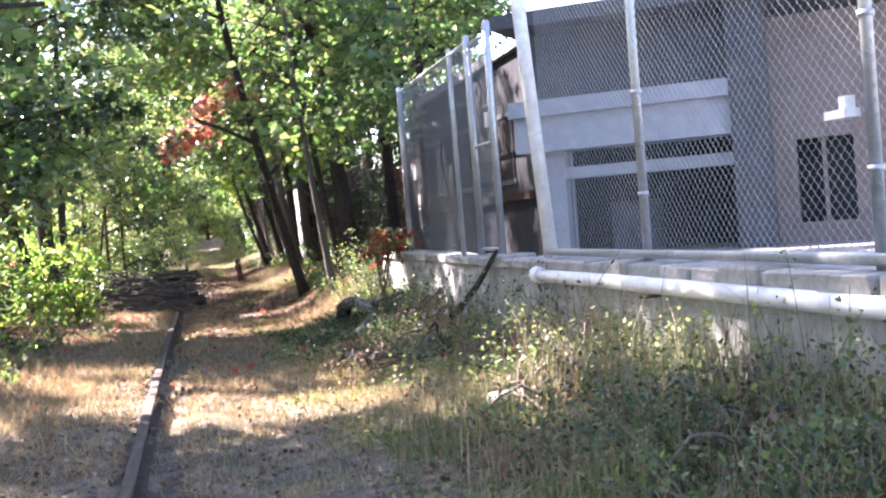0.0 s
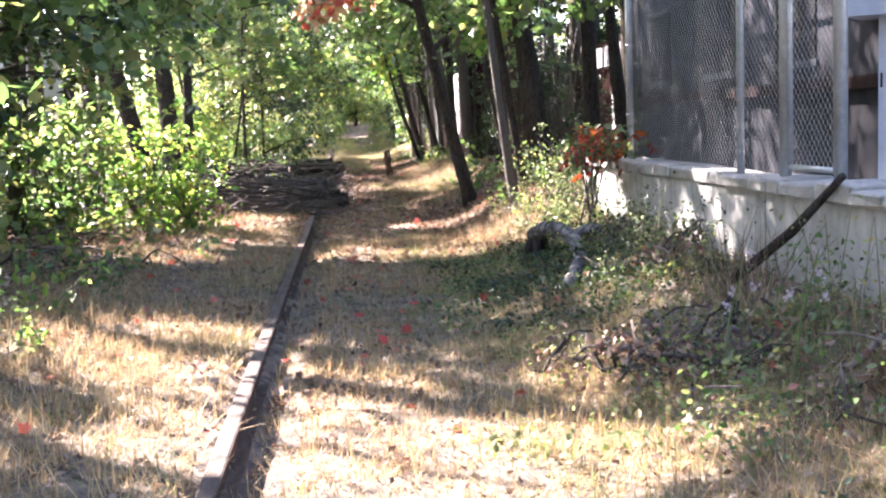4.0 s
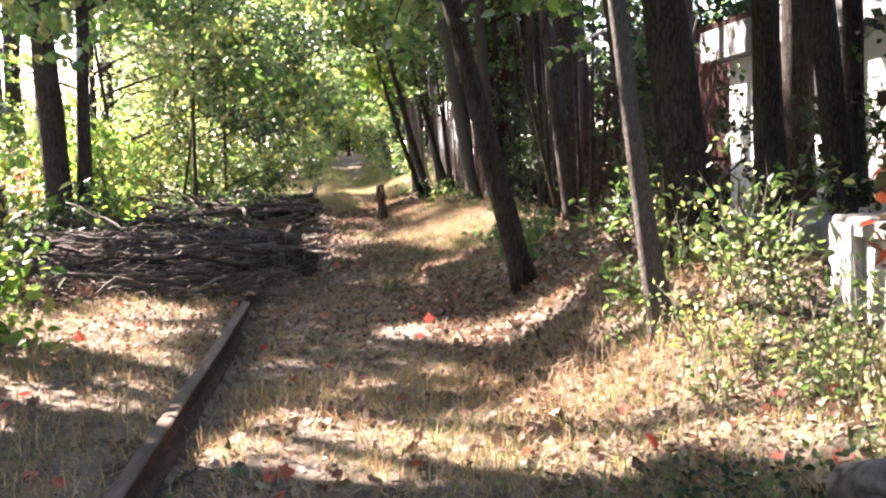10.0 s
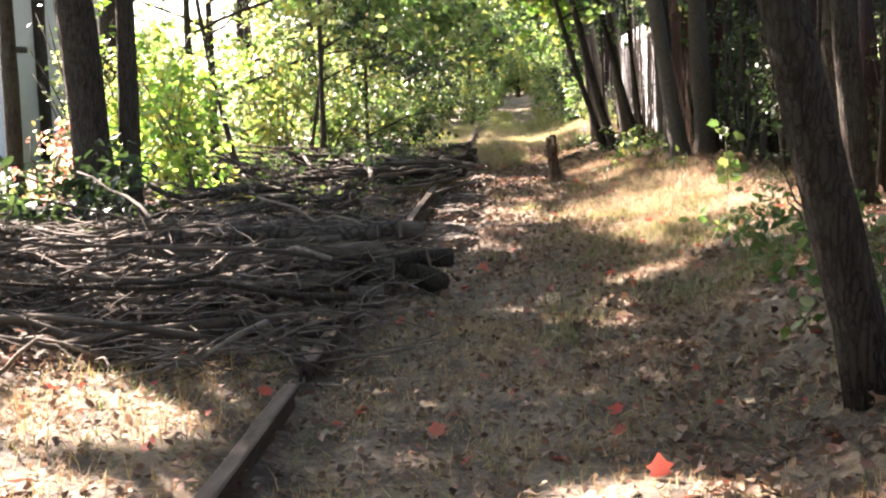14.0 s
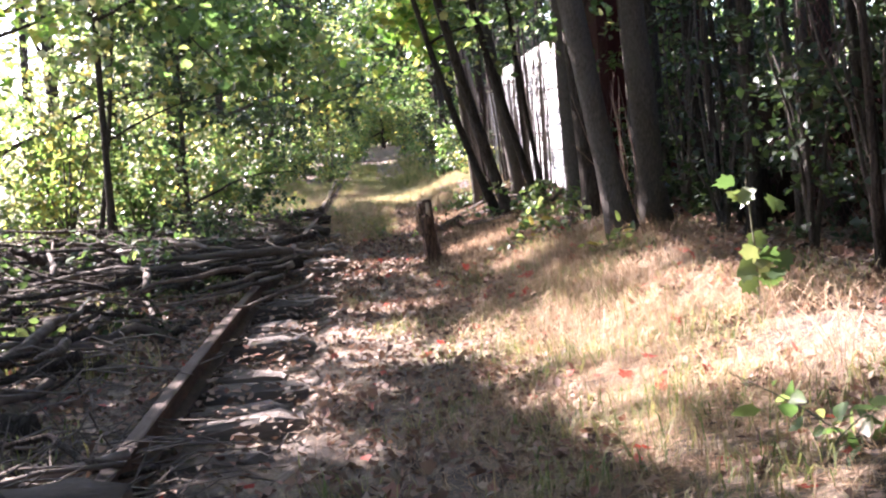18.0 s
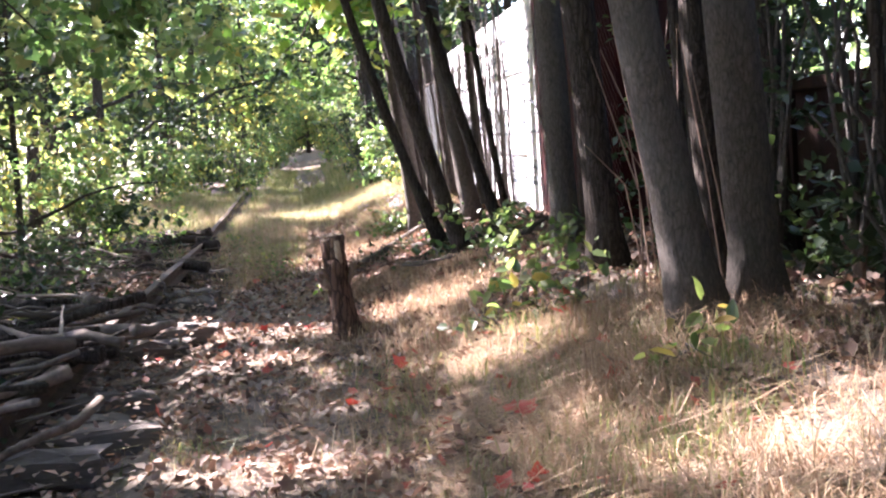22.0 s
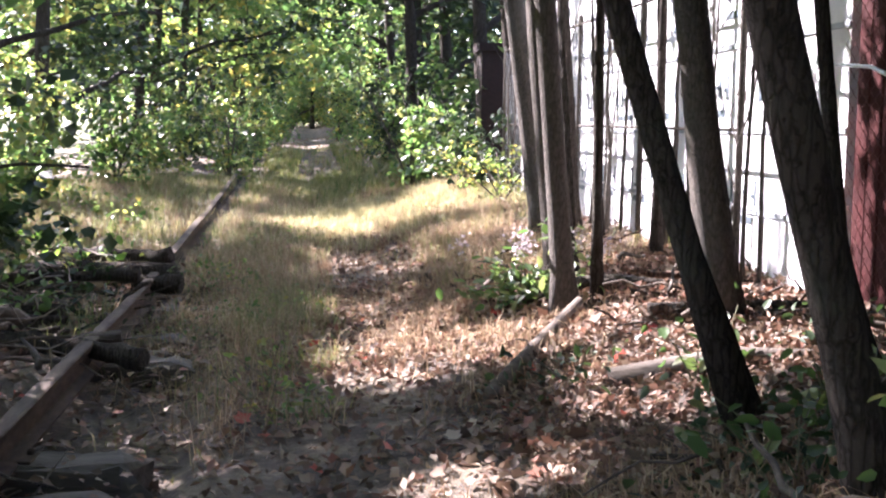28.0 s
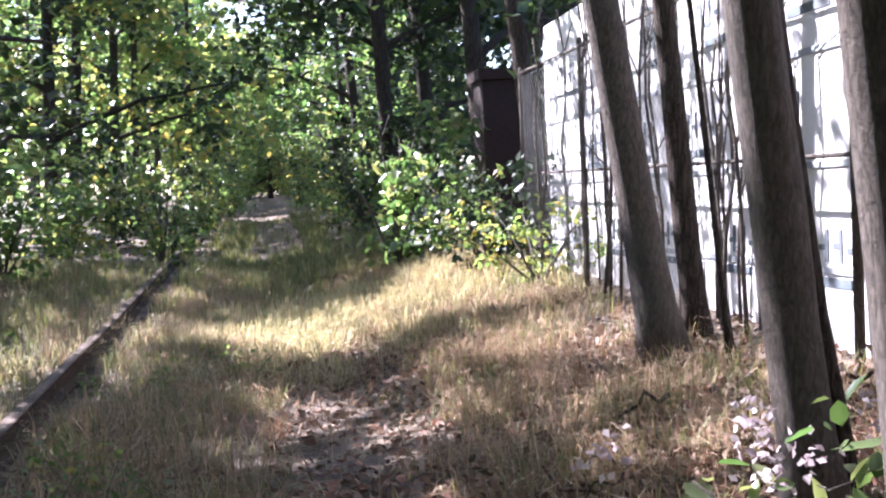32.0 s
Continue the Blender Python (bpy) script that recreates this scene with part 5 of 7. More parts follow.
shrub(-4.6, 22.4, 2.0, 1.1, 1600, MAPLE_GREEN, 0.12)
shrub(-3.0, 23.7, 0.9, 0.7, 700, WEED, 0.1, "low green bush beside the brush pile", OVAL)
shrub(-4.1, 27.6, 0.9, 0.8, 900, DARK_GREEN, 0.1, "low dark green undergrowth behind the brush pile", OVAL)
shrub(-3.2, 27.9, 0.7, 0.7, 700, DARK_GREEN, 0.1, "low dark green undergrowth behind the brush pile", OVAL)
shrub(-3.0, 31.4, 1.7, 0.8, 1200, YELLOW_GREEN, 0.1, "bright yellow-green young bush")
for bx, by, bh in ((-5.9, 36.0, 2.6), (-6.8, 38.5, 3.0), (-7.4, 41.5, 3.2)):
    shrub(bx, by, bh, 1.2, 800, PALE_GREEN, 0.1, "sunlit airy bush before the white house")
shrub(-4.8, 31.5, 1.2, 0.8, 500, RED_LEAF, 0.09, "reddish autumn bush beyond the brush pile")
NEAR_BUSHES = [(-4.4, 11.0, 2.0, 1.1, 2), (-3.5, 13.8, 0.9, 0.9, 3), (-4.5, 14.8, 2.8, 1.1, 2), (-5.6, 16.2, 2.6, 1.2, 2), (-6.2, 19.4, 2.8, 1.3, 0), (-5.6, 9.0, 2.4, 1.2, 0), (-4.6, 6.6, 1.6, 1.0, 1), (-4.4, 34.2, 2.0, 1.1, 1), (-4.0, 41.8, 2.4, 1.1, 3), (-3.2, 43.0, 1.3, 0.8, 0), (-4.8, 45.0, 2.8, 1.2, 1), (-5.4, 36.5, 2.6, 1.2, 1), (-6.4, 40.0, 3.0, 1.3, 0), (-6.6, 44.0, 3.0, 1.3, 1)]
FAR_BUSHES = [(-3.4, 46.6, 2.2, 1.0, 3), (-2.7, 48.2, 1.4, 0.8, 0), (-2.9, 52.2, 1.8, 0.9, 3), (-2.4, 56.0, 1.6, 0.9, 0), (-2.3, 60.5, 1.8, 1.0, 3), (-2.2, 65.0, 1.8, 1.0, 2), (3.5, 57.5, 2.0, 1.0, 2), (3.0, 61.0, 1.8, 0.9, 2), (2.9, 66.0, 1.8, 0.9, 2), (3.0, 71.0, 2.0, 1.0, 0), (-2.2, 71.0, 1.8, 0.9, 0), (-6.0, 51.5, 3.0, 1.3, 0)]
for bx, by, bh, bw, bm_ in NEAR_BUSHES + FAR_BUSHES:
    shrub(bx, by, bh, bw, 1500, (MAPLE_GREEN, YELLOW_GREEN, DARK_GREEN, OLIVE)[bm_], 0.11)
# thicket added to darken the background over the container
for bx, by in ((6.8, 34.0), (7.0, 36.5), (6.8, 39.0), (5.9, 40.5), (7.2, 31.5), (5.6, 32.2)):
    shrub(bx, by, 3.6, 1.1, 2600, DARK_GREEN, 0.13, "tall thicket behind the rusty container, coloured dark for shade", stems=9)
# bushes placed to hide the lower outbuilding wall from the camera
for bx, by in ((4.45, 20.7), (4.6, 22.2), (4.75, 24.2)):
    shrub(bx, by, 1.5, 0.5, 900, DARK_GREEN, 0.08, "bush added before the cream outbuilding, coloured dark")
shrub(4.35, 38.7, 3.4, 0.6, 700, MAPLE_GREEN, 0.1, "green bush against the red shed")
shrub(2.35, 54.6, 2.0, 0.9, 1100, MAPLE_GREEN, 0.15, "bright green young tree-of-heaven bush at the path side", OVAL)
shrub(3.15, 50.6, 0.8, 0.8, 900, OLIVE, 0.06, "feathery olive undergrowth by the white wall")
shrub(3.0, 52.4, 1.2, 0.9, 900, DARK_GREEN, 0.1)
sumac = thing("sumac_bush", "spreading sumac bush turning scarlet at the end of the wall", "bush")
for k in range(7):
    z0 = float(gz(2.5, 16.55))
    tipx, tipy, tipz = 2.58 + rng.normal(0, 0.17), 16.55 + rng.normal(0, 0.35), z0 + rng.uniform(0.75, 1.15)
    stem = np.array([(2.5 + rng.normal(0, 0.06), 16.6 + rng.normal(0, 0.08), z0 - 0.03), (2.5 + 0.35 * (tipx - 2.5), 16.55 + 0.35 * (tipy - 16.55), z0 + 0.55 * (tipz - z0)), (tipx, tipy, tipz)])
    part("stem", Geo().tube(stem, [0.011, 0.009, 0.005], 6).mesh("stem", True), BARK_GREY, sumac)
    for j in range(5):
        a, L = rng.random() * 6.283, rng.uniform(0.22, 0.36)
        u = np.linspace(0, 1, 8)[:, None]
        rib = stem[2] + u * np.array((math.cos(a) * L, math.sin(a) * L, 0.1)) - np.array((0, 0, 0.22)) * u * u - np.array((0, 0, 0.05 * j))
        part("leaf_rib", Geo().tube(rib, 0.003, 4).mesh("leaf_rib"), CANE, sumac)
        side = np.array((-math.sin(a), math.cos(a), -0.3)) * 0.03
        at = np.concatenate([rib[1:] + side, rib[1:] - side])
        part("leaves", leaf_mesh("leaves", at, 0.085 * (0.7 + 0.5 * rng.random(len(at))), OVAL, 0.5, 0.8), SUMAC if (k + j) % 4 else WEED, sumac)
shrub(2.4, 20.6, 0.6, 0.4, 200, WEED, 0.06, "leafy green weeds on the bank", OVAL)
shrub(2.7, 18.9, 0.7, 0.4, 260, WEED, 0.055, "leafy green weeds on the bank", OVAL)
shrub(3.0, 21.0, 0.8, 0.45, 240, DARK_GREEN, 0.065, "leafy green weeds on the bank", OVAL)
shrub(2.6, 26.0, 0.6, 0.4, 200, WEED, 0.06, "leafy green weeds on the bank", OVAL)
shrub(2.5, 37.9, 0.3, 0.35, 150, WEED, 0.075, "low leafy green plants by the trees", OVAL)
shrub(2.15, 35.4, 0.22, 0.3, 90, WEED, 0.085, "low broad-leaved green plants in straw", OVAL)
shrub(2.6, 38.9, 0.3, 0.35, 150, WEED, 0.075, "low leafy green plants by the trees", OVAL)

# branch of turning maple leaves over the line
hang = thing("red_maple_branch", "drooping maple branch with scarlet and orange leaves", "branch")
hp = np.column_stack([np.linspace(2.3, -0.2, 9), np.linspace(24.5, 23.4, 9), 3.9 - 0.5 * np.linspace(0, 1, 9) ** 2])
part("limb", Geo().tube(hp, np.linspace(0.03, 0.008, 9), 6).mesh("limb", True), BARK, hang)
along = rng.uniform(-1, 1, 26)[:, None]
knots = np.array((0.42, 23.7, 3.85)) + along * np.array((0.7, 0.0, 0.6)) + rng.normal(size=(26, 3)) * (0.2, 0.25, 0.18)
c = knots[rng.integers(0, 26, 420)] + rng.normal(size=(420, 3)) * (0.1, 0.12, 0.09)
part("leaves", leaf_mesh("leaves", c, 0.15 * (0.6 + 0.8 * rng.random(420)), MAPLE, 0.3, 1.2), RED_LEAF, hang)
for k in range(0, 26, 2):
    part("twig", Geo().tube([hp[6] + (hp[8] - hp[6]) * (k / 26), knots[k]], [0.006, 0.003], 4).mesh("twig"), BARK, hang)



def bough(x0, y0, z0, x1, y1, z1, n, mat, size, label, shape=MAPLE):
    """A leafy branch hanging over the path."""
    t = thing("leafy_bough", label, "branch")
    u = np.linspace(0, 1, 9)[:, None]
    path = np.array((x0, y0, z0)) * (1 - u) + np.array((x1, y1, z1)) * u + np.array((0, 0, 0.35)) * np.sin(math.pi * u) + rng.normal(0, 0.03, (9, 3)) * u
    part("limb", Geo().tube(path, 0.028 * (1.1 - 0.85 * u[:, 0]), 6).mesh("limb", True), BARK, t)
    n, size = int(1.7 * n), 0.74 * size
    sprays = path[rng.integers(3, 9, n // 9)] + rng.normal(size=(n // 9, 3)) * (0.36, 0.36, 0.2)
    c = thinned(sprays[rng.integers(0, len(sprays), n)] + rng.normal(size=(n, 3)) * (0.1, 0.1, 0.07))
    part("leaves", leaf_mesh("leaves", c, size * (0.6 + 0.8 * rng.random(len(c))), shape, 0.5), mat, t)


for x0, y0, z0, x1, y1, z1 in ((3.3, 19.6, 4.4, 1.7, 18.7, 3.25), (3.3, 20.3, 4.0, 2.3, 18.8, 2.95), (3.5, 18.8, 4.9, 2.4, 18.1, 3.9), (2.7, 21.0, 4.7, 1.0, 20.2, 3.5), (3.4, 18.5, 3.7, 2.7, 17.9, 2.8), (2.3, 19.9, 5.3, 0.8, 19.2, 4.3), (3.4, 21.2, 5.4, 2.2, 20.4, 4.4)):
    bough(x0, y0, z0, x1, y1, z1, 210, MAPLE_GREEN, 0.17, "bough of broad green maple leaves before the wall-end trees")
for x0, y0, z0, x1, y1, z1 in ((-4.4, 14.5, 4.7, -2.2, 13.8, 3.6), (-4.6, 15.5, 4.1, -2.7, 15.0, 3.1), (-4.8, 13.2, 3.6, -3.1, 12.8, 2.6), (-4.2, 16.8, 5.1, -1.7, 16.2, 4.3), (-5.0, 12.0, 4.5, -3.3, 11.6, 3.7), (-4.4, 17.6, 3.7, -2.8, 17.1, 2.8), (-3.7, 22.2, 4.1, -1.8, 21.8, 2.8), (-4.0, 21.0, 4.6, -2.2, 20.6, 3.4), (-4.2, 20.4, 3.6, -1.5, 19.9, 2.25), (-4.0, 21.2, 3.2, -2.2, 20.4, 2.1), (-3.9, 19.6, 3.9, -1.2, 19.4, 2.6), (-4.4, 22.3, 3.4, -2.9, 21.8, 2.4), (-4.2, 15.0, 3.4, -2.1, 14.4, 2.3), (-4.0, 16.5, 3.2, -2.1, 16.0, 2.3), (-4.4, 13.4, 2.9, -2.5, 13.2, 2.0)):
    bough(x0, y0, z0, x1, y1, z1, 210, MAPLE_GREEN, 0.17, "broad-leaved bough of the thicket beside the rail")
for x0, y0, z0, x1, y1, z1 in ((-6.2, 30.5, 4.6, -3.5, 30.2, 3.6), (-6.4, 32.0, 4.5, -4.1, 31.8, 3.7), (-5.8, 33.5, 5.0, -3.4, 33.2, 4.1), (-5.0, 28.5, 4.3, -3.0, 28.2, 3.4), (-4.6, 26.5, 4.2, -2.9, 26.2, 3.1)):
    bough(x0, y0, z0, x1, y1, z1, 300, MAPLE_GREEN, 0.17, "leafy bough over the edge of the open lot")
bough(2.1, 43.6, 3.9, 1.25, 42.6, 2.75, 300, YELLOW_GREEN, 0.18, "bough of bright green maple leaves over the path")
bough(2.3, 42.4, 3.6, 0.9, 43.0, 2.6, 420, YELLOW_GREEN, 0.18, "bough of bright green maple leaves over the path")
bough(2.4, 43.2, 3.8, 1.5, 44.0, 2.75, 200, MAPLE_GREEN, 0.15, "bough of green maple leaves over the path")
bough(2.5, 46.2, 4.2, 0.8, 47.4, 3.2, 240, MAPLE_GREEN, 0.15, "bough of green maple leaves over the path")
bough(-2.8, 41.5, 3.9, -0.2, 42.0, 2.55, 520, MAPLE_GREEN, 0.18, "dark leafy bough over the rail")
bough(-3.0, 39.3, 3.8, -1.2, 40.0, 2.6, 480, MAPLE_GREEN, 0.18, "leafy bough over the rail")
bough(-3.6, 45.5, 4.3, -1.0, 46.0, 2.8, 320, MAPLE_GREEN, 0.16, "leafy bough over the rail")
bough(2.3, 24.8, 4.2, 1.0, 25.6, 2.75, 260, MAPLE_GREEN, 0.15, "bough of green maple leaves over the path")
bough(3.2, 22.3, 3.8, 1.9, 21.6, 2.3, 280, MAPLE_GREEN, 0.15, "bough of green and yellow maple leaves by the fence")
bough(3.2, 22.4, 3.4, 2.2, 20.9, 2.6, 240, YELLOW_GREEN, 0.14, "bough of yellowing maple leaves by the fence")
bough(2.2, 24.9, 3.4, 0.7, 24.2, 2.9, 260, MAPLE_GREEN, 0.15, "bough of green maple leaves over the path")
bough(3.9, 37.0, 3.5, 2.9, 36.2, 2.5, 90, MAPLE_GREEN, 0.12, "bough of sunlit maple leaves between the trunks")
bough(4.1, 35.8, 3.3, 3.3, 35.4, 2.7, 70, MAPLE_GREEN, 0.12, "bough of sunlit maple leaves between the trunks")
bough(2.8, 34.0, 4.4, 1.4, 35.0, 3.1, 260, MAPLE_GREEN, 0.15, "bough of green maple leaves over the path")

# boughs added above the view to block sky light over the line
for k, yy in enumerate(np.arange(22, 47, 1.0)):
    side = 1 if k % 2 else -1
    bough(3.0 * side, yy, 6.2, -0.6 * side, yy + rng.normal(0, 0.6), 6.2 + rng.random(), 620, MAPLE_GREEN, 0.2, "high leafy bough added over the line for shade", KITE)

# more boughs added overhead to shade the retaining wall
for k, yy in enumerate(np.arange(13.5, 22, 1.0)):
    bough(-3.4, yy, 6.4, 0.4, yy + rng.normal(0, 0.5), 6.0 + rng.random(), 240, MAPLE_GREEN, 0.18, "high leafy bough added over the line for shade", KITE)
# boughs added to darken the path past the sunny opening
for k, yy in enumerate(np.arange(49.5, 59, 1.0)):
    bough(-3.2 if k % 2 else 3.6, yy, 5.6, 0.6, yy + rng.normal(0, 0.5), 4.6 + rng.random(), 520, (MAPLE_GREEN, DARK_GREEN)[k % 2], 0.18, "leafy bough added to shade the far path", KITE)

# boughs added above the view to keep sun off trunks and container
for yy in np.arange(35.6, 42.5, 0.85):
    bough(3.4, yy, 4.8, 0.9, yy + 0.4, 4.5, 480, MAPLE_GREEN, 0.2, "leafy bough added to shade the bank trees", KITE)

# overhead boughs added to cut the sky light on the container
for yy in np.arange(27, 41, 1.3):
    bough(4.3, yy, 6.0, 7.2, yy + 0.3, 6.6, 420, MAPLE_GREEN, 0.25, "high leafy bough added behind the bank for shade", KITE)
# boughs added high up to shade the path and the brush pile
for yy in np.arange(22.5, 36, 0.9):
    bough(-7.6, yy, 7.4, -3.8, yy + 0.4, 6.9, 560, MAPLE_GREEN, 0.21, "high leafy bough added at the lot edge for shade", KITE)
# row of boughs added to keep the far path in shade
for yy in np.arange(54, 114, 1.5):
    bough(-7.6, yy, 7.2 + float(rise(yy)), -2.2, yy + 0.5, 6.6 + float(rise(yy)), 420, MAPLE_GREEN, 0.32, "high leafy bough added to shade the far path", KITE)
# two rows of boughs added above the view to shade rail and verge
for yy in np.arange(45.5, 53, 0.9):
    bough(-7.4, yy, 7.0, -3.6, yy + 0.4, 6.6, 520, MAPLE_GREEN, 0.2, "high leafy bough added to shade the rail", KITE)
for yy in np.arange(43.5, 50.5, 0.8):
    bough(-5.2, yy, 5.0, -1.8, yy + 0.3, 4.6, 520, MAPLE_GREEN, 0.2, "leafy bough added to shade the rail", KITE)
for k, yy in enumerate(np.arange(12.5, 20.5, 1.2)):
    bough(-6.4, yy, 4.6, -3.6, yy + 0.4, 4.2 + 0.6 * (k % 3), 380, (MAPLE_GREEN, OLIVE, YELLOW_GREEN)[k % 3], 0.13, "leafy bough of the thicket trees", KITE)

# three boughs added above the view against sun on the rail
for yy in (41.2, 42.2, 43.2):
    bough(-6.6, yy, 5.7, -3.8, yy + 0.6, 5.2, 480, MAPLE_GREEN, 0.2, "leafy bough added to shade the rail", KITE)

# ---- stump ----
stump = thing("tree_stump", "knee-high sawn stump with torn bark and two cut stems", "stump", (1.25, 37.12, float(gz(1.25, 37.12))))
part("trunk", Geo().tube([(0.02, 0, -0.1), (0.015, 0, 0.03), (0.0, 0, 0.1), (-0.015, 0, 0.2), (-0.03, 0, 0.36), (-0.045, 0, 0.5), (-0.055, 0, 0.57)], [0.2, 0.155, 0.125, 0.108, 0.102, 0.105, 0.09], 18, 0.13).mesh("trunk", True), STUMPBARK, stump)
for sx, sy, r, top in ((-0.03, -0.015, 0.068, 0.735), (-0.115, 0.02, 0.054, 0.7)):
    st = part("stem", Geo().tube([(sx + 0.02, sy, 0.48), (sx + 0.008, sy, 0.6), (sx, sy, top)], [r * 1.15, r, r], 12, 0.12).mesh("stem", True), STUMPBARK, stump)
    part("cut_face", Geo().tube([(sx, sy, top - 0.002), (sx, sy, top + 0.006)], r * 0.93, 12).mesh("cut_face"), CUTWOOD, st, "pale sawn wood")
part("bare_wood", Geo().tube([(0.0, -0.055, 0.5), (-0.02, -0.06, 0.6), (-0.03, -0.058, 0.7)], [0.03, 0.036, 0.03], 8).mesh("bare_wood", True), CUTWOOD, stump, "side stripped of bark")
for ex, ez, er in ((-0.19, 0.5, 0.024), (-0.165, 0.42, 0.03), (0.085, 0.46, 0.022), (-0.2, 0.42, 0.02)):
    part("stub", Geo().tube([(ex * 0.5, -0.03, ez - 0.06), (ex, -0.05, ez), (ex + 0.005, -0.05, ez + 0.06)], [er, er, er * 0.7], 7, 0.2).mesh("stub", True), CANE, stump, "broken brown side shoot")
part("sprout", leaf_mesh("sprout", np.array([(-0.22, -0.06, 0.36), (-0.215, -0.055, 0.37), (-0.21, -0.06, 0.38)]), 0.06, OVAL), YELLOW_GREEN, stump, "small green sprout")

stump.scale = (0.8, 0.8, 1.0)

# ---- fallen log by the wall ----
log = thing("fallen_log", "fallen pale-barked log with a broken root end", "log")
lz = 0.33
lp = [(1.86, 15.98, lz + 0.05), (1.92, 15.78, lz + 0.12), (2.02, 15.58, lz + 0.13), (2.11, 15.4, lz + 0.08), (2.09, 15.05, lz + 0.0), (2.04, 14.7, lz - 0.06), (1.9, 14.2, lz - 0.09), (1.75, 13.7, lz - 0.12)]
part("trunk", Geo().tube(lp, [0.085, 0.076, 0.07, 0.07, 0.064, 0.06, 0.056, 0.05], 14, 0.14).mesh("trunk", True), LOGBARK, log)
part("limb", Geo().tube([(2.11, 15.38, lz + 0.08), (2.24, 15.34, lz + 0.15), (2.46, 15.3, lz + 0.17)], [0.05, 0.042, 0.02], 8, 0.1).mesh("limb", True), LOGBARK, log)
for k in range(7):
    ax, ay, az = rng.normal(0, 0.05), rng.normal(0, 0.05), 0.08 * rng.random()
    part("root", Geo().tube([(1.88 + 0.3 * ax, 15.92 + 0.3 * ay, lz + 0.06), (1.86 + ax, 15.96 + ay, lz - 0.06), (1.87 + 1.8 * ax, 15.97 + 1.8 * ay, lz - 0.22 + az)], [0.055, 0.04, 0.02], 7, 0.3).mesh("root", True), BARK, log)
for yy, xx, zz in ((15.68, 1.97, 0.13), (15.3, 2.105, 0.055), (14.85, 2.06, -0.03)):
    part("bark_ring", Geo().tube([(xx, yy + 0.015, lz + zz), (xx + 0.004, yy - 0.015, lz + zz - 0.004)], 0.079 if yy > 15.5 else 0.071, 14, 0.1).mesh("bark_ring", True), BARK, log, "dark crack in the bark")

# ---- brush pile over the rail ----
def lying(path, r0, r1, mat, parent, name="log", end=None, sides=12, rough=0.22):
    """A length of wood along a path, knotted, with a broken or sawn end."""
    path = np.asarray(path, float)
    u = np.linspace(0, 1, 12)
    s = np.linspace(0, 1, len(path))
    line = np.column_stack([np.interp(u, s, path[:, k]) for k in range(3)]) + rng.normal(0, 0.12 * r0, (12, 3))
    rad = (r0 + (r1 - r0) * u) * (1 + 0.14 * np.sin(7 * u + 40 * r0) + rng.normal(0, 0.05, 12))
    lg = part(name, Geo().tube(line, rad, sides, rough).mesh(name, True), mat, parent)
    if end:
        d = unit(line[0] - line[1])
        part("cut_end", Geo().tube([line[0] - 0.002 * d, line[0] + 0.005 * d], rad[0] * 0.88, 12, 0.15).mesh("cut_end"), end, lg)
    return lg


pile = thing("brush_pile", "long heap of cut logs and branches across the rail", "brush pile")
lying([(-0.25, 26.25, 0.27), (-1.2, 26.24, 0.31), (-2.5, 26.3, 0.3)], 0.1, 0.075, BIRCHY, pile, end=OLDEND)
lying([(-0.38, 26.68, 0.33), (-1.0, 26.7, 0.36), (-1.75, 26.8, 0.4)], 0.088, 0.075, BIRCHY, pile, end=OLDEND)
lying([(-0.72, 27.6, 0.37), (-1.2, 27.2, 0.36), (-1.8, 26.85, 0.36)], 0.135, 0.08, BIRCHY, pile, end=BARK, rough=0.4)
lying([(-0.52, 25.82, 0.24), (-1.0, 25.7, 0.22), (-1.6, 25.55, 0.2)], 0.05, 0.03, BIRCHY, pile, "branch")
lying([(-0.9, 26.02, 0.38), (-1.3, 25.85, 0.3), (-1.75, 25.6, 0.18)], 0.042, 0.028, BIRCHY, pile, "branch", OLDEND)
lying([(-1.65, 26.8, 0.43), (-2.4, 26.85, 0.42), (-3.3, 27.0, 0.35)], 0.075, 0.05, DEADWOOD, pile)
lying([(0.06, 27.6, 0.15), (-0.4, 27.56, 0.2), (-1.0, 27.5, 0.2)], 0.085, 0.07, BARK, pile)
lying([(-0.32, 25.95, 0.13), (-1.2, 25.8, 0.16), (-2.4, 25.75, 0.15)], 0.075, 0.06, DEADWOOD, pile)
lying([(-0.28, 26.9, 0.48), (-1.0, 27.0, 0.5), (-2.0, 27.1, 0.48)], 0.075, 0.055, BIRCHY, pile, end=OLDEND)
lying([(-0.12, 27.2, 0.42), (-0.8, 27.3, 0.44), (-1.7, 27.4, 0.42)], 0.08, 0.06, DEADWOOD, pile, end=DEADWOOD)
lying([(-0.4, 26.5, 0.5), (-1.2, 26.45, 0.52), (-2.3, 26.4, 0.5)], 0.06, 0.045, BIRCHY, pile, end=OLDEND)
lying([(-0.05, 26.95, 0.22), (-0.6, 26.95, 0.24), (-1.4, 26.9, 0.24)], 0.085, 0.075, BARK, pile, end=DEADWOOD)
lying([(-0.9, 28.25, 0.26), (-1.8, 28.15, 0.3), (-3.0, 28.1, 0.34)], 0.085, 0.06, BARK, pile)
lying([(-1.0, 29.3, 0.24), (-2.2, 29.5, 0.32), (-3.6, 29.6, 0.42)], 0.09, 0.06, BARK, pile)
lying([(-2.3, 27.5, 0.2), (-2.34, 27.5, 0.45), (-2.42, 27.48, 0.68)], 0.04, 0.03, DEADWOOD, pile, "branch")
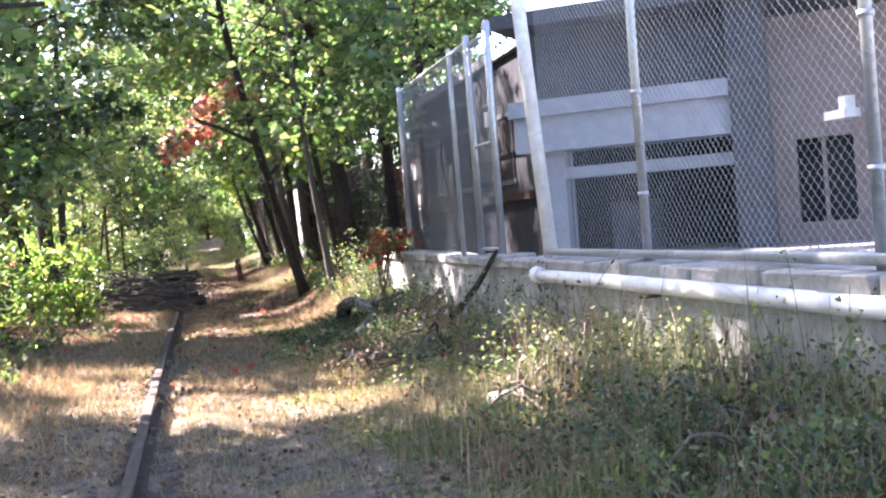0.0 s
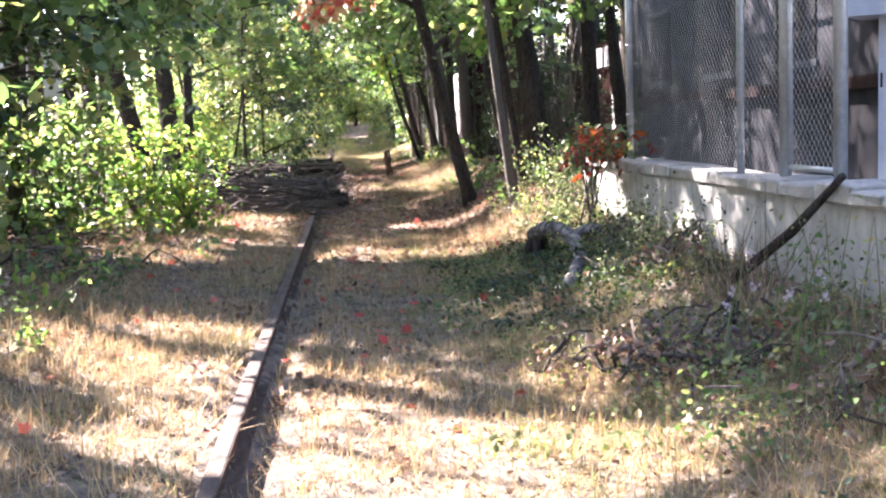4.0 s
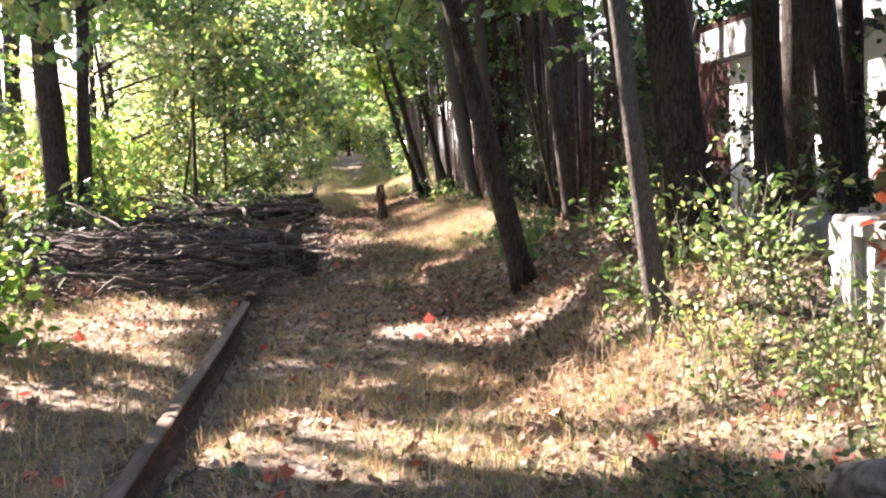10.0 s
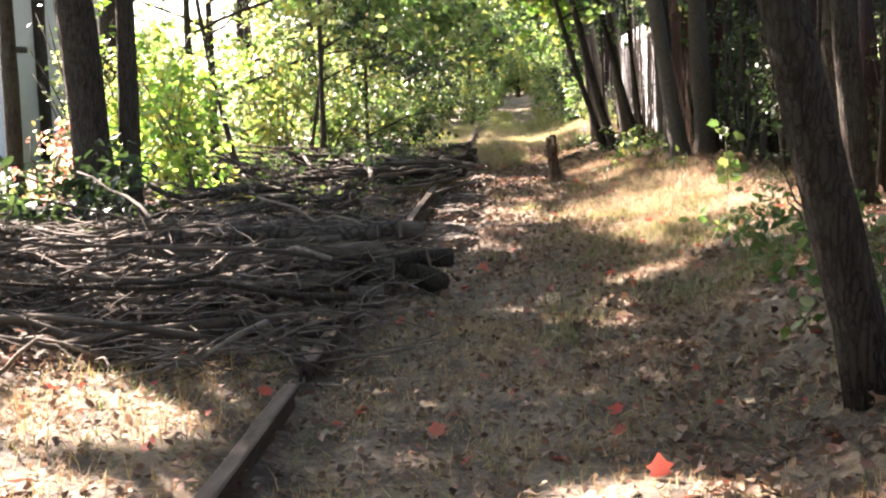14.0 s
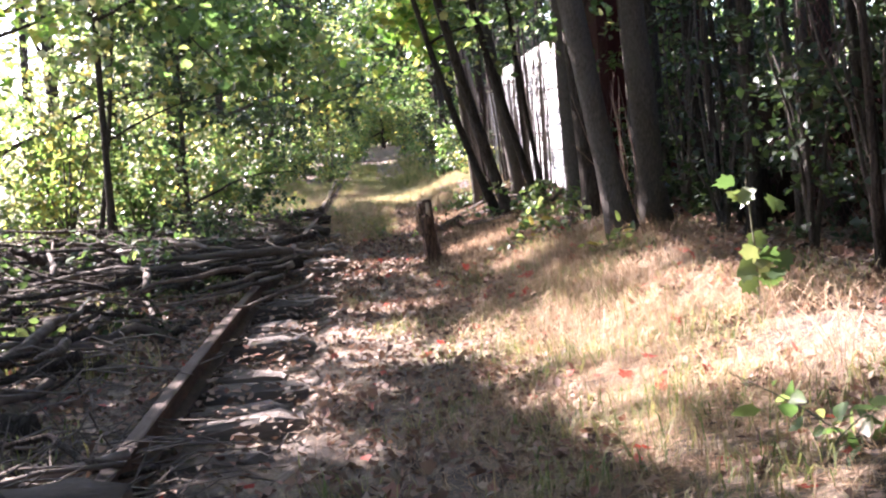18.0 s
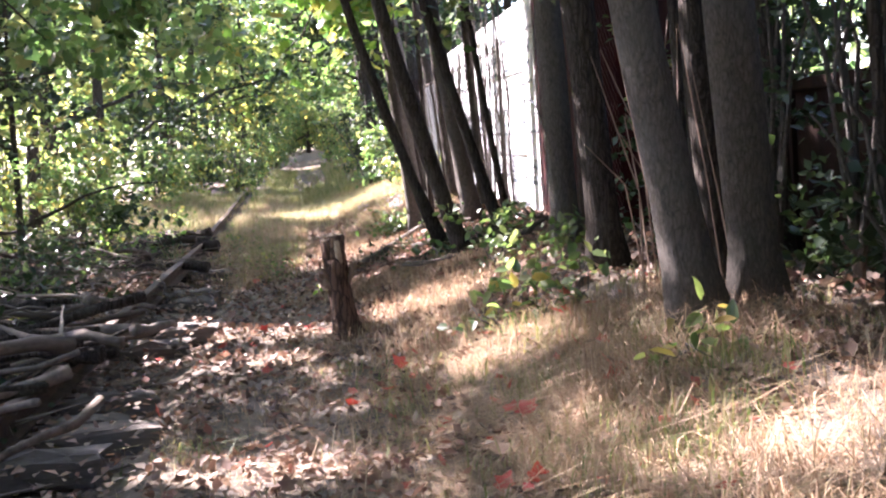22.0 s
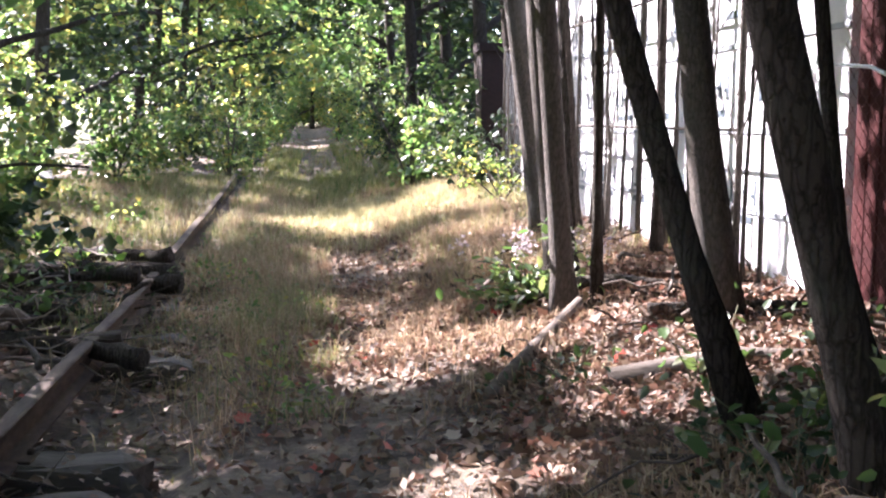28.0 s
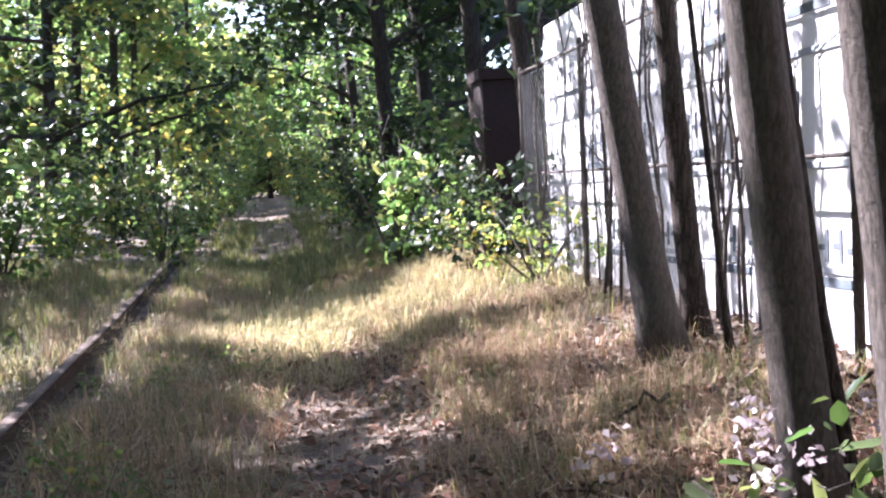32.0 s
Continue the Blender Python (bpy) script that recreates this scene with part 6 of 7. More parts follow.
for k in range(34):
    yy = 24.4 + 3.4 * rng.random()
    layer = rng.random() * max(0.04, 0.46 - 0.16 * abs(yy - 26.4))
    x1 = -0.6 + rng.normal(0, 0.25) - 0.9 * (k % 3 == 2) * rng.random()
    L, r, yaw = 1.0 + 2.2 * rng.random(), 0.024 + 0.045 * rng.random() ** 1.4, rng.normal(0.0, 0.3)
    u = np.linspace(0, 1, 6)[:, None]
    path = np.array((x1, yy, 0.07 + r + layer)) + u * np.array((-L, yaw * L, rng.normal(-0.05, 0.12))) + np.cumsum(rng.normal(0, 0.045, (6, 3)), axis=0) * (0.3, 1, 0.7)
    path[:, 2] = np.maximum(path[:, 2], gz(path[:, 0], path[:, 1]) + 0.6 * r)
    lying(path, r, r * 0.55, (DEADWOOD, BARK, DEADWOOD, BIRCHY)[k % 4], pile, end=OLDEND if k % 4 == 0 else None, sides=9)
for k in range(210):
    yy = 23.9 + 4.9 * rng.random()
    x1 = rng.uniform(-3.8, -0.25)
    L, r, a = 0.5 + 1.9 * rng.random(), 0.006 + 0.016 * rng.random(), rng.normal(0, 0.55)
    u = np.linspace(0, 1, 7)[:, None]
    kink = np.cumsum(rng.normal(0, 0.05, (7, 3)), axis=0) * (0.3, 1, 0.9)
    path = np.array((x1, yy, 0.1 + 0.62 * rng.random() * max(0.1, 1 - 0.33 * abs(yy - 26.1)))) + u * np.array((-L * math.cos(a), L * math.sin(a), rng.normal(0, 0.2))) + kink
    path[:, 2] = np.maximum(path[:, 2], gz(path[:, 0], path[:, 1]) + r)
    part("branch", Geo().tube(path, r * (1.1 - 0.7 * u[:, 0]), 6, 0.1).mesh("branch", True), (DEADWOOD, TWIG, BARK)[k % 3], pile)
mound = Geo()
for k in range(2600):
    c = np.array((rng.uniform(-4.6, -0.25), rng.uniform(23.8, 29.4), 0))
    c[2] = float(gz(c[0], c[1])) + 0.5 * rng.random() * max(0.12, 1 - 0.33 * abs(c[1] - 26.3))
    a, L = rng.random() * 6.28, 0.2 + 0.6 * rng.random()
    mound.tube([c, c + (L * math.cos(a) * 0.5, L * math.sin(a) * 0.3, rng.normal(0, 0.05)), c + (L * math.cos(a), L * math.sin(a) * 0.6, rng.normal(0, 0.1))], [0.008, 0.006, 0.003], 3)
tagged(part("twig_litter", mound.mesh("twig_litter"), DEADWOOD, pile), kind="stuff")

# brush strewn left of the rail beyond the pile
field = thing("scattered_brush", "scattered grey sticks and branches beside the rail", "brush")
for k in range(330):
    yy, x1 = rng.uniform(28.5, 42 + 4 * (k % 2)), rng.uniform(-4.0, -0.75)
    L, r, a = 0.4 + 1.5 * rng.random(), 0.008 + 0.034 * rng.random() ** 2, rng.normal(0, 0.8)
    u = np.linspace(0, 1, 6)[:, None]
    path = np.array((x1, yy, float(gz(x1, yy)) + r + 0.28 * rng.random() * ease(0.7, 1.5, -x1))) + u * np.array((-L * math.cos(a), L * math.sin(a), rng.normal(0, 0.12))) + rng.normal(0, 0.03, (6, 3))
    path[:, 2] = np.maximum(path[:, 2], gz(path[:, 0], path[:, 1]) + r)
    part("branch", Geo().tube(path, r * (1.1 - 0.6 * u[:, 0]), 6, 0.1).mesh("branch", True), (DEADWOOD, BARK, BIRCHY)[int(rng.choice(3, p=(0.4, 0.52, 0.08)))], field)
tw = Geo()
for k in range(1900):
    c = np.array((rng.uniform(-4.2, 0.1), rng.uniform(28, 47), 0))
    c[2] = float(gz(c[0], c[1])) + 0.25 * rng.random() * (c[0] < -0.8) + 0.012
    a, L = rng.random() * 6.28, 0.15 + 0.5 * rng.random()
    tw.tube([c, c + (L * math.cos(a) * 0.5, L * math.sin(a) * 0.5, rng.normal(0, 0.04)), c + (L * math.cos(a), L * math.sin(a), rng.normal(0, 0.06))], [0.007, 0.006, 0.003], 4)
tagged(part("twig_litter", tw.mesh("twig_litter"), TWIG, field), kind="stuff")

# branches dragged over the rail, and old sleepers thrown beside it
for k in range(95):
    yy, x1 = rng.uniform(33.9, 37.4), rng.uniform(-1.4, 0.05)
    L, r, a = 0.5 + 1.3 * rng.random(), 0.01 + 0.035 * rng.random() ** 2, rng.normal(0, 0.6)
    u = np.linspace(0, 1, 7)[:, None]
    path = np.array((x1, yy, 0.3 + r + 0.22 * rng.random())) + u * np.array((-L * math.cos(a), L * math.sin(a), rng.normal(-0.03, 0.1))) + np.cumsum(rng.normal(0, 0.025, (7, 3)), axis=0)
    part("branch", Geo().tube(path, r * (1.1 - 0.6 * u[:, 0]), 7, 0.15).mesh("branch", True), (BARK, DEADWOOD, BARK, TWIG)[k % 4], field)
for x0, y0, z0, x1, y1, z1, r in ((-0.25, 45.3, 0.26, -1.5, 45.5, 0.3, 0.075), (-0.35, 45.8, 0.3, -1.6, 45.6, 0.34, 0.085), (-0.5, 46.3, 0.24, -1.9, 46.5, 0.3, 0.09), (-0.4, 46.0, 0.42, -1.2, 46.3, 0.4, 0.06), (-0.15, 42.4, 0.24, -1.0, 42.8, 0.28, 0.06)):
    lg = thing("fallen_log", "short dark rotting log lying over the rail", "log")
    lying([(x0, y0, z0), (0.5 * (x0 + x1), 0.5 * (y0 + y1) + 0.05, 0.5 * (z0 + z1)), (x1, y1, z1)], r, r * 0.75, BARK, lg, "wood", BARK, 14, 0.45)
for k in range(60):
    yy, x1 = rng.uniform(41.5, 46.8), rng.uniform(-1.3, -0.2)
    L, r, a = 0.3 + 0.8 * rng.random(), 0.008 + 0.04 * rng.random() ** 2, rng.normal(0, 0.6)
    u = np.linspace(0, 1, 6)[:, None]
    path = np.array((x1, yy, 0.2 + r + 0.16 * rng.random())) + u * np.array((-L * math.cos(a), L * math.sin(a), rng.normal(-0.03, 0.08))) + np.cumsum(rng.normal(0, 0.025, (6, 3)), axis=0)
    part("branch", Geo().tube(path, r * (1.1 - 0.6 * u[:, 0]), 7, 0.3).mesh("branch", True), (BARK, BARK, DEADWOOD)[k % 3], field)
for k in range(130):
    yy, x1 = rng.uniform(28.8, 35.5), rng.uniform(-3.0, -0.75)
    L, r, a = 0.4 + 1.3 * rng.random(), 0.007 + 0.03 * rng.random() ** 2, rng.normal(0, 0.8)
    u = np.linspace(0, 1, 6)[:, None]
    path = np.array((x1, yy, float(gz(x1, yy)) + 0.05 + 0.33 * rng.random())) + u * np.array((-L * math.cos(a), L * math.sin(a), rng.normal(0, 0.12))) + np.cumsum(rng.normal(0, 0.03, (6, 3)), axis=0)
    path[:, 2] = np.maximum(path[:, 2], gz(path[:, 0], path[:, 1]) + r)
    part("branch", Geo().tube(path, r * (1.1 - 0.6 * u[:, 0]), 6, 0.12).mesh("branch", True), (BARK, DEADWOOD, BARK, BIRCHY)[k % 4], field)

# sticks and a pale branch under the trees by the white wall
for pts, r, mat, lab in (([(2.35, 43.6, 0.5), (2.7, 43.3, 0.56), (3.0, 42.9, 0.57)], 0.04, BIRCHY, "pale fallen branch under the trees"),
                         ([(1.6, 41.5, 0.22), (1.95, 42.2, 0.33), (2.35, 42.9, 0.48)], 0.045, DEADWOOD, "dark fallen branch at the foot of a tree"),
                         ([(2.1, 41.2, 0.36), (2.6, 41.0, 0.5), (3.1, 40.6, 0.56)], 0.05, DEADWOOD, "grey fallen branch among dead leaves"),
                         ([(2.6, 42.3, 0.52), (3.1, 42.0, 0.58), (3.5, 41.9, 0.6)], 0.035, BIRCHY, "pale fallen branch under the trees"),
                         ([(2.55, 12.2, 0.4), (2.75, 11.7, 0.75), (2.85, 11.2, 1.1)], 0.035, BARK, "dark dead branch leaning on the wall"),
                         ([(1.85, 7.75, 0.2), (2.05, 7.5, 0.25), (2.3, 7.2, 0.32)], 0.045, BLEACHED, "bleached fallen branch in the weeds"),
                         ([(0.05, 26.6, 0.1), (-0.3, 26.9, 0.2), (-0.7, 26.9, 0.25)], 0.09, BARK, "dark log end beside the rail")):
    st = thing("fallen_branch", lab, "branch")
    part("wood", Geo().tube(pts, [r, r * 0.9, r * 0.6], 9, 0.15).mesh("wood", True), mat, st)

plank = part("plank", bevelled(0.11, 1.25, 0.035, 0.006), BLEACHED)
plank.matrix_basis = pose(-2.4, 20.55, float(gz(-2.4, 20.55)) + 0.03, 2, 3, 4)
tagged(plank, "bleached grey board lying in the fallen leaves", "board")


def dead_brush(x, y, w, n, label):
    """A tangle of dead sticks and dry leaves on the ground."""
    t = thing("dead_brush", label, "brush")
    for k in range(n):
        a, L, r = rng.random() * 6.28, w * (0.4 + 0.7 * rng.random()), 0.005 + 0.014 * rng.random() ** 2
        c = np.array((x + rng.normal(0, 0.4 * w), y + rng.normal(0, 0.5 * w), 0.0))
        u = np.linspace(0, 1, 6)[:, None]
        path = c + u * np.array((L * math.cos(a), L * math.sin(a), 0)) + np.cumsum(rng.normal(0, 0.03, (6, 3)), axis=0)
        path[:, 0] = np.minimum(path[:, 0], 2.84 if y < 18 else 9)
        path[:, 2] = gz(path[:, 0], path[:, 1]) + r + 0.24 * rng.random() * np.abs(np.sin(2.5 * u[:, 0] + a)) + np.abs(path[:, 2]) * 0.5
        part("stick", Geo().tube(path, r * (1.1 - 0.6 * u[:, 0]), 5, 0.15).mesh("stick", True), (DEADWOOD, BARK, TWIG, BIRCHY)[k % 4], t)
    p = np.column_stack([x + rng.normal(0, 0.45 * w, 160), y + rng.normal(0, 0.5 * w, 160)])
    p = p[p[:, 0] < (2.84 if y < 18 else 9)]
    tagged(part("dry_leaves", leaf_mesh("dry_leaves", on_ground(p, 0.03) + np.column_stack([np.zeros((len(p), 2)), 0.16 * rng.random(len(p))]), 0.06, CURL, 0.3), LITTER, t), kind="stuff")


for bx, by, bw, bn in ((1.55, 11.2, 0.5, 22), (1.95, 10.6, 0.6, 24), (2.4, 9.4, 0.6, 22), (2.5, 13.6, 0.5, 22), (2.55, 15.3, 0.45, 20), (2.2, 7.2, 0.6, 22), (2.4, 4.9, 0.6, 20)):
    dead_brush(bx, by, bw, bn, "tangled dead sticks and dry leaves in the weeds")
for bx, by, bw, bn in ((-2.6, 15.9, 0.7, 26), (-3.2, 18.6, 0.8, 26), (-3.0, 13.8, 0.7, 20), (-2.9, 22.6, 0.6, 18), (-2.2, 23.4, 0.5, 18)):
    dead_brush(bx, by, bw, bn, "brown dead brush at the foot of the thicket")
for k in range(44):
    weed(rng.uniform(2.05, 2.82), rng.uniform(13.2, 19.4), 0.18 + 0.3 * rng.random(), 90, (OLIVE, DARK_GREEN, PALE_GREEN, WEED)[k % 4], 0.034, "green leafy weed by the fallen log", stems=4, spread=0.16)
# pale weeds where the wall ends
for k in range(11):
    w = weed(rng.uniform(2.3, 2.95), rng.uniform(18.3, 20.3) if k % 3 else rng.uniform(16.9, 18.0), 0.45 + 0.4 * rng.random(), 70, (WEED, PALE_GREEN, OLIVE)[k % 3], 0.042, "pale green leafy weed at the end of the wall", stems=4)
for k in range(14):
    weed(rng.uniform(-0.15, 0.75), rng.uniform(41, 51), 0.2 + 0.15 * rng.random(), 60, (OLIVE, WEED)[k % 2], 0.04, "small green weed in the verge grass")
for k in range(16):
    weed(rng.uniform(-3.3, -2.0), rng.uniform(11.4, 13.2), 0.35 + 0.35 * rng.random(), 90, (PALE_GREEN, WEED, PALE_GREEN, OLIVE)[k % 4], 0.04, "pale flowering weed at the foot of the thicket", stems=5)
# tall flowering stalks in the weeds
for sx, sy in ((1.85, 10.3), (2.05, 9.9)):
    st = thing("flower_stalk", "tall yellow-green stalk with small pale flower heads", "weed")
    z0 = float(gz(sx, sy))
    part("stalk", Geo().tube([(sx, sy, z0 - 0.02), (sx + 0.05, sy, z0 + 0.35), (sx + 0.13, sy, z0 + 0.65)], [0.007, 0.006, 0.003], 5).mesh("stalk"), WEED, st)
    for k in range(4):
        part("flower_head", leaf_mesh("flower_head", np.array((sx + 0.05 + 0.03 * k, sy, z0 + 0.4 + 0.08 * k)) + rng.normal(0, 0.012, (14, 3)) + rng.normal(0, 0.03, 3), 0.022, KITE, 0.3), PETAL, st)

# dead canes by the grey trunks
canes = thing("dead_canes", "clump of red-brown dead canes between trunks", "canes")
for k in range(18):
    cx, cy = 3.0 + rng.normal(0, 0.1), 34.9 + rng.normal(0, 0.15)
    zz = float(gz(cx, cy))
    part("cane", Geo().tube([(cx, cy, zz - 0.02), (cx + rng.normal(-0.06, 0.05), cy, zz + 0.6), (cx + rng.normal(-0.16, 0.09), cy, zz + 0.8 + 0.7 * rng.random())], [0.006, 0.005, 0.0025], 5).mesh("cane"), CANE, canes)

# flowering clump
fl = shrub(2.2, 43.5, 0.4, 0.34, 520, WEED, 0.075, "leafy clump with pale pink flower heads", OVAL, "flowering_plant", 8, 0.3)
hp = np.array((2.2, 43.5, float(gz(2.2, 43.5)) + 0.42)) + rng.normal(size=(9, 3)) * (0.3, 0.2, 0.04)
tagged(part("blossom", leaf_mesh("blossom", hp[rng.integers(0, 9, 260)] + rng.normal(0, 0.035, (260, 3)), 0.03, KITE, 0.3), PETAL, fl), kind="stuff")

# maple seedling on the straw bank
sd = thing("maple_seedling", "young maple seedling with bright green lobed leaves", "seedling")
z0 = float(gz(2.7, 29.9))
part("stem", Geo().tube([(2.7, 29.9, z0), (2.69, 29.9, z0 + 0.35), (2.66, 29.9, z0 + 0.72)], [0.008, 0.007, 0.004], 6).mesh("stem"), WEEDSTEM, sd)
part("leaves", leaf_mesh("leaves", np.column_stack([2.68 + rng.normal(0, 0.07, 16), 29.9 + rng.normal(0, 0.06, 16), z0 + 0.15 + 0.6 * rng.random(16)]), 0.13, MAPLE, 0.3), WEED, sd)

# dark low plants at the foot of the wall
for k in range(17):
    weed(rng.uniform(1.75, 2.75), rng.uniform(2.8, 6.0), 0.22 + 0.26 * rng.random(), 150, (DARK_GREEN, DARK_GREEN, DARK_GREEN, WEED)[k % 4], 0.034, "dark green narrow-leaved plant below the wall", "plant", KITE, 7, 0.2)
for k in range(14):
    shrub(rng.uniform(-3.2, -1.1), rng.uniform(30, 41), 0.3 + 0.25 * rng.random(), 0.3, 130, (WEED, DARK_GREEN)[k % 2], 0.08, "green undergrowth among the brush", OVAL, "plant", 5)
for k in range(22):
    shrub(rng.uniform(-3.0, -0.95), rng.uniform(38.5, 45), 0.16 + 0.2 * rng.random(), 0.34, 150, (DARK_GREEN, DARK_GREEN, WEED)[k % 3], 0.07, "low dark green plants beside the rail", OVAL, "plant", 5)
for k in range(5):
    shrub(rng.uniform(1.9, 2.7), rng.uniform(33.6, 36.4), 0.14 + 0.14 * rng.random(), 0.24, 42, (OLIVE, WEED, OLIVE)[k % 3], 0.085, "broad-leaved green plants in the straw", OVAL, "plant", 4)
# green plant against the rail
shrub(-0.4, 18.0, 0.22, 0.18, 120, WEED, 0.07, "small green plant against the rail", OVAL, "plant", 4)

# ---- weeds below the wall ----
for k in range(95):
    wx, wy = 1.55 + 1.2 * rng.random() ** 0.8, rng.uniform(3.0, 15.5)
    low = wy > 8 and wx < 2.35
    if wy > 12.5 and wx < 2.4:
        continue
    weed(wx, wy, 0.16 if low else 0.25 + 0.6 * rng.random() * ease(1.3, 2.6, wx), 80, (DARK_GREEN, DARK_GREEN, OLIVE, DARK_GREEN, WEED)[k % 5], 0.032, stems=4, spread=0.22)
for k in range(22):
    weed(rng.uniform(1.9, 3.0), rng.uniform(18.5, 28), 0.25 + 0.2 * rng.random(), 40, WEED, 0.08, "broad-leaved green weed on the bank")
for k in range(24):
    weed(rng.uniform(-3.4, -1.3), rng.uniform(12, 23.5), 0.2 + 0.35 * rng.random(), 36, (WEED, YELLOW_GREEN)[k % 2], 0.08, "green weed in the dry grass")
for k in range(26):
    weed(rng.uniform(-3.4, -0.9), rng.uniform(40, 54), 0.25 + 0.3 * rng.random(), 40, (WEED, OLIVE, YELLOW_GREEN)[k % 3], 0.07, "green weed beside the rail")
for k in range(10):
    weed(*((rng.uniform(2.65, 3.0), rng.uniform(37.4, 38.0)) if k < 4 else (rng.uniform(2.0, 2.7), rng.uniform(39.4, 41.3))), 0.15 + 0.2 * rng.random(), 26, WEED, 0.075, "broad-leaved green plant under the trees")


# ---- grass and fallen leaves ----
def strew(n, x0, x1, y0, y1, clump=0.0):
    if not clump:
        return np.column_stack([rng.uniform(x0, x1, n), rng.uniform(y0, y1, n)])
    m = max(4, int(n / 70))
    hubs = np.column_stack([rng.uniform(x0, x1, m), rng.uniform(y0, y1, m)])
    return hubs[rng.integers(0, m, n)] + rng.normal(0, clump, (n, 2))


def clear_of_rail(p):
    bed = (p[:, 1] > 27) & (p[:, 0] < 0.1 + 0.15 * rng.random(len(p))) & (p[:, 0] > RAILX) & (rng.random(len(p)) < 0.9 * ease(45, 40.5, p[:, 1]))
    return p[((p[:, 0] < RAILX - 0.06) | (p[:, 0] > RAILX + 0.1)) & ~bed]


def grass(name, label, n, box, hmin, hmax, mat, clump=0.12, lean=0.7, width=0.005):
    p = clear_of_rail(strew(n, *box, clump))
    p = p[(p[:, 0] < 2.88) | (p[:, 1] > 18.5)]
    if hmax > 0.2:
        p = p[(p[:, 0] < 1.0) | (p[:, 0] > 2.35) | (p[:, 1] < 8) | (p[:, 1] > 18)]
    hts = hmin + (hmax - hmin) * rng.random(len(p)) ** 1.5
    tagged(part(name, blade_mesh(name, on_ground(p, -0.01), hts, width, lean), mat), label, "grass", kind="stuff")


def drifted(n, cx, sx, y0, y1, clump=0.12):
    """Points thickest about a line along the railway, with a ragged edge."""
    m = max(4, int(n / 60))
    hy = y0 + (y1 - y0) * rng.random(m)
    hy = np.where(rng.random(m) < ease(y0 - 0.5, y0 + 4, hy), hy, rng.uniform(y0 + 1.5, y1, m))
    hubs = np.column_stack([cx + sx * rng.normal(size=m) + 0.18 * np.sin(1.7 * hy), hy])
    return hubs[rng.integers(0, m, n)] + rng.normal(0, clump, (n, 2))


def tufts(name, label, n, cx, sx, y0, y1, hmin, hmax, mat, lean=1.5, width=0.003, bare=None):
    p = clear_of_rail(drifted(n, cx, sx, y0, y1))
    p = p[((p[:, 0] < 2.88) | (p[:, 1] > 18.5)) & (p[:, 0] < 3.7)]
    if bare:
        p = p[(np.abs(p[:, 0] - bare[0]) > bare[1]) | (rng.random(len(p)) < 0.12) | ((p[:, 1] > 48.5) & (p[:, 1] < 61))]
    tagged(part(name, blade_mesh(name, on_ground(p, -0.01), hmin + (hmax - hmin) * rng.random(len(p)) ** 1.5, width, lean), mat), label, "grass", kind="stuff")


grass("dry_grass", "short dry straw-coloured grass beside the rail", 60000, (-3.6, -0.6, 2, 24), 0.03, 0.18, GOLD, 0.16, 2.2, 0.003)
grass("dry_grass", "short dry grass on the trodden path", 68000, (-0.45, 1.9, 2, 26), 0.02, 0.1, GOLD, 0.16, 2.4, 0.003)
grass("green_grass", "sparse green grass along the path", 14000, (-0.4, 2.4, 2, 24), 0.03, 0.13, GREENGRASS, 0.14, 2.0, 0.003)
grass("green_grass", "sparse green grass left of the rail", 12000, (-3.6, -0.6, 2, 24), 0.03, 0.16, GREENGRASS, 0.16, 2.0, 0.003)
grass("tall_grass", "tall mixed grass below the wall", 20000, (1.2, 2.85, 2, 18), 0.04, 0.22, GREENGRASS, 0.13, 1.5, 0.003)
grass("tall_dry_grass", "tall bleached grass below the wall", 8000, (1.5, 2.85, 2, 20), 0.05, 0.3, STRAW, 0.13, 1.8, 0.0025)
grass("low_grass", "low green grass beside the trodden path", 16000, (0.9, 2.45, 8, 19), 0.03, 0.15, GREENGRASS, 0.15, 2.0, 0.003)
grass("low_grass", "low golden grass beside the trodden path", 16000, (1.0, 2.45, 8, 22), 0.03, 0.17, GOLD, 0.15, 2.2, 0.003)
grass("wispy_grass", "thin wispy green grass below the wall", 2200, (1.7, 2.85, 3, 8.5), 0.25, 0.62, GREENGRASS, 0.2, 1.0, 0.0022)
grass("dead_stalks", "tangle of thin dead stalks below the wall", 1000, (1.9, 2.85, 3.5, 13), 0.3, 0.9, CANE, 0.3, 1.3, 0.003)
grass("dead_stalks", "tangle of thin bleached stalks below the wall", 900, (1.7, 2.85, 3.5, 13.5), 0.2, 0.6, STRAW, 0.3, 1.5, 0.0025)
grass("dry_grass", "short dry grass on the trodden path", 26000, (-0.2, 1.6, 24, 38), 0.02, 0.1, STRAW, 0.14, 2.4, 0.003)
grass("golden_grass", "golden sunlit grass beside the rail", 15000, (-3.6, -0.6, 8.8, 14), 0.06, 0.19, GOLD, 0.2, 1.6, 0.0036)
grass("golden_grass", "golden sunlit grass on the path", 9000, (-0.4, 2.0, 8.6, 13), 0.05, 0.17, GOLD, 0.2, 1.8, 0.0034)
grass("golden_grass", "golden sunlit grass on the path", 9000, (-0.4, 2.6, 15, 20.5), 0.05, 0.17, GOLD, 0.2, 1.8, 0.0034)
tufts("straw_bank", "thick matted straw on the sunny bank", 85000, 2.15, 0.5, 26.5, 35.5, 0.025, 0.11, STRAW, 6.5, 0.003)
tufts("straw_bank", "thin matted straw at the near end of the bank", 12000, 2.0, 0.5, 23.2, 28.5, 0.03, 0.14, STRAW, 4.0, 0.003)
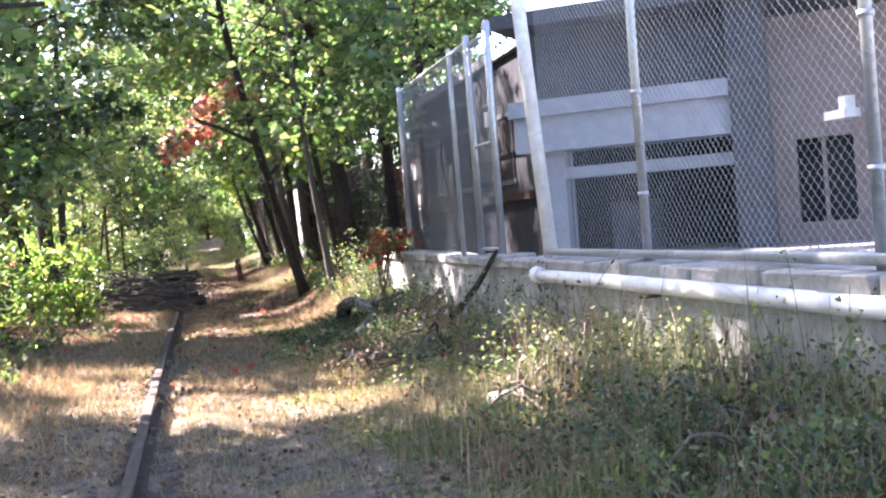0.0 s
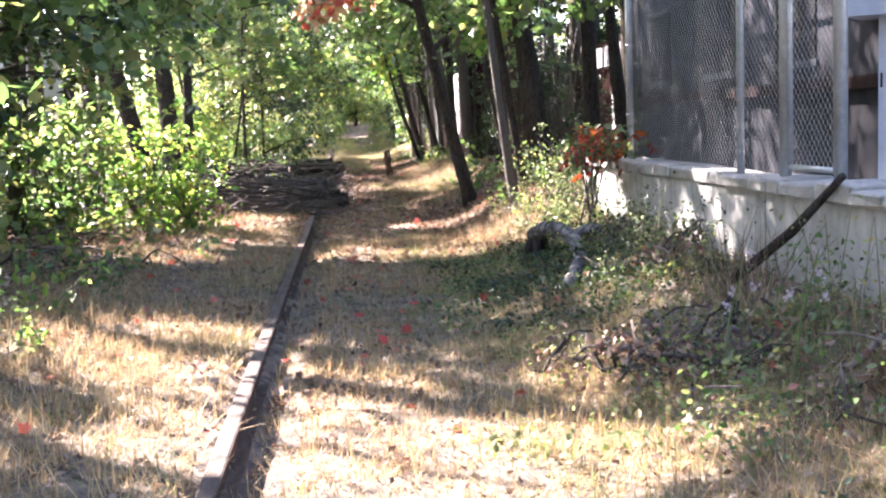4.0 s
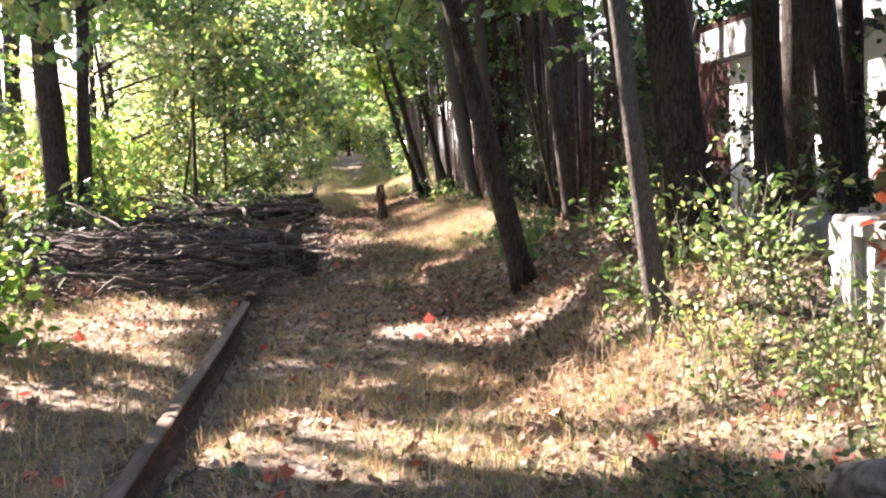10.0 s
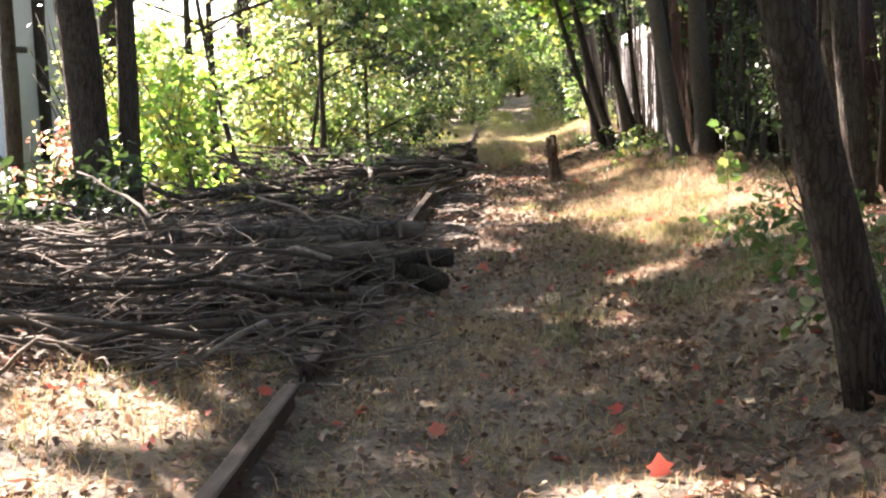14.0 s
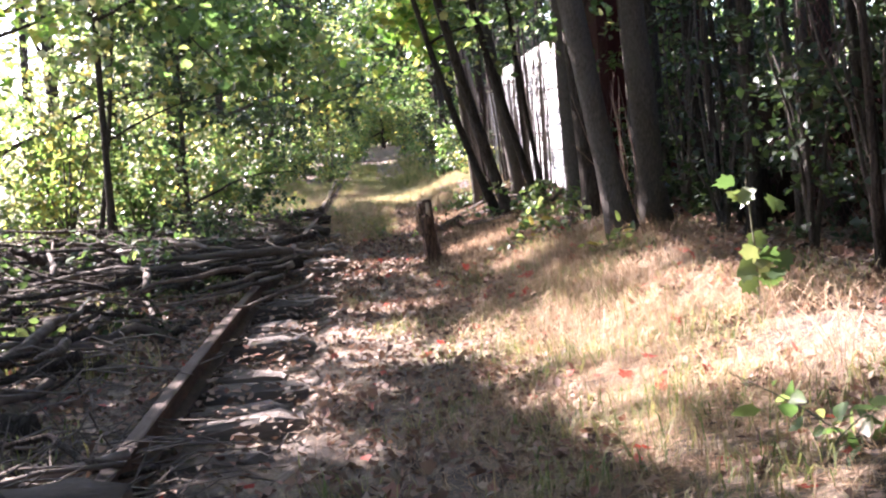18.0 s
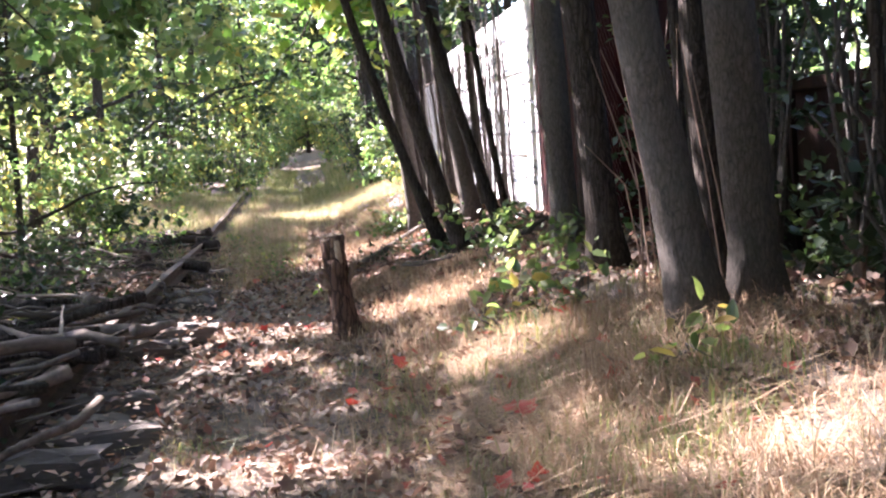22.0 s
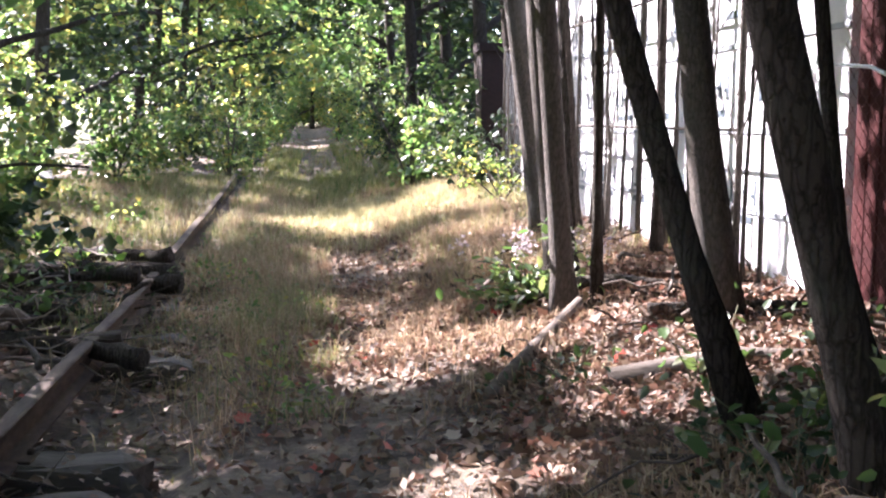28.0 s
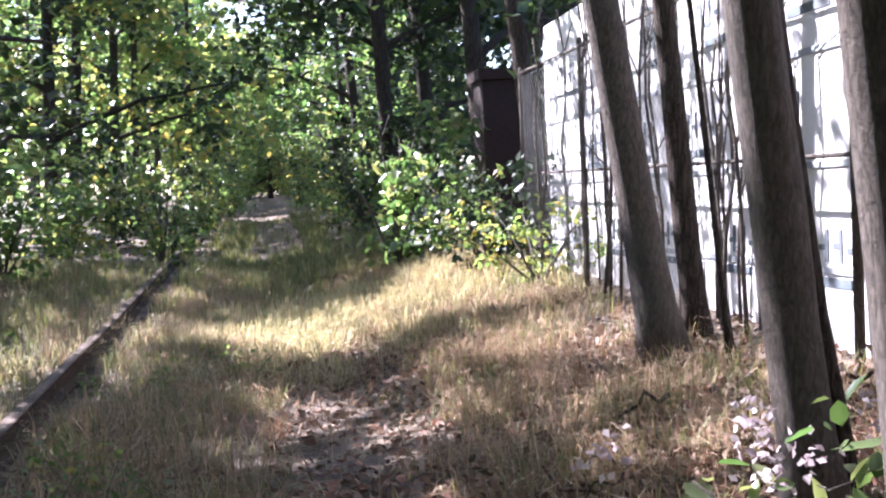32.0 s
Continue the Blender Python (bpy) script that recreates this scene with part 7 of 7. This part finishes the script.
tufts("long_straw", "long arching straw on the sunny bank", 7000, 2.4, 0.5, 27.5, 35, 0.12, 0.28, STRAW, 4.6, 0.0019)
tufts("bank_weeds", "thin green blades in the straw", 9000, 2.1, 0.6, 24, 36, 0.05, 0.2, GREENGRASS, 2.0, 0.003)
tufts("dry_grass", "dry grass about the stump", 9000, 1.9, 0.35, 34.5, 40, 0.04, 0.2, STRAW, 2.0)
tufts("verge_grass", "soft dry verge grass between rail and path", 22000, 0.3, 0.34, 41, 58, 0.06, 0.32, STRAW, 2.4, 0.0026, (1.35, 0.4))
tufts("verge_grass", "soft green verge grass between rail and path", 20000, 0.25, 0.38, 41, 58, 0.05, 0.28, GREENGRASS, 2.2, 0.0026, (1.35, 0.4))
tufts("verge_grass", "sunny dry grass towards the white wall", 30000, 2.2, 0.5, 43.6, 57, 0.05, 0.26, STRAW, 2.4, 0.0026, (1.35, 0.4))
tufts("verge_grass", "thin green grass towards the white wall", 12000, 2.3, 0.5, 43.6, 57, 0.05, 0.26, GREENGRASS, 2.2, 0.0026, (1.35, 0.4))
tufts("verge_grass", "short golden grass among the leaves beside the path", 6000, 1.75, 0.3, 41.0, 46.0, 0.05, 0.2, STRAW, 2.0, 0.0028)
grass("path_grass", "thin dry grass on the path", 7000, (0.5, 1.9, 40, 56), 0.02, 0.08, STRAW, 0.14, 2.4, 0.003)
grass("green_grass", "mixed green grass beside the far rail", 22000, (-3.2, -0.75, 45.5, 60), 0.08, 0.3, GREENGRASS, 0.15, 1.9, 0.003)
grass("green_grass", "green blades among the brush left of the rail", 7000, (-3.6, -0.75, 28, 40), 0.06, 0.26, GREENGRASS, 0.15, 1.4, 0.004)
grass("dry_grass", "mixed dry grass beside the far rail", 12000, (-3.2, -0.7, 45.5, 60), 0.06, 0.3, STRAW, 0.15, 2.0, 0.003)
# paler blades brighten the sunny band by their colour
tufts("sunny_grass", "grass coloured pale for the sunlight in the opening across the path", 15000, 1.6, 0.95, 48.6, 53.2, 0.08, 0.3, SUNLIT_GRASS, 1.8, 0.0045)
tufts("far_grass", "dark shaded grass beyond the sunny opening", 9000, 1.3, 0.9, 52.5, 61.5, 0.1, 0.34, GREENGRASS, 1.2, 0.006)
tufts("far_grass", "shaded grass along the far path", 16000, 0.6, 1.3, 54, 78, 0.08, 0.3, GREENGRASS, 0.8, 0.008, (1.05, 0.5))


def ground_cover(label, n, box, mat, size, tall, clump=0.13, shape=OVAL):
    """Low leafy growth in clumps, thinner towards its tips."""
    p = strew(n, *box, clump)
    p = p[(p[:, 0] < 2.86) | (p[:, 1] > 18.5)]
    up = tall * leaf_rng.random(len(p)) ** 1.3 * (0.45 + 0.55 * np.abs(np.sin(2.3 * p[:, 0] + 1.7 * p[:, 1])))
    tagged(part("low_weeds", leaf_mesh("low_weeds", on_ground(p) + np.column_stack([np.zeros((len(p), 2)), 0.02 + up]), size * (0.5 + leaf_rng.random(len(p))), shape, 0.5, 0.1), mat), label, "weeds", kind="stuff")


ground_cover("dark blue-green weeds below the wall", 1700, (1.75, 2.85, 2.6, 6.6), DARK_GREEN, 0.036, 0.34)
ground_cover("mixed green weeds below the wall", 3600, (1.6, 2.85, 3.0, 10.5), WEED, 0.034, 0.4)
ground_cover("pale leafy weeds against the wall", 1500, (2.3, 2.86, 6.0, 11.0), PALE_GREEN, 0.03, 0.5)
ground_cover("low dark weeds about the fallen log", 5200, (1.0, 2.75, 12.6, 16.8), DARK_GREEN, 0.036, 0.16)
ground_cover("low green weeds about the fallen log", 2600, (0.7, 2.7, 12.6, 17.2), WEED, 0.036, 0.15)
ground_cover("low green weeds on the shaded path side", 3000, (0.8, 2.4, 5.0, 12.5), GREENGRASS, 0.034, 0.12)
ground_cover("low green plants under the bank trees", 500, (1.9, 3.2, 39.0, 41.5), DARK_GREEN, 0.055, 0.2, 0.2)
ground_cover("green undergrowth left of the line", 4200, (-3.6, -0.8, 30.0, 45.0), DARK_GREEN, 0.06, 0.26, 0.2)


def litter(name, label, n, box, mat, size, shape=CURL, clump=0.0, flat=1.3):
    p = strew(n, *box, clump)
    p = p[~((p[:, 0] > RAILX - 0.1) & (p[:, 0] < 0.25) & (p[:, 1] > 28) & (p[:, 1] < 44) & (rng.random(len(p)) < 0.6))]
    tagged(part(name, leaf_mesh(name, on_ground(p, 0.012) + np.column_stack([np.zeros((len(p), 2)), 0.02 * rng.random(len(p))]), size * (0.5 + 0.9 * rng.random(len(p))), shape, flat, 0.0), mat), label, "leaf litter", kind="stuff")


litter("leaf_litter", "dull brown leaf litter on the ground", 13000, (-3.8, 2.9, 1, 24), LITTER, 0.042)
litter("leaf_litter", "broad fallen maple leaves on the ground", 1900, (-4.4, 2.8, 6, 26), LITTER, 0.058, FALLEN, 0.25, 0.8)
litter("leaf_litter", "broad fallen maple leaves along the line", 4600, (-3.6, 1.3, 22, 46), LITTER, 0.066, FALLEN, 0.3, 0.8)
litter("leaf_litter", "broad fallen leaves by the white wall", 1600, (1.5, 3.6, 36, 46), LITTER, 0.066, FALLEN, 0.3, 0.6)
litter("leaf_litter", "brown leaves caught in the verge grass", 3600, (-0.3, 3.0, 42, 56), LITTER, 0.07, CURL, 0.2, 0.8)
litter("leaf_litter", "small brown fallen leaves on the path by the brush pile", 8500, (-4.6, 1.7, 20.5, 27.5), LITTER, 0.044)
litter("leaf_litter", "thick brown and pinkish fallen leaves on the path", 31000, (-4.6, 1.7, 27.5, 46), LITTER, 0.054)
litter("leaf_litter", "brown fallen leaves on the bank by the wall", 7000, (1.2, 3.8, 17, 26), LITTER, 0.055)
litter("leaf_litter", "brown fallen leaves behind the straw bank", 2600, (2.9, 3.9, 26, 36), LITTER, 0.06)
litter("leaf_litter", "brown fallen leaves under the bank trees", 7000, (1.4, 3.8, 36, 48), LITTER, 0.045)
litter("leaf_litter", "dead leaves behind the bank trees", 6000, (3.6, 7.5, 22, 42), LITTER, 0.1)
litter("leaf_litter", "dead curled leaves under the trees by the white wall", 20000, (1.6, 3.7, 38.2, 45.0), LITTER, 0.043, CURL, 0.0, 0.6)
litter("leaf_litter", "small brown leaves on the bare path", 1800, (0.8, 1.95, 43.5, 50), LITTER, 0.042)
litter("leaf_litter", "fallen leaves on the far path", 5000, (-2, 3.4, 46, 90), LITTER, 0.06)
litter("leaf_litter", "brown and reddish leaves in the straw", 2600, (1.3, 3.5, 26, 36), LITTER, 0.05, CURL, 0.1)
litter("red_leaves", "scattered red maple leaves in the straw", 160, (1.2, 3.4, 27, 36), LITTER_RED, 0.075, FALLEN)
# broken sticks under the trees by the white wall
sticks = thing("stick_heap", "strewn broken sticks and bark under the trees", "sticks")
for k in range(90):
    x1, yy = rng.uniform(1.9, 3.6), rng.uniform(38.5, 45.5)
    L, r, a = 0.15 + 0.45 * rng.random(), 0.006 + 0.025 * rng.random() ** 2, rng.random() * 6.28
    u = np.linspace(0, 1, 5)[:, None]
    path = np.array((x1, yy, float(gz(x1, yy)) + r + 0.1 * rng.random())) + u * np.array((L * math.cos(a), L * math.sin(a), rng.normal(0, 0.08))) + rng.normal(0, 0.015, (5, 3))
    path[:, 0] = np.minimum(path[:, 0], 3.68)
    path[:, 2] = np.maximum(path[:, 2], gz(path[:, 0], path[:, 1]) + r)
    part("stick", Geo().tube(path, r * (1.1 - 0.5 * u[:, 0]), 6, 0.2).mesh("stick", True), (DEADWOOD, BARK, STUMPBARK, DEADWOOD)[k % 4], sticks)
# leaves caught on the sleepers
p = np.column_stack([rng.uniform(-0.4, 0.2, 1300), rng.uniform(26, 46, 1300)])
tagged(part("leaf_litter", leaf_mesh("leaf_litter", np.column_stack([p, 0.10 * ease(24, 36, p[:, 1]) + 0.065 * ease(24.5, 31, p[:, 1]) - 0.036 + 0.02 * rng.random(1300)]), 0.055 * (0.5 + 0.9 * rng.random(1300)), KITE, 2.2, 0.0), LITTER), "fallen leaves lying on the sleepers", "leaf litter", kind="stuff")
litter("red_leaves", "scattered red maple leaves on the ground", 700, (-4, 2.6, 10, 44), LITTER_RED, 0.07, FALLEN)
